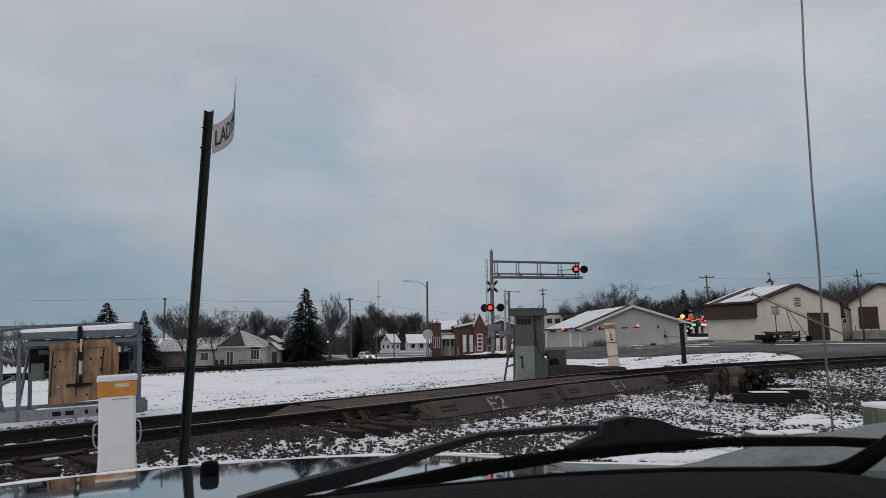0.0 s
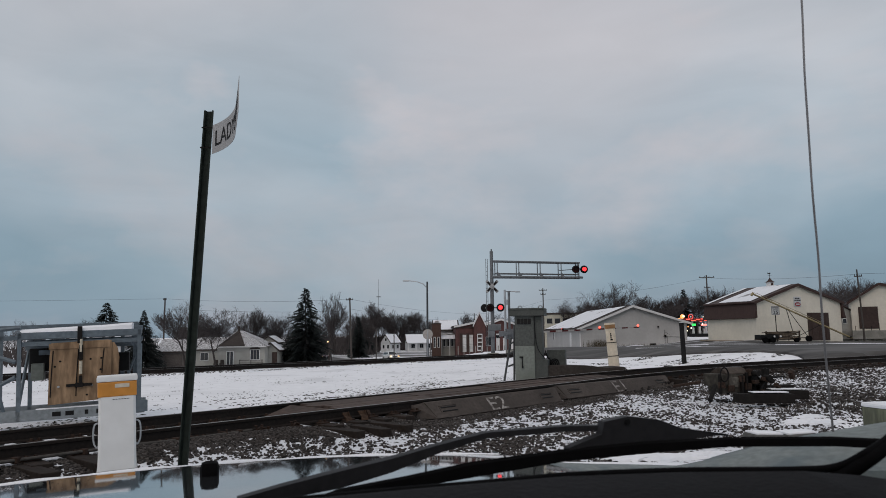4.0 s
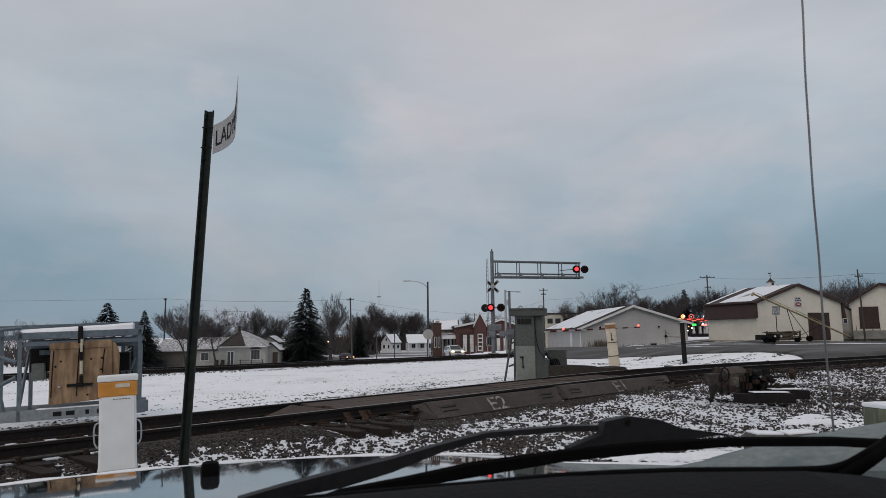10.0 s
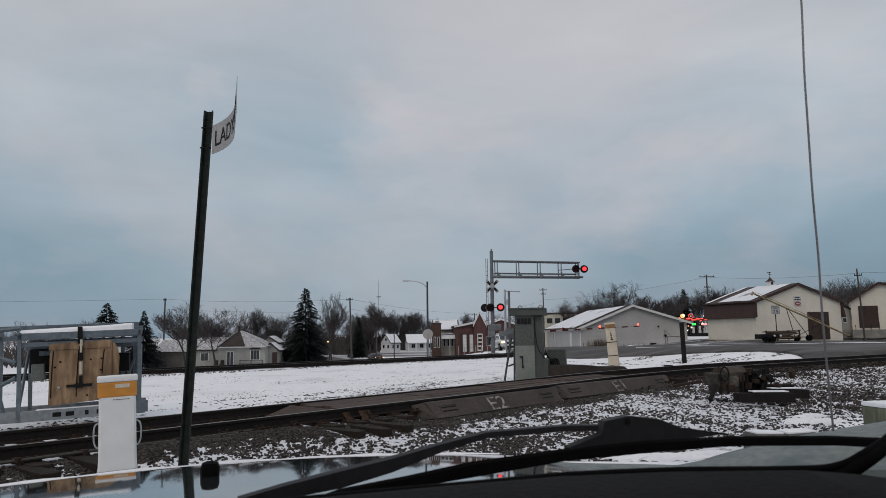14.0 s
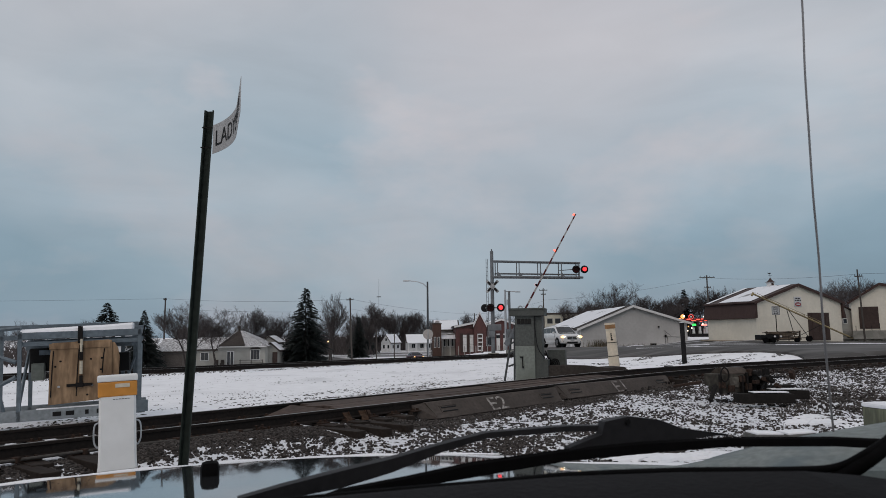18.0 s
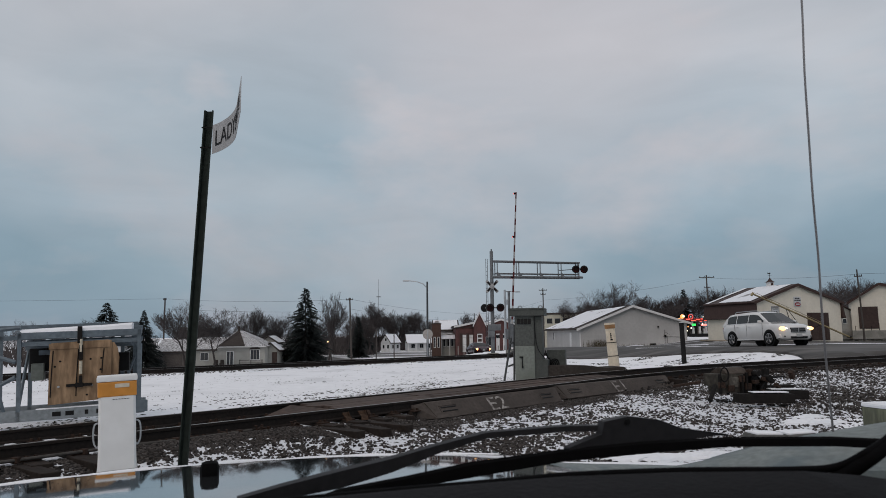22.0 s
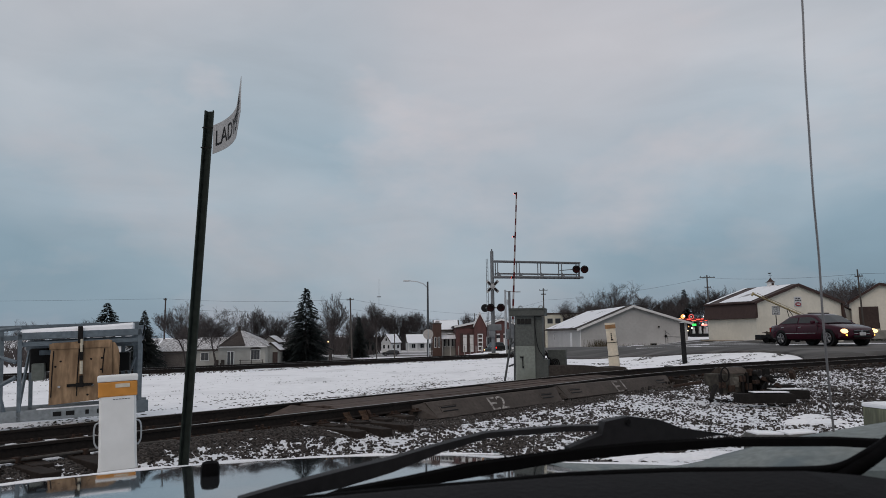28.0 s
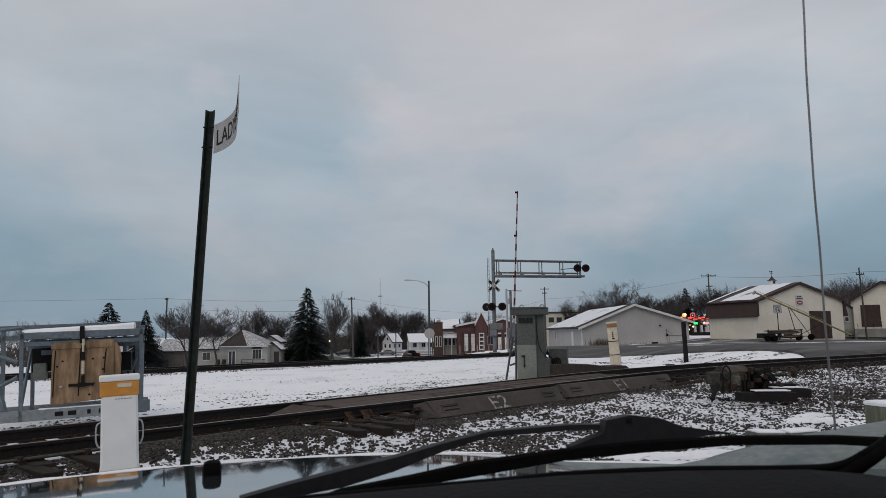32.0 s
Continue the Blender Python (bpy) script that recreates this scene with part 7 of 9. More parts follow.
    for x, w, h in ((1.75, 0.40, 1.7), (2.95, 0.42, 1.9), (3.75, 0.34, 1.5), (4.15, 0.5, 1.8)):
        b = bm_new()
        loft(b, [[(x - w / 2 * k, 0.9, z), (x + w / 2 * k, 0.9, z), (x + w / 2 * k, 1.4, z), (x - w / 2 * k, 1.4, z)] for k, z in ((1.0, 0.0), (1.0, h * 0.55), (0.7, h * 0.62), (0.85, h * 0.95), (0.6, h))])
        part("pump", b, M_WHITEWALL, top, "pale fuel pump")
    for x, w, h in ((2.35, 0.5, 2.3), (3.4, 0.3, 2.2), (0.9, 0.5, 1.6)):
        b = bm_new()
        box(b, (w, 0.4, h), (x, 1.6, h / 2), bevel=0.03)
        part("kiosk_panel", b, M_BLACK, top)


gas_station()

# ---- poles and wires ----


def utility_pole(x, y, z, h, arms, label, lean=0.0, r=0.14):
    top = thing("utility_pole", pose(x, y, z, 0, lean, 0), label, "utility pole", "utility poles")
    b = bm_new()
    rod(b, (0, 0, -0.5), (0, 0, h), r, r * 0.7, n=10)
    part("pole", b, M_POLE, top)
    for k, (dz, w) in enumerate(arms):
        b = bm_new()
        box(b, (w, 0.10, 0.12), (0, -0.12, h - dz), bevel=0.01)
        part("cross_arm", b, M_POLE, top)
        for sx in (-0.45, -0.15, 0.15, 0.45):
            b = bm_new()
            rod(b, (sx * w, -0.12, h - dz + 0.06), (sx * w, -0.12, h - dz + 0.22), 0.035, n=6)
            part("insulator", b, M_IRON, top)
    return top


utility_pole(-42.0, 105, -3.0, 10.0, ((0.25, 0.5),), "weathered wooden utility pole behind the houses")
utility_pole(-13.15, 100, -2.7, 9.2, ((0.3, 1.0),), "wooden utility pole with a cross arm", -2.0)
utility_pole(41.7, 110, 0.0, 10.0, ((0.35, 2.4), (2.0, 1.0)), "wooden utility pole with two cross arms")
utility_pole(47.95, 80.0, 0.2, 7.9, ((0.8, 0.9),), "wooden utility pole before the second barn", -1.8, 0.11)
utility_pole(19.3, 135, -1.5, 11.3, ((0.4, 1.6), (1.2, 1.0)), "far wooden utility pole with a cross arm")
utility_pole(7.0, 160, -3.2, 9.0, ((0.4, 3.0),), "far low utility pole behind the station")
utility_pole(-3.2, 170, -3.4, 7.4, ((0.4, 3.2),), "far low utility pole with a wide arm")
utility_pole(-8.5, 88, -2.6, 4.4, (), "short dark post by the road", 0, 0.08)
utility_pole(-6.4, 90, -2.6, 4.0, (), "short dark post by the road", 0, 0.08)


def wire(a, b, sag, r=0.012):
    bm = bm_new()
    a, b = Vector(a), Vector(b)
    pts = [a.lerp(b, k) - Vector((0, 0, sag * 4 * k * (1 - k))) for k in steps(0, 1, 12)]
    for p, q in zip(pts, pts[1:]):
        rod(bm, p, q, r, n=4)
    solid("overhead_wire", bm, M_BLACK, Matrix(), "thin black overhead wire", "wire", "overhead wires")


for a, b, s in (((-140, 108, 8.2), (-42, 105, 6.9), 0.5), ((-42, 105, 6.9), (-13.47, 100, 6.3), 0.4), ((-13.47, 100, 6.3), (7, 160, 5.7), 0.5), ((-13.4, 100, 4.9), (2, 122, 3.4), 0.3),
                ((7, 160, 5.6), (19.45, 135, 7.4), 0.5), ((19.45, 135, 7.5), (41.7, 110, 9.6), 0.6), ((41.7, 110, 9.6), (48.2, 80, 7.6), 0.4), ((48.2, 80, 7.6), (75, 80, 9), 0.3), ((-42, 105, 5.4), (-13.4, 100, 4.6), 0.3)):
    wire(a, b, s)


def radio_mast():
    top = thing("radio_mast", pose(-28, 300, -5), "thin radio mast far behind the trees", "radio mast")
    b = bm_new()
    rod(b, (0, 0, 0), (0, 0, 30), 0.12, 0.05, n=6)
    part("mast", b, M_GALV, top)
    b = bm_new()
    box(b, (1.7, 0.8, 0.35), (0, 0, 22.3))
    part("antenna_ring", b, M_GALV, top)


radio_mast()

# ---- trees ----


def tube(verts, faces, a, b, ra, rb, sides=3):
    d = (b - a)
    q = d.to_track_quat("Z", "Y")
    k = len(verts)
    for c, r in ((a, ra), (b, rb)):
        for i in range(sides):
            t = 2 * math.pi * i / sides
            verts.append(c + q @ Vector((r * math.cos(t), r * math.sin(t), 0)))
    for i in range(sides):
        j = (i + 1) % sides
        faces.append((k + i, k + j, k + sides + j, k + sides + i))


def bare_tree(height, seed, spread=0.55, levels=5, upright=0.75, stem=0.48, finest=0.011):
    """Trunk with limbs, and a crown of forking twigs: two meshes."""
    rng = random.Random(seed)
    tv, tf, cv, cf = [], [], [], []

    def grow(p, d, length, r, level):
        steps_n = 3 if level < 3 else 2
        for i in range(steps_n):
            d2 = (d + Vector((rng.gauss(0, 0.13), rng.gauss(0, 0.13), rng.gauss(0.03, 0.08)))).normalized()
            q = p + d2 * length / steps_n
            r2 = max(finest * 0.8, r * 0.82)
            v, f = (tv, tf) if level < 2 else (cv, cf)
            tube(v, f, p, q, r, r2, 6 if level == 0 else (4 if level < 3 else 3))
            p, d, r = q, d2, r2
            if level < levels and (level > 0 or i > 0):
                for _ in range(2 if level < 4 else 2):
                    side = Vector((rng.gauss(0, 1), rng.gauss(0, 1), 0)).normalized()
                    nd2 = (d * (0.55 + 0.2 * rng.random()) + side * spread * rng.uniform(0.7, 1.3) + Vector((0, 0, upright * rng.random()))).normalized()
                    grow(p, nd2, length * rng.uniform(0.52, 0.72), max(finest, r * rng.uniform(0.46, 0.62)), level + 1)

    grow(Vector((0, 0, -0.3)), Vector((0, 0, 1)), height * stem, height * 0.019, 0)
    zmax = max(v.z for v in cv)
    k = height / zmax
    for v in tv + cv:
        v *= k
    return tv, tf, cv, cf


def far_meshes(seed, height, spread, levels=5, upright=0.75, stem=0.48, finest=0.014):
    tv, tf, cv, cf = bare_tree(height, seed, spread, levels, upright, stem, finest)
    return from_arrays("trunk", tv, tf, M_BARK), from_arrays("crown", cv, cf, M_TWIG)


TREE_KINDS = [far_meshes(s, 10.0, sp) for s, sp in ((1, 0.5), (2, 0.6), (3, 0.36), (4, 0.75))]


def plant(x, y, z, h, kind, turn, label):
    top = thing("bare_tree", pose(x, y, z, 0, 0, turn), label, "tree", "bare trees")
    tr, cr = TREE_KINDS[kind]
    for nm, me in (("trunk", tr), ("crown", cr)):
        o = new(nm, me)
        o.parent = top
        o.scale = (h / 10 * (1.25 if kind >= 3 else 1), h / 10 * (1.25 if kind >= 3 else 1), h / 10)
    return top


TREES = [(-32.2, 90, 9.0, 3, 20), (-29.9, 92, 8.3, 3, 140), (-33.6, 92, 8.0, 1, 250), (-29.0, 108, 9.6, 0, 60), (-33.0, 118, 9.5, 2, 200), (-26.5, 112, 9.0, 1, 310), (-19.6, 120, 12.6, 2, 15), (-26.0, 190, 12.0, 1, 95),
         (-26.2, 256, 18.6, 0, 45), (-16.5, 262, 13.0, 1, 210), (-12.0, 265, 13.5, 3, 330), (-7.0, 270, 12.5, 1, 80), (-52, 145, 7.5, 3, 10), (-70, 140, 8.0, 1, 70), (-78, 135, 8.5, 0, 190), (-53, 150, 8.0, 3, 250),
         (5.5, 165, 11.0, 0, 33), (8.0, 170, 10.0, 1, 120), (31.5, 160, 9.0, 1, 5), (36.9, 150, 12.2, 3, 77), (48.5, 150, 9.0, 1, 160), (43.0, 158, 8.6, 1, 222), (28.5, 165, 8.0, 3, 300), (47.0, 165, 8.6, 2, 12),
         (54.0, 150, 9.8, 1, 48), (57.0, 145, 10.6, 0, 101), (52.0, 160, 8.8, 3, 260), (70.0, 125, 9.8, 3, 140), (74.0, 128, 10.6, 1, 8), (79.0, 124, 10.0, 0, 200), (85, 130, 10, 3, 30), (62.0, 150, 9.5, 0, 290), (33.0, 140, 7.8, 3, 40), (29.2, 142, 9.0, 1, 100), (26.4, 150, 9.6, 0, 10), (39.2, 138, 9.0, 0, 260), (45.0, 142, 7.2, 1, 20),
         (-45.0, 120, 7.5, 1, 55), (-24.0, 130, 9.5, 3, 15), (-29.5, 262, 14.0, 2, 170), (-19.0, 268, 13.0, 1, 280), (-21.5, 135, 10.0, 0, 90), (55.5, 152, 10.8, 3, 70), (80.0, 140, 11.8, 3, 10), (77.0, 142, 10.6, 1, 60), (84.0, 141, 11.0, 0, 130)]
rng = random.Random(77)
TREES += [(rng.uniform(22, 46), rng.uniform(165, 200), rng.uniform(5.5, 8.5), i % 4, rng.uniform(0, 360)) for i in range(12)]
TREES += [(rng.uniform(48, 95), rng.uniform(150, 190), rng.uniform(7.0, 10.0), i % 4, rng.uniform(0, 360)) for i in range(14)]
TREES += [(rng.uniform(-75, -20), rng.uniform(125, 180), rng.uniform(6.5, 9.5), i % 4, rng.uniform(0, 360)) for i in range(14)]
TREES += [(-0.12 * y + rng.uniform(-4, 3), y, rng.uniform(7.0, 10.5), i % 3, 40 * i) for i, y in enumerate((203, 207, 211, 216, 222, 230))]
rng = random.Random(5)
TREES += [(-y * u, y, rng.uniform(11.5, 16.0), k % 4, 70 * k) for k, (u, y) in enumerate(((0.118, 245), (0.108, 262), (0.096, 270), (0.088, 256), (0.079, 268), (0.070, 272), (0.060, 276), (0.050, 280), (0.040, 276), (0.030, 284)))]
for x, y, h, k, turn in TREES:
    if -0.475 < x / y < -0.395:        # open sky round the slim spruce
        continue
    plant(x, y, ground_z(x, y), h, k, turn, "tall bare tree with grey-brown branches" if h > 10 else "bare spreading tree with fine twigs")


def spruce_mesh(height, radius, seed):
    """A crown of drooping boughs, each a spine with many narrow sprays."""
    rng = random.Random(seed)
    v, f = [], []
    tiers = int(height * 4.6)
    for i in range(tiers):
        k = i / tiers
        z = height * (0.05 + 0.94 * k)
        r = radius * (1 - k) ** 0.88 * rng.uniform(0.72, 1.1) + 0.14
        for j in range(int(7 + 9 * (1 - k))):
            a = rng.uniform(0, 2 * math.pi)
            l = r * rng.uniform(0.6, 1.15)
            out = Vector((math.cos(a), math.sin(a), 0))
            across = Vector((-math.sin(a), math.cos(a), 0))
            fall = rng.uniform(0.10, 0.32) * l
            root = Vector((0, 0, z + rng.uniform(-0.12, 0.12)))
            sprays = max(4, int(l * 7))
            for q in range(sprays):
                u = 0.25 + 0.75 * (q + rng.random()) / sprays
                p = root + out * l * u + Vector((0, 0, -fall * u * u + 0.10 * l * u * (1 - u)))
                w = (0.15 + 0.28 * l * (1.1 - u)) * rng.uniform(0.6, 1.2)
                for sgn in (-1, 1):
                    tip = p + across * sgn * w + out * w * rng.uniform(0.3, 0.9) + Vector((0, 0, -w * rng.uniform(0.15, 0.7)))
                    n = len(v)
                    v += [p - out * 0.10, p + out * 0.12, tip]
                    f.append((n, n + 1, n + 2))
                n = len(v)
                v += [p - across * 0.05, p + across * 0.05, p + out * 0.10 + Vector((0, 0, -0.16 - 0.16 * rng.random()))]
                f.append((n, n + 1, n + 2))
    return from_arrays("crown", v, f, M_NEEDLE)


SPRUCES = [spruce_mesh(10, 3.9, 11), spruce_mesh(10, 4.8, 12)]


def spruce(x, y, z, h, kind, turn, label, wide=1.0):
    top = thing("spruce", pose(x, y, z, 0, 0, turn), label, "spruce", "spruces")
    b = bm_new()
    rod(b, (0, 0, -0.4), (0, 0, h * 0.9), h * 0.018, h * 0.004, n=8)
    part("trunk", b, M_BARK, top)
    o = new("crown", SPRUCES[kind])
    o.parent = top
    o.scale = (h / 10 * wide, h / 10 * wide, h / 10)


for x, y, h, k, turn, wide in ((-20.8, 105, 11.9, 0, 0, 1.0), (-60.4, 125, 11.7, 1, 50, 1.15), (-41.2, 96, 8.1, 1, 120, 0.80), (-24.5, 215, 11.5, 0, 200, 1.0), (-21.3, 175, 10.5, 0, 33, 0.8), (53.4, 155, 10.6, 0, 80, 1.0), (48.5, 160, 7.0, 0, 140, 1.0),
                               (33.0, 170, 8.0, 1, 10, 1.0), (-19.7, 106, 3.6, 1, 15, 0.8), (-23.6, 108, 4.2, 1, 60, 0.9), (-29.5, 238, 12.5, 0, 75, 1.0)):
    spruce(x, y, ground_z(x, y), h, k, turn, "dense dark blue-green spruce", wide)


def far_woods():
    """The bare wood along the horizon, one tangle."""
    rng = random.Random(9)
    bits = [bare_tree(9.5, 40 + i, 0.7, 4) for i in range(4)]
    v, f = [], []
    for i in range(210):
        a = radians(rng.uniform(-40, 42))
        d = rng.uniform(190, 320) if not -7.5 < math.degrees(a) < 0 else rng.uniform(268, 330)
        x, y = d * math.sin(a), d * math.cos(a)
        tv, tf, cv, cf = bits[i % 4]
        s, c, q = rng.uniform(0.75, 1.15) * (1.25 if x > 20 else 1.0), math.cos(i), math.sin(i)
        z = ground_z(x, y)
        for pv, pf in ((tv, tf), (cv, cf)):
            n = len(v)
            v += [(x + (p.x * c - p.y * q) * s * 1.2, y + (p.x * q + p.y * c) * s * 1.2, z + p.z * s) for p in pv]
            f += [tuple(k + n for k in g) for g in pf]
    tagged(new("far_woods", from_arrays("far_woods", v, f, M_TWIG)), "bare grey-brown woods along the horizon", "woods", kind="stuff")


far_woods()


def brush():
    """Low dark undergrowth beneath the far trees."""
    rng = random.Random(21)
    v, f = [], []
    for i in range(5200):
        a = radians(rng.uniform(-38, 40))
        d = rng.uniform(150, 230)
        x, y = d * math.sin(a), d * math.cos(a)
        if -0.098 < x / y < -0.005 or rng.random() < 0.4:
            x, y = x * 1.9, y * 1.9
        elif -0.19 < x / y < -0.09 and y < 204:
            x, y = x * 208 / y, 208 + rng.uniform(0, 25)
        z = ground_z(x, y)
        h = rng.uniform(1.2, 4.6)
        p = Vector((x, y, z))
        for _ in range(3):
            q = p + Vector((rng.gauss(0, 0.9), rng.gauss(0, 0.9), h * rng.uniform(0.6, 1)))
            w = rng.uniform(0.06, 0.16)
            n = len(v)
            v += [p + Vector((-w, 0, 0)), p + Vector((w, 0, 0)), q + Vector((w * 0.4, 0, 0)), q - Vector((w * 0.4, 0, 0))]
            f.append((n, n + 1, n + 2, n + 3))
    # denser thicket behind the white houses
    for i in range(5200):
        u, y = rng.uniform(-0.215, -0.008), rng.uniform(264, 292)
        p = Vector((u * y, y, ground_z(u * y, y)))
        h = rng.uniform(2.0, 7.0)
        for _ in range(3):
            q = p + Vector((rng.gauss(0, 0.9), rng.gauss(0, 0.9), h * rng.uniform(0.6, 1)))
            w = rng.uniform(0.05, 0.13)
            n = len(v)
            v += [p + Vector((-w, 0, 0)), p + Vector((w, 0, 0)), q + Vector((w * 0.4, 0, 0)), q - Vector((w * 0.4, 0, 0))]
            f.append((n, n + 1, n + 2, n + 3))
    tagged(new("undergrowth", from_arrays("undergrowth", v, f, M_TWIG)), "dark bare undergrowth at the woods' foot", "undergrowth", kind="stuff")


brush()

# ---- the parked truck that the camera sits in ----
TR, TF = Vector((0.95, 0.31, 0)), Vector((-0.31, 0.95, 0))     # the truck's right and forward


def tk(r, f, z):
    return TR * r + TF * f + Vector((0, 0, z))


def own_truck():
    top = thing("parked_truck", Matrix(), "parked silver truck with a glossy wet bonnet, seen from its seat", "truck")
    paint = mat("wet_silver_paint", (0.27, 0.30, 0.32), 0.045, 0.92, 0.06, 30, 0.0, (0.21, 0.235, 0.25), 0.5, 2.2, coat=0.45)
    dull = mat("dirty_fender_paint", (0.17, 0.19, 0.18), 0.5, 0.1, 0.25, 30, 0.03, (0.07, 0.10, 0.11), 0.8, 4.0, stretch=(2.5, 0.9, 1), edge=(0.45, 0.65))

    def hood_z(r, f):
        crown = -0.04 * (r - 0.15) ** 2
        nose = -1.2 * max(0.0, f - 2.69) ** 1.5
        back = 2.72 - f
        return 0.768 + 0.088 * back - 0.018 * back * back + crown + nose
    b = bm_new()
    rows = [[tk(r, f, hood_z(r, f)) for r in steps(-0.95, 1.12, 24)] for f in steps(1.02, 2.76, 30)]
    rows.append([tk(r, 2.80, 0.60) for r in steps(-0.95, 1.12, 24)])
    loft(b, rows, closed=False)
    part("bonnet", b, paint, top, "glossy wet silver bonnet", smooth=True)
    b = bm_new()
    rows = []
    rim = []
    for f in steps(0.75, 2.76, 40):
        z = float(np.interp(f, (0.75, 1.0, 1.267, 1.56, 1.77, 2.02, 2.45, 2.72, 2.76), (1.11, 1.06, 1.0, 0.924, 0.857, 0.775, 0.725, 0.70, 0.66)))
        out = 0.43 - 0.42 * ease(1.95, 2.78, f)
        low = min(hood_z(1.11, min(f, 2.66)), z - 0.10) if f < 1.9 else hood_z(1.11, min(f, 2.66))
        flat = ease(1.7, 2.1, f)
        rows.append([tk(1.11, f, low)] + [tk(1.11 + out * k, f, z - dz * (1 - flat) - (z - low) * flat * (1 - k)) for k, dz in ((0.07, 0.095), (0.21, 0.068), (0.44, 0.032), (0.67, 0.008), (0.86, -0.003), (1.0, 0.0))] + [tk(1.11 + out + e, f, z - dz) for e, dz in ((0.035, 0.03), (0.06, 0.10), (0.07, 0.35))])
        if f > 2.0:
            rim.append([tk(1.11 + out * 0.9 - 0.02, f, z - 0.004), tk(1.11 + out * 0.97, f, z + 0.008), tk(1.11 + out + 0.035, f, z - 0.02)])
    loft(b, rows, closed=False)
    part("fender", b, dull, top, "dirty wet silver-green wing", smooth=True)
    b = bm_new()
    loft(b, rim, closed=False)
    part("snow_rim", b, M_SNOW, top, "thin rim of snow on the wing's edge", smooth=True)
    # snow along the front edge of the bonnet
    b = bm_new()
    rows = []
    for r in steps(-0.95, 1.12, 40):
        z = hood_z(r, 2.70)
        t = 0.010 + 0.006 * noise.noise((r * 6, 0, 0))
        rows.append([tk(r, 2.68, z - 0.006), tk(r, 2.70, z + t - 0.006), tk(r, 2.745, z + t - 0.016), tk(r, 2.79, z - 0.06)])
    loft(b, rows, closed=False)
    part("snow_rim", b, M_SNOW, top, "thin rim of snow on the bonnet's edge", smooth=True)
    # dark rubber bump stop on the bonnet
    b = bm_new()
    box(b, (0.055, 0.05, 0.068), bevel=0.02)
    part("washer_nozzle", b, M_RUBBER, top, "dark rubber washer nozzle", smooth=True, at=Matrix.Translation(tk(-0.005, 2.28, 0.812)) @ pose(0, 0, 0, 0, 0, 18))
    # cowl between bonnet and windscreen
    b = bm_new()
    rows = [[tk(r, 1.04, hood_z(r, 1.04) - 0.02), tk(r, 0.98, 0.93), tk(r, 0.86, 0.945), tk(r, 0.84, 0.93)] for r in steps(-0.95, 1.3, 10)]
    loft(b, rows, closed=False)
    part("cowl", b, M_RUBBER, top)
    # dashboard, curving away at the passenger side
    b = bm_new()
    dash = mat("black_dashboard_plastic", (0.010, 0.0095, 0.0105), 0.8, 0, 0.2, 120, 0.15, (0.007, 0.0066, 0.0072), 0.5, 3, spec=0.10)
    line = [(-0.6, 0.76, 1.032), (-0.2, 0.78, 1.043), (0.03, 0.78, 1.049), (0.26, 0.78, 1.051), (0.41, 0.78, 1.051), (0.567, 0.77, 1.047), (0.66, 0.69, 1.056), (0.74, 0.68, 1.047), (0.80, 0.68, 1.036), (0.95, 0.60, 1.0), (1.1, 0.4, 0.97)]
    rows = []
    for r, f, z in line:
        rows.append([tk(r, f + 0.03, z - 0.05), tk(r, f + 0.012, z - 0.006), tk(r, f - 0.02, z), tk(r * 0.97, f - 0.14, z - 0.012), tk(r * 0.93, f - 0.30, z - 0.05), tk(r * 0.9, f - 0.36, z - 0.25)])
    loft(b, rows, closed=False)
    part("dashboard", b, dash, top, "black dashboard top", smooth=True)
    # black edge of the windscreen
    b = bm_new()
    pts = [tk(*p) for p in ((-0.6, 0.80, 1.02), (0.0, 0.82, 1.034), (0.35, 0.82, 1.038), (0.43, 0.82, 1.039), (0.58, 0.80, 1.038), (0.71, 0.74, 1.041), (0.763, 0.72, 1.045), (0.79, 0.70, 1.063), (0.84, 0.70, 1.084), (0.904, 0.70, 1.117), (0.96, 0.62, 1.2))]
    pipe(b, pts, 0.0050, 12, 8)
    part("windscreen_edge", b, M_RUBBER, top, smooth=True)
    b = bm_new()
    pipe(b, [p - Vector((0, 0, d)) for p, d in zip(pts[4:], (0.045, 0.026, 0.014, 0.009, 0.006, 0.006, 0.006))], 0.0098, 12, 8)
    part("windscreen_corner", b, M_RUBBER, top, smooth=True)
    # the rest of the truck, round and below the seat
    L, R = -1.0, 1.60
    for sr, nm in ((L, -1), (R, 1)):
        b = bm_new()
        loft(b, [[tk(sr, f, 0.05), tk(sr, f, 0.92), tk(sr - nm * 0.05, f, 0.95), tk(sr - nm * 0.05, f, 0.05)] for f in steps(-1.5, 0.72, 6)])
        part("door_panel", b, dull, top, "dirty silver-green door")
        b = bm_new()
        loft(b, [[tk(sr, f, 0.12), tk(sr, f, 0.58), tk(sr - nm * 0.04, f, 0.60), tk(sr - nm * 0.04, f, 0.12)] for f in steps(0.74, 2.72, 8)])
        part("wing_side", b, dull, top)
        b = bm_new()
        loft(b, [[tk(sr - nm * 0.10, -0.55, 0.95), tk(sr, -0.55, 0.95), tk(sr, -0.70, 0.95), tk(sr - nm * 0.10, -0.70, 0.95)], [tk(sr - nm * 0.22, -0.55, 1.78), tk(sr - nm * 0.14, -0.55, 1.78), tk(sr - nm * 0.14, -0.70, 1.78), tk(sr - nm * 0.22, -0.70, 1.78)]])
        part("door_pillar", b, dash, top)
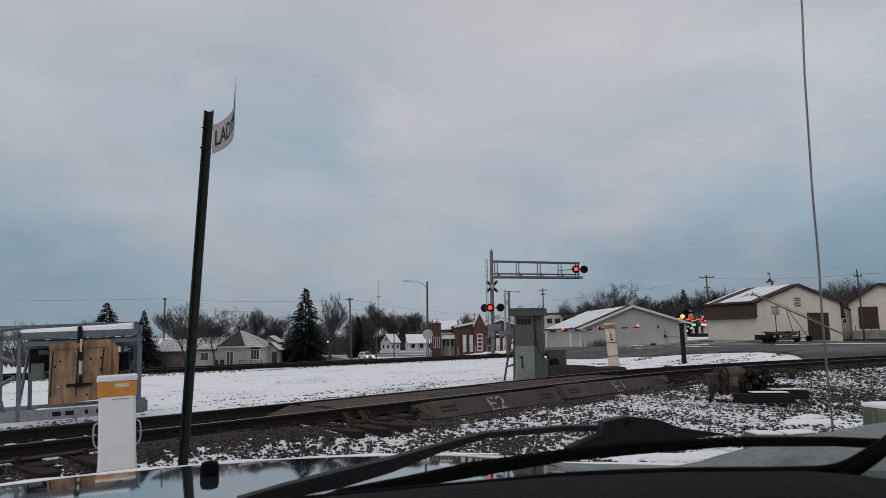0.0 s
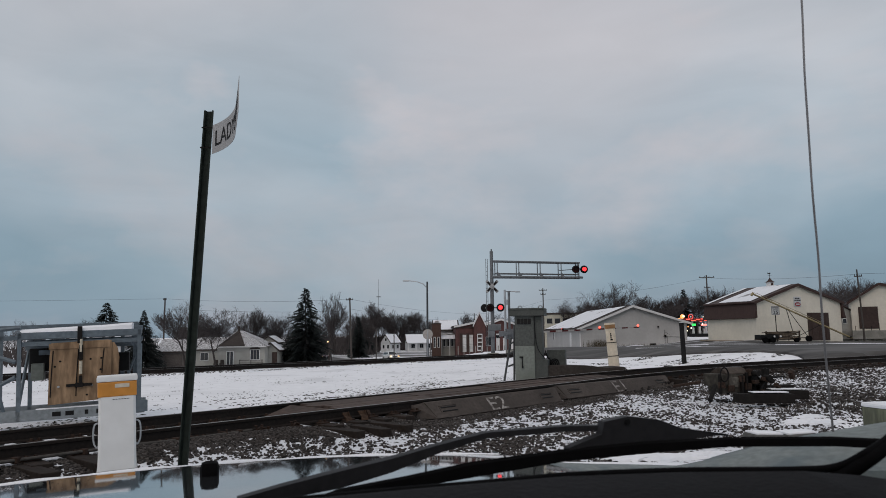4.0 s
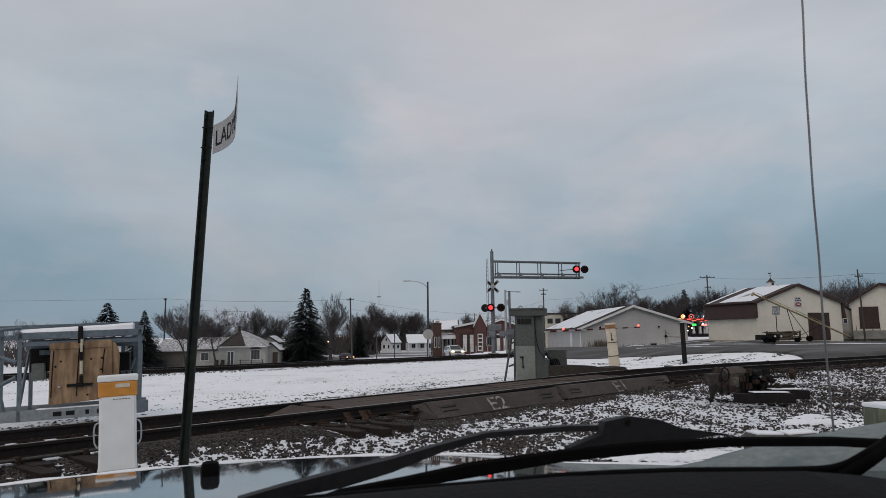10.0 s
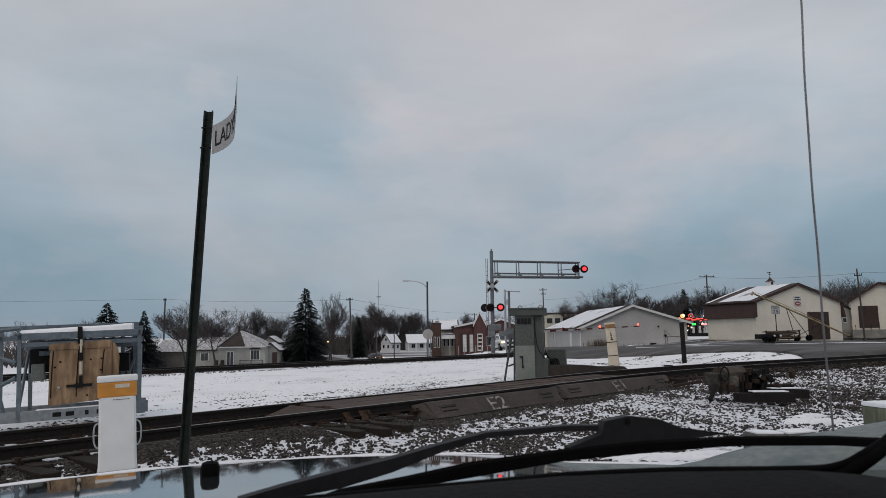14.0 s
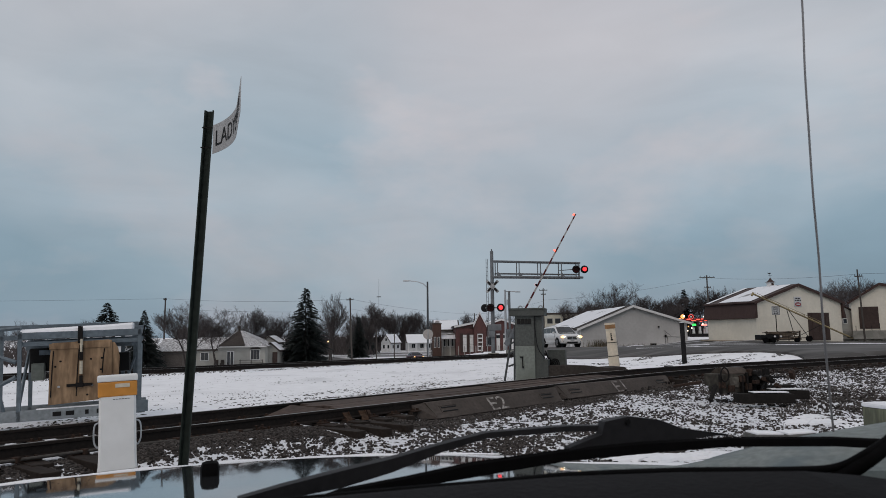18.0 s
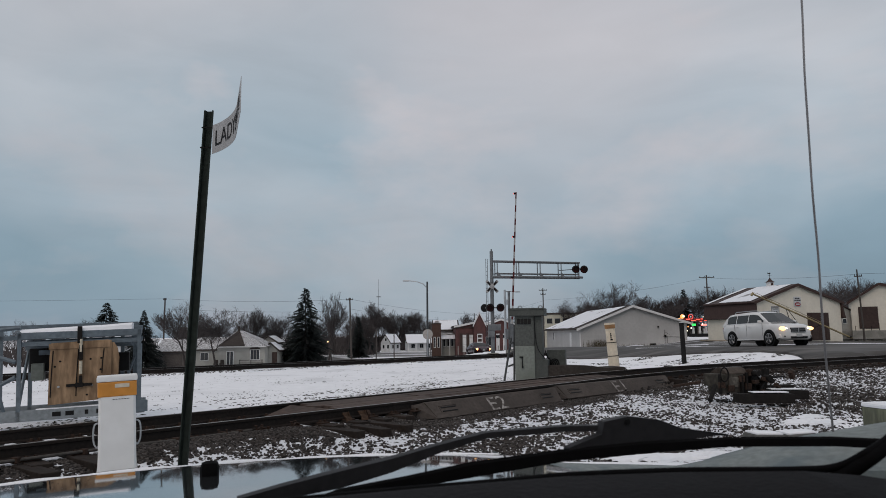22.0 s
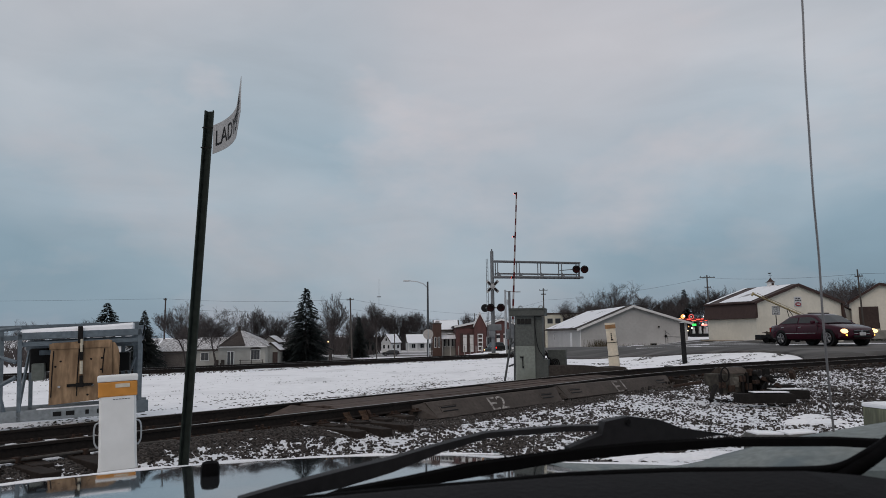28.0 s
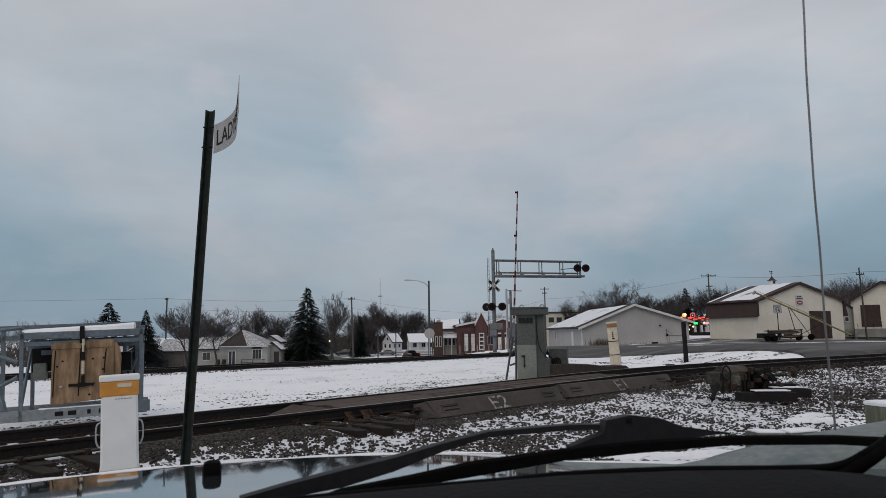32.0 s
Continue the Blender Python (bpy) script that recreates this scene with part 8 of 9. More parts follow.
        for f in (1.75, -1.9):
            at = Matrix.Translation(tk(sr - nm * 0.16, f, -0.06)) @ pose(0, 0, 0, 0, 0, 18)
            b = bm_new()
            rod(b, (-0.13, 0, 0), (0.13, 0, 0), 0.38, n=26)
            wh = part("wheel", b, M_RUBBER, top, "black tyre", at=at)
            b = bm_new()
            rod(b, (nm * 0.12, 0, 0), (nm * 0.14, 0, 0), 0.22, n=20)
            part("rim", b, M_STEEL, wh)
    b = bm_new()
    loft(b, [[tk(r, 2.79, 0.10), tk(r, 2.80, 0.62), tk(r, 2.74, 0.64), tk(r, 2.74, 0.10)] for r in steps(L, R, 8)])
    front = part("front_panel", b, paint, top)
    b = bm_new()
    loft(b, [[tk(r, 2.80, 0.22), tk(r, 2.815, 0.24), tk(r, 2.815, 0.50), tk(r, 2.80, 0.52)] for r in steps(-0.35, 0.95, 4)])
    part("grille", b, M_BLACK, front)
    for r in (-0.7, 1.28):
        b = bm_new()
        loft(b, [[tk(r + k, 2.80, 0.32), tk(r + k, 2.82, 0.34), tk(r + k, 2.82, 0.50), tk(r + k, 2.80, 0.52)] for k in steps(-0.18, 0.18, 4)])
        part("headlight", b, M_GLASS, front)
    b = bm_new()
    loft(b, [[tk(r, 2.80, -0.06), tk(r, 2.92, -0.04), tk(r, 2.92, 0.12), tk(r, 2.80, 0.14)] for r in steps(L, R, 6)])
    part("front_bumper", b, M_STEEL, top)
    b = bm_new()
    loft(b, [[tk(L, f, 0.02), tk(R, f, 0.02), tk(R, f, 0.08), tk(L, f, 0.08)] for f in (-2.6, 2.7)])
    part("floor_pan", b, M_BLACK, top)
    b = bm_new()
    rows = [[tk(r, f, 1.80 - 0.06 * (r - 0.3) ** 2) for r in steps(L + 0.15, R - 0.15, 6)] for f in steps(-1.55, -0.15, 5)]
    loft(b, rows, closed=False)
    part("roof", b, dash, top)
    b = bm_new()
    loft(b, [[tk(L, -1.55, z), tk(R, -1.55, z), tk(R, -1.60, z), tk(L, -1.60, z)] for z in (0.1, 1.78)])
    part("rear_panel", b, dash, top)
    for r in (0.05, 0.75):
        b = bm_new()
        box(b, (0.52, 0.50, 0.16), (0, 0, 0.30), bevel=0.05)
        box(b, (0.52, 0.14, 0.62), (0, -0.34, 0.62), rot=pose(0, 0, 0, 12), bevel=0.05)
        part("seat", b, dash, top, at=Matrix.Translation(tk(r, -0.55, 0.10)) @ pose(0, 0, 0, 0, 0, 18))
    b = bm_new()
    loft(b, [[tk(L, f, 0.10), tk(L, f, 0.75), tk(L + 0.08, f, 0.78), tk(L + 0.08, f, 0.45), tk(R - 0.08, f, 0.45), tk(R - 0.08, f, 0.78), tk(R, f, 0.75), tk(R, f, 0.10)] for f in (-3.1, -1.62)])
    part("load_bed", b, dull, top)
    # aerial on the wing: a slightly wavy whip
    b = bm_new()
    path = [(1.43, 1.35, 0.955), (1.429, 1.35, 1.0), (1.426, 1.35, 1.10), (1.421, 1.348, 1.25), (1.425, 1.350, 1.40), (1.419, 1.347, 1.56), (1.424, 1.350, 1.72), (1.424, 1.348, 1.88), (1.434, 1.35, 2.05), (1.436, 1.35, 2.25)]
    pipe(b, [tk(*p) for p in path], 0.0027, 8, 4)
    part("aerial", b, mat("grey_aerial", (0.20, 0.20, 0.21), 0.5, 0.4), top, "thin grey whip aerial")
    # wiper: arm, bracket and blade
    wp = thing("windscreen_wiper", Matrix(), "black windscreen wiper resting on the glass", "wiper")
    b = bm_new()
    arm = [ARM_0, ARM_1, ARM_2, ARM_3, ARM_4, ARM_5, ARM_6, ARM_7]
    rows = []
    for i, p in enumerate(arm):
        h = (0.008, 0.009, 0.012, 0.010, 0.006, 0.0045, 0.0045, 0.0045)[i]
        c = tk(*p)
        rows.append([c + TF * -0.008 + Vector((0, 0, -h)), c + TF * -0.008 + Vector((0, 0, h * 0.9)), c + TF * 0.008 + Vector((0, 0, h)), c + TF * 0.008 + Vector((0, 0, -h))])
    loft(b, rows)
    part("arm", b, M_WIPER, wp, "black wiper arm")
    b = bm_new()
    prof = [BR_0, BR_1, BR_2, BR_3, BR_4, BR_5, BR_6]
    lo = [tk(p[0], p[1], p[2]) for p in prof]
    bot = [tk(p[0], p[1], BR_Z + (p[0] - BR_0[0]) * 0.05) for p in prof]
    loft(b, [[u - TF * 0.008, u + TF * 0.010, w + TF * 0.010, w - TF * 0.008] for u, w in zip(lo, bot)])
    br = part("bracket", b, M_WIPER, wp, "black blade bracket")
    b = bm_new()
    c = tk(BR_3[0] - 0.004, BR_3[1] - 0.0085, BR_3[2] - 0.008)
    rod(b, c + TF * 0.003, c - TF * 0.002, 0.0045, n=10)
    part("rivet", b, M_BLACK, br)
    b = bm_new()
    rows = []
    for i, p in enumerate(BLADE):
        h = (0.005, 0.006, 0.008, 0.0105, 0.0085, 0.0085, 0.0072, 0.0072, 0.0075, 0.007)[i]
        c = tk(*p)
        rows.append([c + TF * -0.006 + Vector((0, 0, -h)), c + TF * -0.004 + Vector((0, 0, h * 0.6)), c + Vector((0, 0, h)), c + TF * 0.006 + Vector((0, 0, -h))])
    loft(b, rows)
    part("blade", b, M_RUBBER, wp, "black rubber blade")


M_WIPER = mat("satin_black_wiper", (0.024, 0.024, 0.027), 0.6, 0, 0.2, 60, 0.05, spec=0.22)
ARM_0 = (0.032, 0.95, 1.009)
ARM_1 = (0.09, 0.97, 1.016)
ARM_2 = (0.168, 0.99, 1.023)
ARM_3 = (0.243, 1.0, 1.035)
ARM_4 = (0.32, 1.0, 1.055)
ARM_5 = (0.391, 1.0, 1.069)
ARM_6 = (0.516, 0.985, 1.074)
ARM_7 = (0.586, 0.97, 1.073)
BR_0 = (0.505, 0.96, 1.05)
BR_1 = (0.560, 0.96, 1.066)
BR_2 = (0.566, 0.96, 1.085)
BR_3 = (0.609, 0.96, 1.091)
BR_4 = (0.664, 0.96, 1.083)
BR_5 = (0.702, 0.96, 1.069)
BR_6 = (0.792, 0.96, 1.05)
BR_Z = 1.04
BLADE = [(0.129, 0.93, 1.009), (0.16, 0.94, 1.014), (0.256, 0.955, 1.019), (0.351, 0.96, 1.028), (0.499, 0.955, 1.04), (0.634, 0.945, 1.045), (0.77, 0.925, 1.048), (0.927, 0.88, 1.046), (1.004, 0.85, 1.042), (1.071, 0.8, 1.033)]
own_truck()

# ---- vehicles ----


def vehicle(name, label, length, width, height, paint, style, tail_glow=False, head_glow=True):
    """A car with its nose towards +x, standing on z = 0 at its middle."""
    top = thing(name, Matrix(), label, name if name != "minivan" else "car")
    hl, hw = length / 2, width / 2
    # stations along the body: place, underside, top, share of the full width
    if style == "van":
        prof = [(-hl, 0.50, 0.92, 0.70), (-hl + 0.04, 0.40, 1.06, 0.84), (-hl + 0.14, 0.32, 1.12, 0.93), (-hl + 0.5, 0.27, 1.16, 0.99), (0.0, 0.25, 1.15, 1.0), (hl - 1.35, 0.25, 1.12, 1.0), (hl - 0.95, 0.25, 1.10, 0.99),
                (hl - 0.50, 0.26, 1.04, 0.96), (hl - 0.20, 0.27, 0.95, 0.88), (hl - 0.06, 0.30, 0.86, 0.78), (hl, 0.36, 0.74, 0.66)]
        roof = [(-hl + 0.06, 1.12), (-hl + 0.34, height - 0.22), (-hl + 0.55, height - 0.08), (-hl + 1.0, height - 0.03), (-0.4, height), (0.1, height - 0.01), (0.55, height - 0.08), (hl - 0.98, 1.11)]
        panes = [(-hl + 0.50, -1.22), (-1.14, -0.24), (-0.16, 1.02)]
    elif style == "pickup":
        prof = [(-hl, 0.60, 1.08, 0.96), (-hl + 0.04, 0.52, 1.13, 0.99), (-hl + 1.0, 0.50, 1.14, 1.0), (-0.7, 0.46, 1.14, 1.0), (0.6, 0.42, 1.15, 1.0), (hl - 1.35, 0.42, 1.16, 1.0), (hl - 0.5, 0.42, 1.12, 0.97), (hl - 0.16, 0.44, 1.06, 0.90), (hl - 0.03, 0.50, 0.98, 0.80), (hl, 0.55, 0.90, 0.70)]
        roof = [(-0.78, 1.12), (-0.70, height - 0.14), (-0.52, height - 0.02), (0.5, height), (0.85, height - 0.05), (1.50, 1.14)]
        panes = [(-0.66, 0.10), (0.20, 1.28)]
    else:
        prof = [(-hl, 0.50, 0.80, 0.66), (-hl + 0.05, 0.40, 0.90, 0.80), (-hl + 0.18, 0.30, 0.98, 0.90), (-hl + 0.6, 0.25, 1.01, 0.97), (-hl + 1.2, 0.22, 1.00, 1.0), (0.2, 0.20, 0.99, 1.0), (hl - 1.45, 0.22, 0.98, 1.0), (hl - 0.9, 0.23, 0.93, 0.98),
                (hl - 0.42, 0.24, 0.83, 0.93), (hl - 0.16, 0.26, 0.75, 0.84), (hl - 0.04, 0.32, 0.68, 0.73), (hl, 0.38, 0.60, 0.60)]
        roof = [(-hl + 0.72, 0.98), (-hl + 1.18, height - 0.18), (-hl + 1.45, height - 0.06), (-hl + 1.8, height - 0.012), (-0.1, height), (0.3, height - 0.025), (0.66, height - 0.10), (hl - 1.22, 0.97)]
        panes = [(-hl + 0.98, -0.44), (-0.34, 0.96)]
    zb = roof[0][1]
    lo, hi = roof[0][0], roof[-1][0]
    shiny = mat("tinted_car_glass", (0.010, 0.012, 0.013), 0.05, 0, 0.2, 2, 0, spec=0.5)

    # lower body, rounded in section and plan
    b = bm_new()
    rows = []
    for x, z0, z1, k in prof:
        w, h = hw * k, z1 - z0
        half_ring = [(0.80 * w, z0), (0.95 * w, z0 + 0.10 * h), (0.995 * w, z0 + 0.30 * h), (1.0 * w, z0 + 0.55 * h), (0.985 * w, z0 + 0.74 * h), (0.95 * w, z0 + 0.89 * h), (0.88 * w, z0 + 0.97 * h), (0.74 * w, z1), (0.0, z1 + 0.02)]
        rows.append([(x, y, z) for y, z in half_ring] + [(x, -y, z) for y, z in half_ring[-2::-1]])
    loft(b, rows)
    part("body", b, paint, top, smooth=True)

    def half(z):
        return hw * (0.89 - 0.19 * max(0.0, z - zb) / (height - zb))

    # cabin shell
    b = bm_new()
    rings = []
    for x, z in roof:
        w = half(z)
        ring = [(hw * 0.895, zb - 0.05), (half(zb + (z - zb) * 0.5), zb + (z - zb) * 0.5), (w, z - 0.05 * min(1, (z - zb) * 3)), (w * 0.93, z - 0.01), (w * 0.6, z + 0.012), (0, z + 0.018)]
        rings.append([(x, y, zz) for y, zz in ring] + [(x, -y, zz) for y, zz in ring[-2::-1]])
    loft(b, rings)
    part("cabin", b, paint, top, smooth=True)

    def z_roof(x):
        return float(np.interp(x, [p[0] for p in roof], [p[1] for p in roof]))

    def side_pane(x0, x1, sy):
        b = bm_new()
        rr = []
        for x in steps(x0, x1, 7):
            zl = zb + 0.06
            zu = max(zl + 0.02, min(z_roof(x) - 0.12, height - 0.15))
            rr.append([(x, sy * (half(zl) + 0.012), zl), (x, sy * (half(zu) + 0.012), zu), (x, sy * (half(zu) - 0.03), zu), (x, sy * (half(zl) - 0.03), zl)])
        loft(b, rr)
        part("side_window", b, shiny, top, "dark tinted side window")

    def end_pane(name, p, q, inset):
        """A window over the sloping end between two roof points."""
        b = bm_new()
        (xa, za), (xb, zc) = p, q
        d = Vector((xb - xa, 0, zc - za)).normalized()
        n = Vector((d.z, 0, -d.x)) * (1 if xa > xb else -1)
        if n.z < 0:
            n = -n
        rr = []
        for k in steps(inset, 0.97, 4):
            x, z = xa + (xb - xa) * k, za + (zc - za) * k
            w = half(z) * (0.91 - 0.02 * k)
            rr.append([Vector((x, -w, z)) + n * 0.010, Vector((x, 0, z)) + n * 0.034, Vector((x, w, z)) + n * 0.010, Vector((x, w, z)) - n * 0.04, Vector((x, -w, z)) - n * 0.04])
        loft(b, rr)
        part(name, b, shiny, top, "dark reflecting glass")

    end_pane("windscreen", roof[-1], roof[-2], 0.10)
    end_pane("rear_window", roof[0], roof[1], 0.25)
    for sy in (-1, 1):
        for x0, x1 in panes:
            side_pane(x0, x1, sy)
        for c0, c1 in panes:
            b = bm_new()
            box(b, (0.012, 0.012, zb - 0.50), (c1 + 0.05, sy * (hw - 0.004), 0.25 + zb / 2))
            part("door_seam", b, M_BLACK, top)
            if style != "van" or c1 > -1.0:
                b = bm_new()
                box(b, (0.18, 0.035, 0.035), (c0 + 0.17, sy * (hw * 0.985), zb - 0.13), bevel=0.012)
                part("door_handle", b, M_STEEL if style == "sedan" else paint, top)
        b = bm_new()
        box(b, (0.13, 0.20, 0.15), (hi - 0.50, sy * (hw + 0.06), zb + 0.08), bevel=0.045)
        mi = part("side_mirror", b, paint, top, smooth=True)
        b = bm_new()
        box(b, (0.015, 0.15, 0.10), (hi - 0.57, sy * (hw + 0.06), zb + 0.08), bevel=0.004)
        part("mirror_glass", b, shiny, mi)
        b = bm_new()
        if style == "sedan":
            box(b, (length * 0.40, 0.02, 0.022), (-0.15, sy * (hw + 0.004), 0.56), bevel=0.006)
            part("side_trim", b, M_STEEL, top, "thin chrome strip")
        elif style == "pickup":
            # the pale reflection along the lower side is put in as a tan band
            box(b, (length * 0.86, 0.03, 0.16), (-0.05, sy * (hw - 0.006), 0.60), bevel=0.02)
            part("lower_trim", b, mat("dull_tan_trim", (0.11, 0.095, 0.085), 0.45, 0.2, 0.2, 4, 0), top, "tan band imitating a reflection along the lower side")
        else:
            box(b, (length * 0.45, 0.03, 0.07), (0.0, sy * (hw - 0.012), 0.33), bevel=0.02)
            part("sill", b, paint, top)
    # wheels
    wr = 0.40 if style == "pickup" else (0.365 if style == "van" else 0.335)
    wx = (-hl + length * 0.205, hl - length * 0.185)
    for x in wx:
        for sy in (-1, 1):
            b = bm_new()
            rod(b, (x, sy * (hw - 0.24), wr + 0.02), (x, sy * (hw + 0.004), wr + 0.02), wr + 0.055, n=28)
            part("wheel_arch", b, M_BLACK, top)
            at = pose(x, sy * (hw - 0.10), wr)
            b = bm_new()
            rr = []
            for y, r in ((-0.11, wr * 0.90), (-0.085, wr * 0.985), (0, wr), (0.085, wr * 0.985), (0.115, wr * 0.90), (0.118, wr * 0.70)):
                rr.append([(r * math.cos(2 * math.pi * j / 28), sy * y, r * math.sin(2 * math.pi * j / 28)) for j in range(28)])
            loft(b, rr)
            wh = part("wheel", b, M_RUBBER, top, "black tyre", at=at, smooth=True)
            b = bm_new()
            rod(b, (0, sy * 0.10, 0), (0, sy * 0.120, 0), wr * 0.70, wr * 0.70, n=24)
            part("rim", b, mat("dark_alloy", (0.05, 0.05, 0.052), 0.4, 0.5), wh)
            for k in range(5):
                a = 2 * math.pi * k / 5 + 0.3
                b = bm_new()
                rod(b, (0.03 * math.cos(a), sy * 0.124, 0.03 * math.sin(a)), (wr * 0.66 * math.cos(a), sy * 0.122, wr * 0.66 * math.sin(a)), 0.030, 0.045, n=6)
                part("spoke", b, mat("bright_alloy", (0.27, 0.27, 0.28), 0.35, 0.6), wh)
            b = bm_new()
            rr = [[(r * math.cos(2 * math.pi * j / 24), sy * y, r * math.sin(2 * math.pi * j / 24)) for j in range(24)] for r, y in ((wr * 0.64, 0.118), (wr * 0.66, 0.130), (wr * 0.71, 0.126), (wr * 0.72, 0.112))]
            loft(b, rr, caps=False)
            part("rim_edge", b, mat("bright_alloy", (0.27, 0.27, 0.28), 0.35, 0.6), wh)
    # front
    tall = {"van": (0.74, 0.24, 0.86), "pickup": (0.84, 0.36, 0.98), "sedan": (0.58, 0.15, 0.66)}[style]
    gz, gh, lz = tall
    b = bm_new()
    box(b, (0.16, hw * 0.86, gh), (hl - 0.055, 0, gz), bevel=0.035)
    gr = part("grille", b, M_BLACK, top, "dark grille with bright bars")
    for dz in (-0.38, 0.0, 0.38) if style != "sedan" else (0.5, -0.5):
        b = bm_new()
        box(b, (0.03, hw * 0.84, 0.022), (hl + 0.025, 0, gz + dz * gh), bevel=0.006)
        part("grille_bar", b, M_STEEL, gr)
    b = bm_new()
    box(b, (0.03, 0.05, gh * 0.9), (hl + 0.025, 0, gz), bevel=0.008)
    part("grille_bar", b, M_STEEL, gr)
    for sy in (-1, 1):
        b = bm_new()
        at = Matrix.Translation((hl - 0.19, sy * hw * 0.71, lz - 0.04)) @ pose(0, 0, 0, 0, 14, -sy * 30)
        bmesh.ops.create_uvsphere(b, u_segments=16, v_segments=10, radius=1.0, matrix=Matrix.Diagonal((0.16, 0.28, 0.105, 1)))
        hd = part("headlight", b, M_HEAD if head_glow else shiny, top, "lit warm headlight" if head_glow else "clear headlight", smooth=True, at=at)
        if head_glow:
            b = bm_new()
            bmesh.ops.create_uvsphere(b, u_segments=12, v_segments=8, radius=0.085, matrix=Matrix.Translation((0.105, -sy * 0.03, 0.0)))
            part("bulb", b, M_BULB, hd, "bright bulb behind the lens", smooth=True)
        b = bm_new()
        box(b, (0.12, 0.22, 0.075), (hl - 0.10, sy * hw * 0.66, 0.45), bevel=0.02)
        part("fog_lamp", b, M_TURN if head_glow and style == "sedan" else shiny, top, "amber lower lamp" if head_glow and style == "sedan" else "lower lamp")
    b = bm_new()
    rr = []
    for y in steps(-1, 1, 10):
        x = hl + 0.03 - 0.26 * abs(y) ** 2.6
        rr.append([(x - 0.15, y * hw * 0.93, 0.34), (x, y * hw * 0.93, 0.37), (x + 0.03, y * hw * 0.93, 0.47), (x, y * hw * 0.93, 0.55), (x - 0.15, y * hw * 0.93, 0.57)])
    loft(b, rr)
    part("front_bumper", b, paint if style != "pickup" else M_STEEL, top, smooth=True)
    b = bm_new()
    box(b, (0.06, hw * 0.95, 0.10), (hl + 0.035, 0, 0.39), bevel=0.02)
    part("air_intake", b, M_BLACK, top)
    b = bm_new()
    box(b, (0.02, 0.31, 0.15), (hl + 0.065, 0, 0.50), bevel=0.004)
    part("number_plate", b, mat("pale_plate", (0.45, 0.46, 0.47), 0.5), top, "blank pale number plate")
    # rear
    zr = prof[0][2]
    for sy in (-1, 1):
        b = bm_new()
        box(b, (0.16, 0.13 if style == "pickup" else 0.17, 0.21 if style == "pickup" else 0.24), (-hl + 0.055, sy * hw * 0.86, zr - 0.10) if style == "pickup" else (-hl + 0.13, sy * hw * 0.80, zr - 0.04), bevel=0.03)
        part("tail_light", b, M_TAIL if tail_glow else M_TAILOFF, top, "red tail light")
    b = bm_new()
    box(b, (0.18, hw * (1.8 if style == "pickup" else 1.5), 0.20), (-hl + 0.0, 0, 0.54), bevel=0.05)
    part("rear_bumper", b, M_GALV if style == "pickup" else paint, top)
    b = bm_new()
    box(b, (0.02, 0.31, 0.15), (-hl - 0.095, 0, 0.62), bevel=0.004)
    part("number_plate", b, mat("pale_plate", (0.45, 0.46, 0.47), 0.5), top, "blank pale number plate")
    if style == "pickup":
        b = bm_new()
        box(b, (2.0, width * 0.80, 0.05), (-hl + 1.10, 0, 1.135))
        part("bed_opening", b, M_BLACK, top)
        for sy in (-1, 1):
            b = bm_new()
            box(b, (2.10, 0.12, 0.16), (-hl + 1.06, sy * hw * 0.91, 1.15), bevel=0.035)
            part("bed_rail", b, paint, top)
            b = bm_new()
            rr = [[(x, sy * (hw * 0.91 - 0.05), 1.22), (x, sy * (hw * 0.91 - 0.03), 1.235 + 0.03 * math.sin(k * 3.14)), (x, sy * (hw * 0.91 + 0.05), 1.225 + 0.02 * math.sin(k * 3.14)), (x, sy * (hw * 0.91 + 0.062), 1.18)] for k, x in ((k, -hl + 0.25 + 1.7 * k) for k in steps(0, 1, 8))]
            loft(b, rr, closed=False)
            part("snow", b, M_SNOW, top, "strip of snow on the bed rail", smooth=True)
        b = bm_new()
        box(b, (0.07, width * 0.84, 0.62), (-hl + 0.01, 0, 0.92), bevel=0.02)
        part("tailgate", b, paint, top)
        b = bm_new()
        box(b, (0.03, 0.30, 0.06), (-hl - 0.03, 0, 1.05), bevel=0.015)
        part("tailgate_handle", b, M_BLACK, top)
    if style == "van":
        for sy in (-1, 1):
            b = bm_new()
            y = sy * half(height) * 0.88
            pipe(b, [(-1.55, y, height - 0.02), (-1.40, y, height + 0.045), (-0.5, y, height + 0.055), (0.25, y, height + 0.04), (0.40, y, height - 0.03)], 0.02, 8, 4)
            part("roof_rail", b, M_STEEL, top, smooth=True)
    if style != "pickup":
        b = bm_new()
        (xa, za) = roof[-1]
        box(b, (0.14, hw * 1.5, 0.02), (xa + 0.02, 0, za + 0.025), bevel=0.006)
        part("wiper_trough", b, M_BLACK, top)
    return top


P_WHITE = mat("white_car_paint", (0.70, 0.70, 0.70), 0.25, 0, 0.03, 4, 0, (0.55, 0.54, 0.53), 0.6, 0.8, coat=0.6)
P_MAROON = mat("maroon_car_paint", (0.040, 0.004, 0.013), 0.22, 0.1, 0.1, 4, 0, (0.028, 0.004, 0.009), 0.6, 0.8, spec=0.15, coat=0.12)
P_DARK = mat("dark_grey_brown_paint", (0.011, 0.009, 0.008), 0.34, 0.0, 0.15, 4, 0, (0.017, 0.014, 0.012), 0.6, 0.8, spec=0.18, coat=0.12)
P_NAVY = mat("black_car_paint", (0.02, 0.021, 0.024), 0.25, 0.2, 0.1, 4, 0, coat=0.6)
P_SILVER = mat("grey_car_paint", (0.168, 0.172, 0.176), 0.3, 0.5, 0.05, 4, 0, coat=0.6)
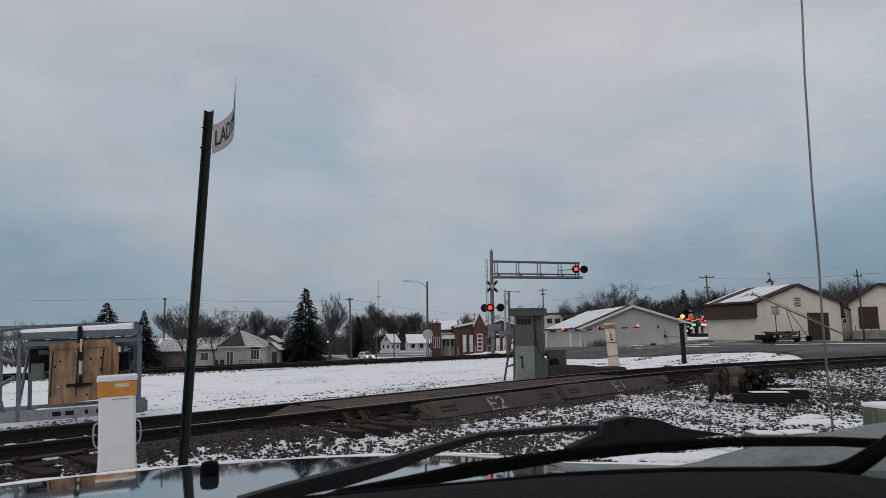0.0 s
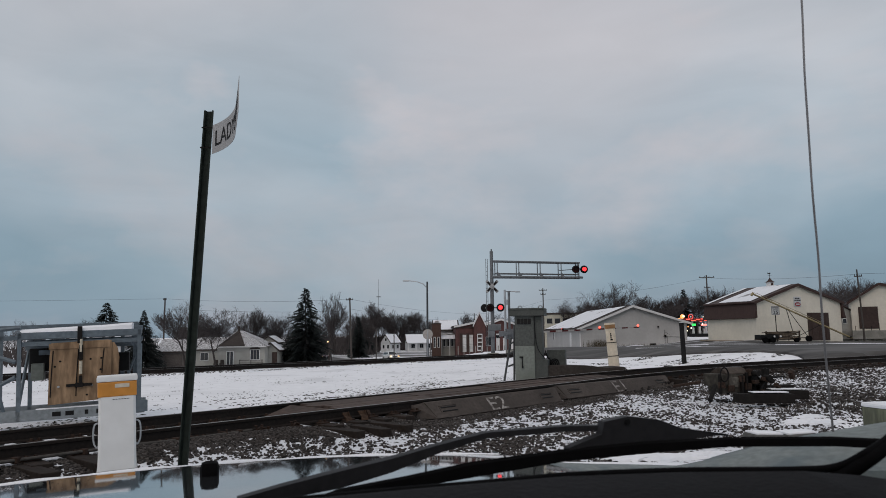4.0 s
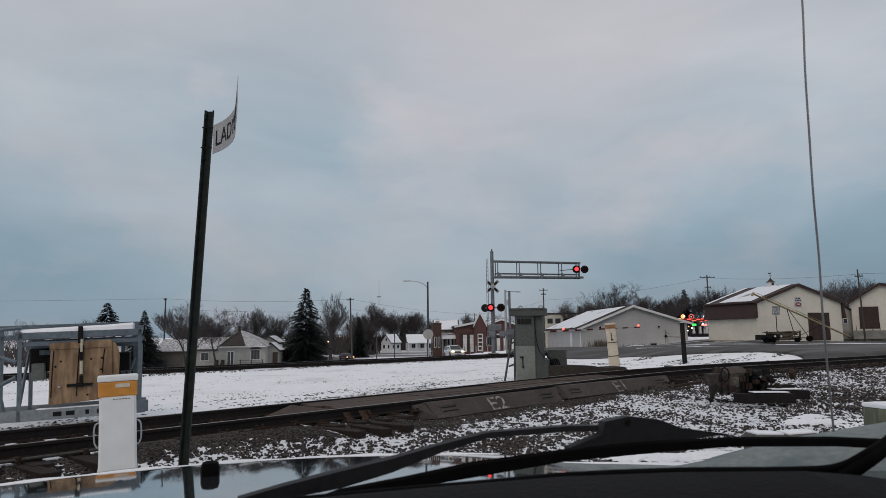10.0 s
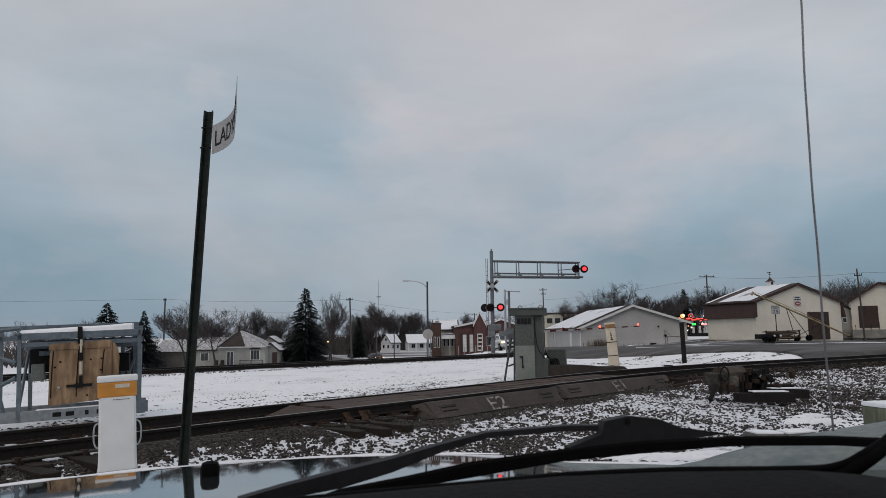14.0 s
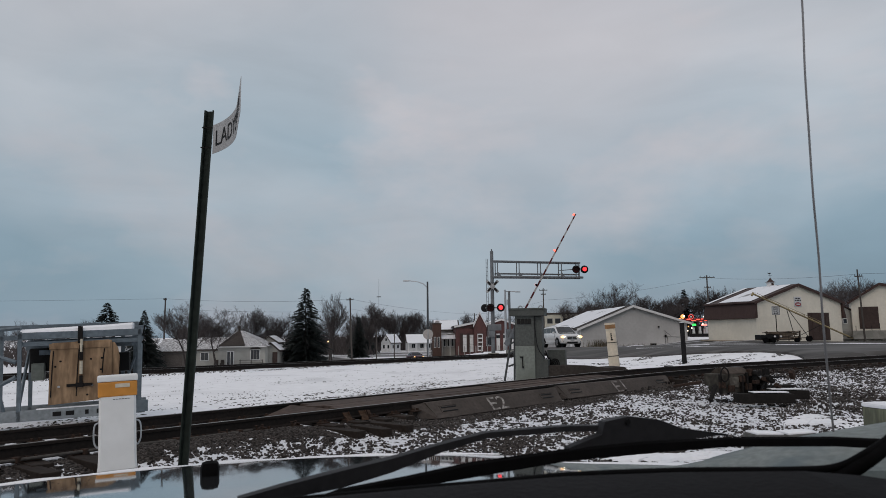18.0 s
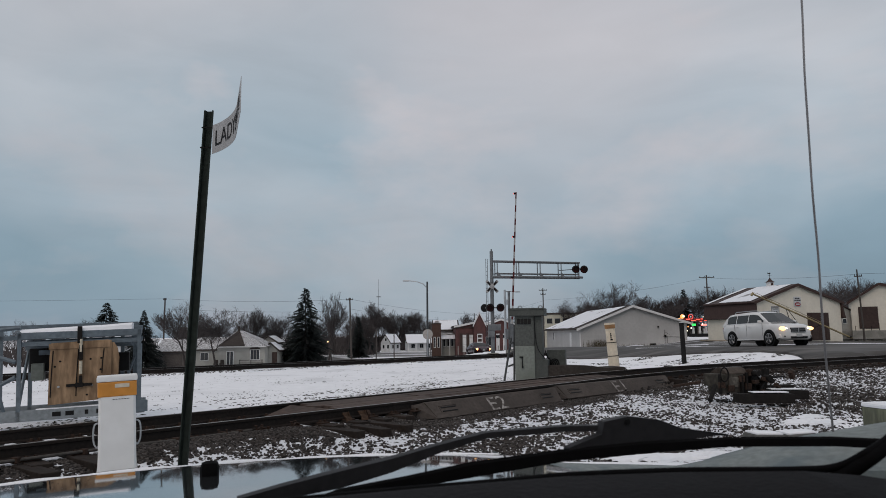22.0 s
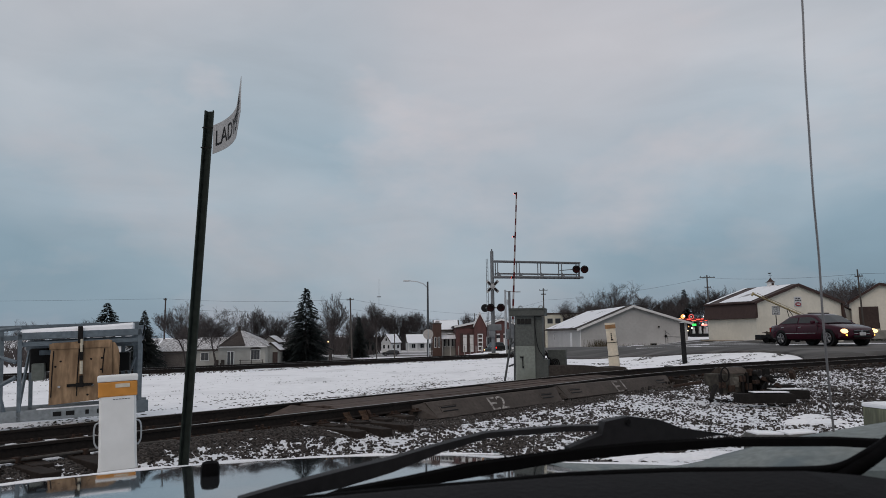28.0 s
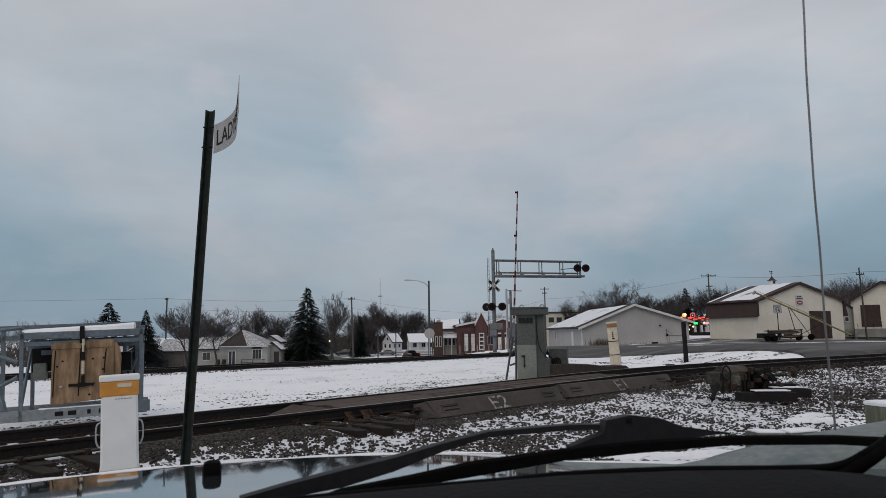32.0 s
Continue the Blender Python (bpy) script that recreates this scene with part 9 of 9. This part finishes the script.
VAN = vehicle("minivan", "white minivan with lit headlights driving up the road", 4.89, 1.88, 1.74, P_WHITE, "van")
SEDAN = vehicle("sedan", "maroon sedan with lit headlights driving up the road", 5.03, 1.87, 1.46, P_MAROON, "sedan")
PICKUP = vehicle("pickup_truck", "dark grey-brown pickup truck with red tail lights driving away", 5.25, 1.94, 1.78, P_DARK, "pickup", True, True)
DARKCAR = vehicle("dark_car", "black estate car on the side street", 4.6, 1.8, 1.55, P_NAVY, "van", False, False)
SILVERCAR = vehicle("grey_car", "grey sedan on the side street", 4.7, 1.8, 1.45, P_SILVER, "sedan", False, False)
VAN["category"] = SEDAN["category"] = DARKCAR["category"] = SILVERCAR["category"] = "car"
PICKUP["category"] = "truck"

# ---- what moves ----


def on_road(y, lane=0.0, away=False):
    """A pose on the road at that distance; lane: metres across to the far side."""
    e = 1.5
    x = road_x(y) + lane
    dx, dz = road_x(y + e) - road_x(y - e), road_z(y + e) - road_z(y - e)
    h = math.degrees(math.atan2(2 * e, dx))
    slope = math.degrees(math.atan2(dz, math.hypot(dx, 2 * e)))
    z = road_z(y) + 0.045 * (1 - abs(lane - 1.8) / 4.3)
    h -= 8.0 * (1 - ease(55, 85, y)) - (0 if away else 8.5 * ease(42, 49, y) * (1 - ease(56, 66, y)))
    return pose(x, y, z, 0, -slope, h) if away else pose(x, y, z, 0, slope, h + 180)


VAN_ROWS = [(0, 145.56), (1, 143.52), (2, 140.56), (3, 136.68), (5.5, 125.52), (6.5, 119.66), (7.5, 114.22), (8.5, 106.24), (9.5, 98.94), (10, 95.02), (11, 87.48), (12, 81.28), (13, 76.32), (14, 73.2), (14.5, 71.74), (16.5, 65.52), (17, 63.06), (17.5, 60.8), (18, 58.32), (18.5, 56.04), (19, 53.44), (19.5, 50.44), (20, 47.92), (20.5, 45.26), (21, 42.34), (21.5, 39.28), (22, 36.14), (22.5, 32.68), (23, 29.16), (23.5, 23.0), (25, 10), (32, -60)]
SEDAN_ROWS = [(0, 170.44), (6.5, 163.92), (8.5, 159.76), (10, 155.84), (12, 147.88), (13, 144.98), (14, 140.86), (14.5, 138.78), (16.5, 128.7), (18.5, 115.26), (19.5, 106.24), (20.5, 96.62), (21.5, 87.48), (22.5, 78.4), (23.5, 68.64), (24, 63.06), (24.5, 57.98), (25, 53.44), (25.3, 51.06), (25.5, 49.66), (27.5, 36.0), (27.8, 34.04), (28, 33.05), (28.3, 31.2), (28.5, 29.9), (29, 23.5), (30, 16.5), (32, 2)]
PICKUP_ROWS = [(0, -120), (18, -25), (20.5, 12), (22.0, 26.5), (22.5, 33.6), (23, 36.58), (23.5, 39.84), (24, 44.04), (24.5, 48.3), (25, 52.78), (25.5, 57.4), (27.5, 81.2), (28.5, 95.12), (29.5, 109.58), (30.5, 120.38), (31.5, 129.48), (32, 133.2)]
SIGN_ROWS = [(0.0, 1.0), (0.5, 2.17), (1.0, 1.0), (1.5, 1.67), (2.0, 1.67), (2.5, 1.5), (3.0, 1.0), (3.5, 1.0), (4.0, 2.0), (4.5, 1.17), (5.0, 2.17), (5.5, 1.17), (6.0, 2.5), (6.3, 1.83), (6.5, 1.5), (6.8, 1.67), (7.0, 2.5), (7.2, 2.67), (7.5, 1.67), (8.0, 2.0), (8.5, 1.5), (9.0, 1.67), (9.5, 2.0), (10.0, 1.5), (10.5, 2.5), (11.0, 1.17), (11.5, 1.5), (12.0, 1.5), (12.5, 1.17), (13.0, 1.33), (13.5, 2.0), (14.0, 1.5), (14.5, 1.67), (15.0, 2.5), (15.5, 1.33), (16.0, 2.17), (16.5, 1.5), (17.0, 2.0), (17.5, 1.5), (18.0, 2.5), (18.5, 2.17), (19.0, 2.17), (19.5, 2.17), (20.0, 2.0), (20.5, 2.5), (21.0, 2.17), (21.5, 2.67), (22.0, 2.67), (22.5, 2.67), (23.0, 2.17), (23.5, 2.67), (24.0, 2.0), (24.5, 0.33), (25.0, 1.67), (25.5, 1.0), (26.0, 2.17), (26.5, 1.17), (27.0, 2.5), (27.5, 1.67), (28.0, 2.5), (28.5, 0.67), (29.0, 2.67), (29.5, 1.17), (30.0, 2.5), (30.5, 1.5), (31.0, 2.0), (31.5, 1.5), (32.0, 1.67)]


def motions():
    walk(VAN, [(t, on_road(y)) for t, y in VAN_ROWS])
    walk(SEDAN, [(t, on_road(y)) for t, y in SEDAN_ROWS])
    walk(PICKUP, [(t, on_road(y, 3.7, True)) for t, y in PICKUP_ROWS])
    side = lambda x: pose(x * 1.53, 193 + 0.15 * x, ground_z(x * 1.53, 193 + 0.15 * x) + 0.08, 0, 0, 186)
    walk(DARKCAR, [(t, side(x)) for t, x in ((0.0, 34.0), (14.0, 30.0), (23.0, 6.0), (25.5, -3.7), (27.5, -8.6), (28.5, -10.5), (29.5, -12.4), (30.5, -14.5), (32.0, -18.0))])
    walk(SILVERCAR, [(t, side(x)) for t, x in ((0.0, 50.0), (14.0, 46.0), (26.5, 6.0), (29.5, -4.2), (30.5, -6.8), (31.5, -9.2), (32.0, -10.4))])
    # gate arm: degrees above level
    walk(GATE_ARM, [(t, pose(0, 0, 0, 0, -a)) for t, a in ((0.0, 2.0), (13.95, 2.0), (14.1, 3.2), (14.3, 5.7), (14.5, 9.1), (15.5, 24.0), (16.5, 38.7), (16.8, 42.7), (17.1, 46.9), (17.4, 51.3), (17.7, 55.2), (18.0, 59.0), (18.3, 62.8),
                                                          (18.6, 66.5), (18.9, 70.8), (19.2, 75.4), (19.5, 79.6), (19.8, 84.2), (20.1, 87.0), (20.5, 87.6), (21.0, 86.8), (32.0, 86.8))])
    # flashing: the lamps of each pair take turns until the gate is up
    period, first, stop = 1.0834, 0.49, 21.15
    for lens, at, phase in FLASH:
        dark = pose(0, 0, 0, 0, 0, 180)
        turn = lambda d: at @ pose(0, 0, 0, 0, 0, d)
        state = lambda t: t < stop and (phase == 2 or (int(math.floor((t - first) / (period / 2))) % 2 == 0) == (phase == 1))
        rows = [(0.0, turn(0 if state(0.0) else 180))]
        edges = [first + k * period / 2 for k in range(60)]
        # no change falls on a full second
        edges = [e + (0.07 - e + round(e) if 0 <= e - round(e) < 0.07 else (-0.04 - e + round(e) if -0.04 < e - round(e) < 0 else 0)) for e in edges]
        edges = [e for e in edges if e < stop] + [stop]
        for e in edges:
            was, now = state(e - 0.1), state(e + 0.1) if e < stop else False
            if was != now:
                a, b = (0, 180) if was else (180, 0)
                rows += [(e - 0.067, turn(a)), (e - 0.034, turn(a + (b - a) * 0.34)), (e, turn(a + (b - a) * 0.67)), (e + 0.034, turn(b))]
        rows.append((32.0, rows[-1][1]))
        walk(lens, rows)
    # the sign sheet swings in the wind
    walk(SIGN_PANEL, [(t, pose(*SIGN_AT, 0, 0, d)) for t, d in SIGN_ROWS])


motions()
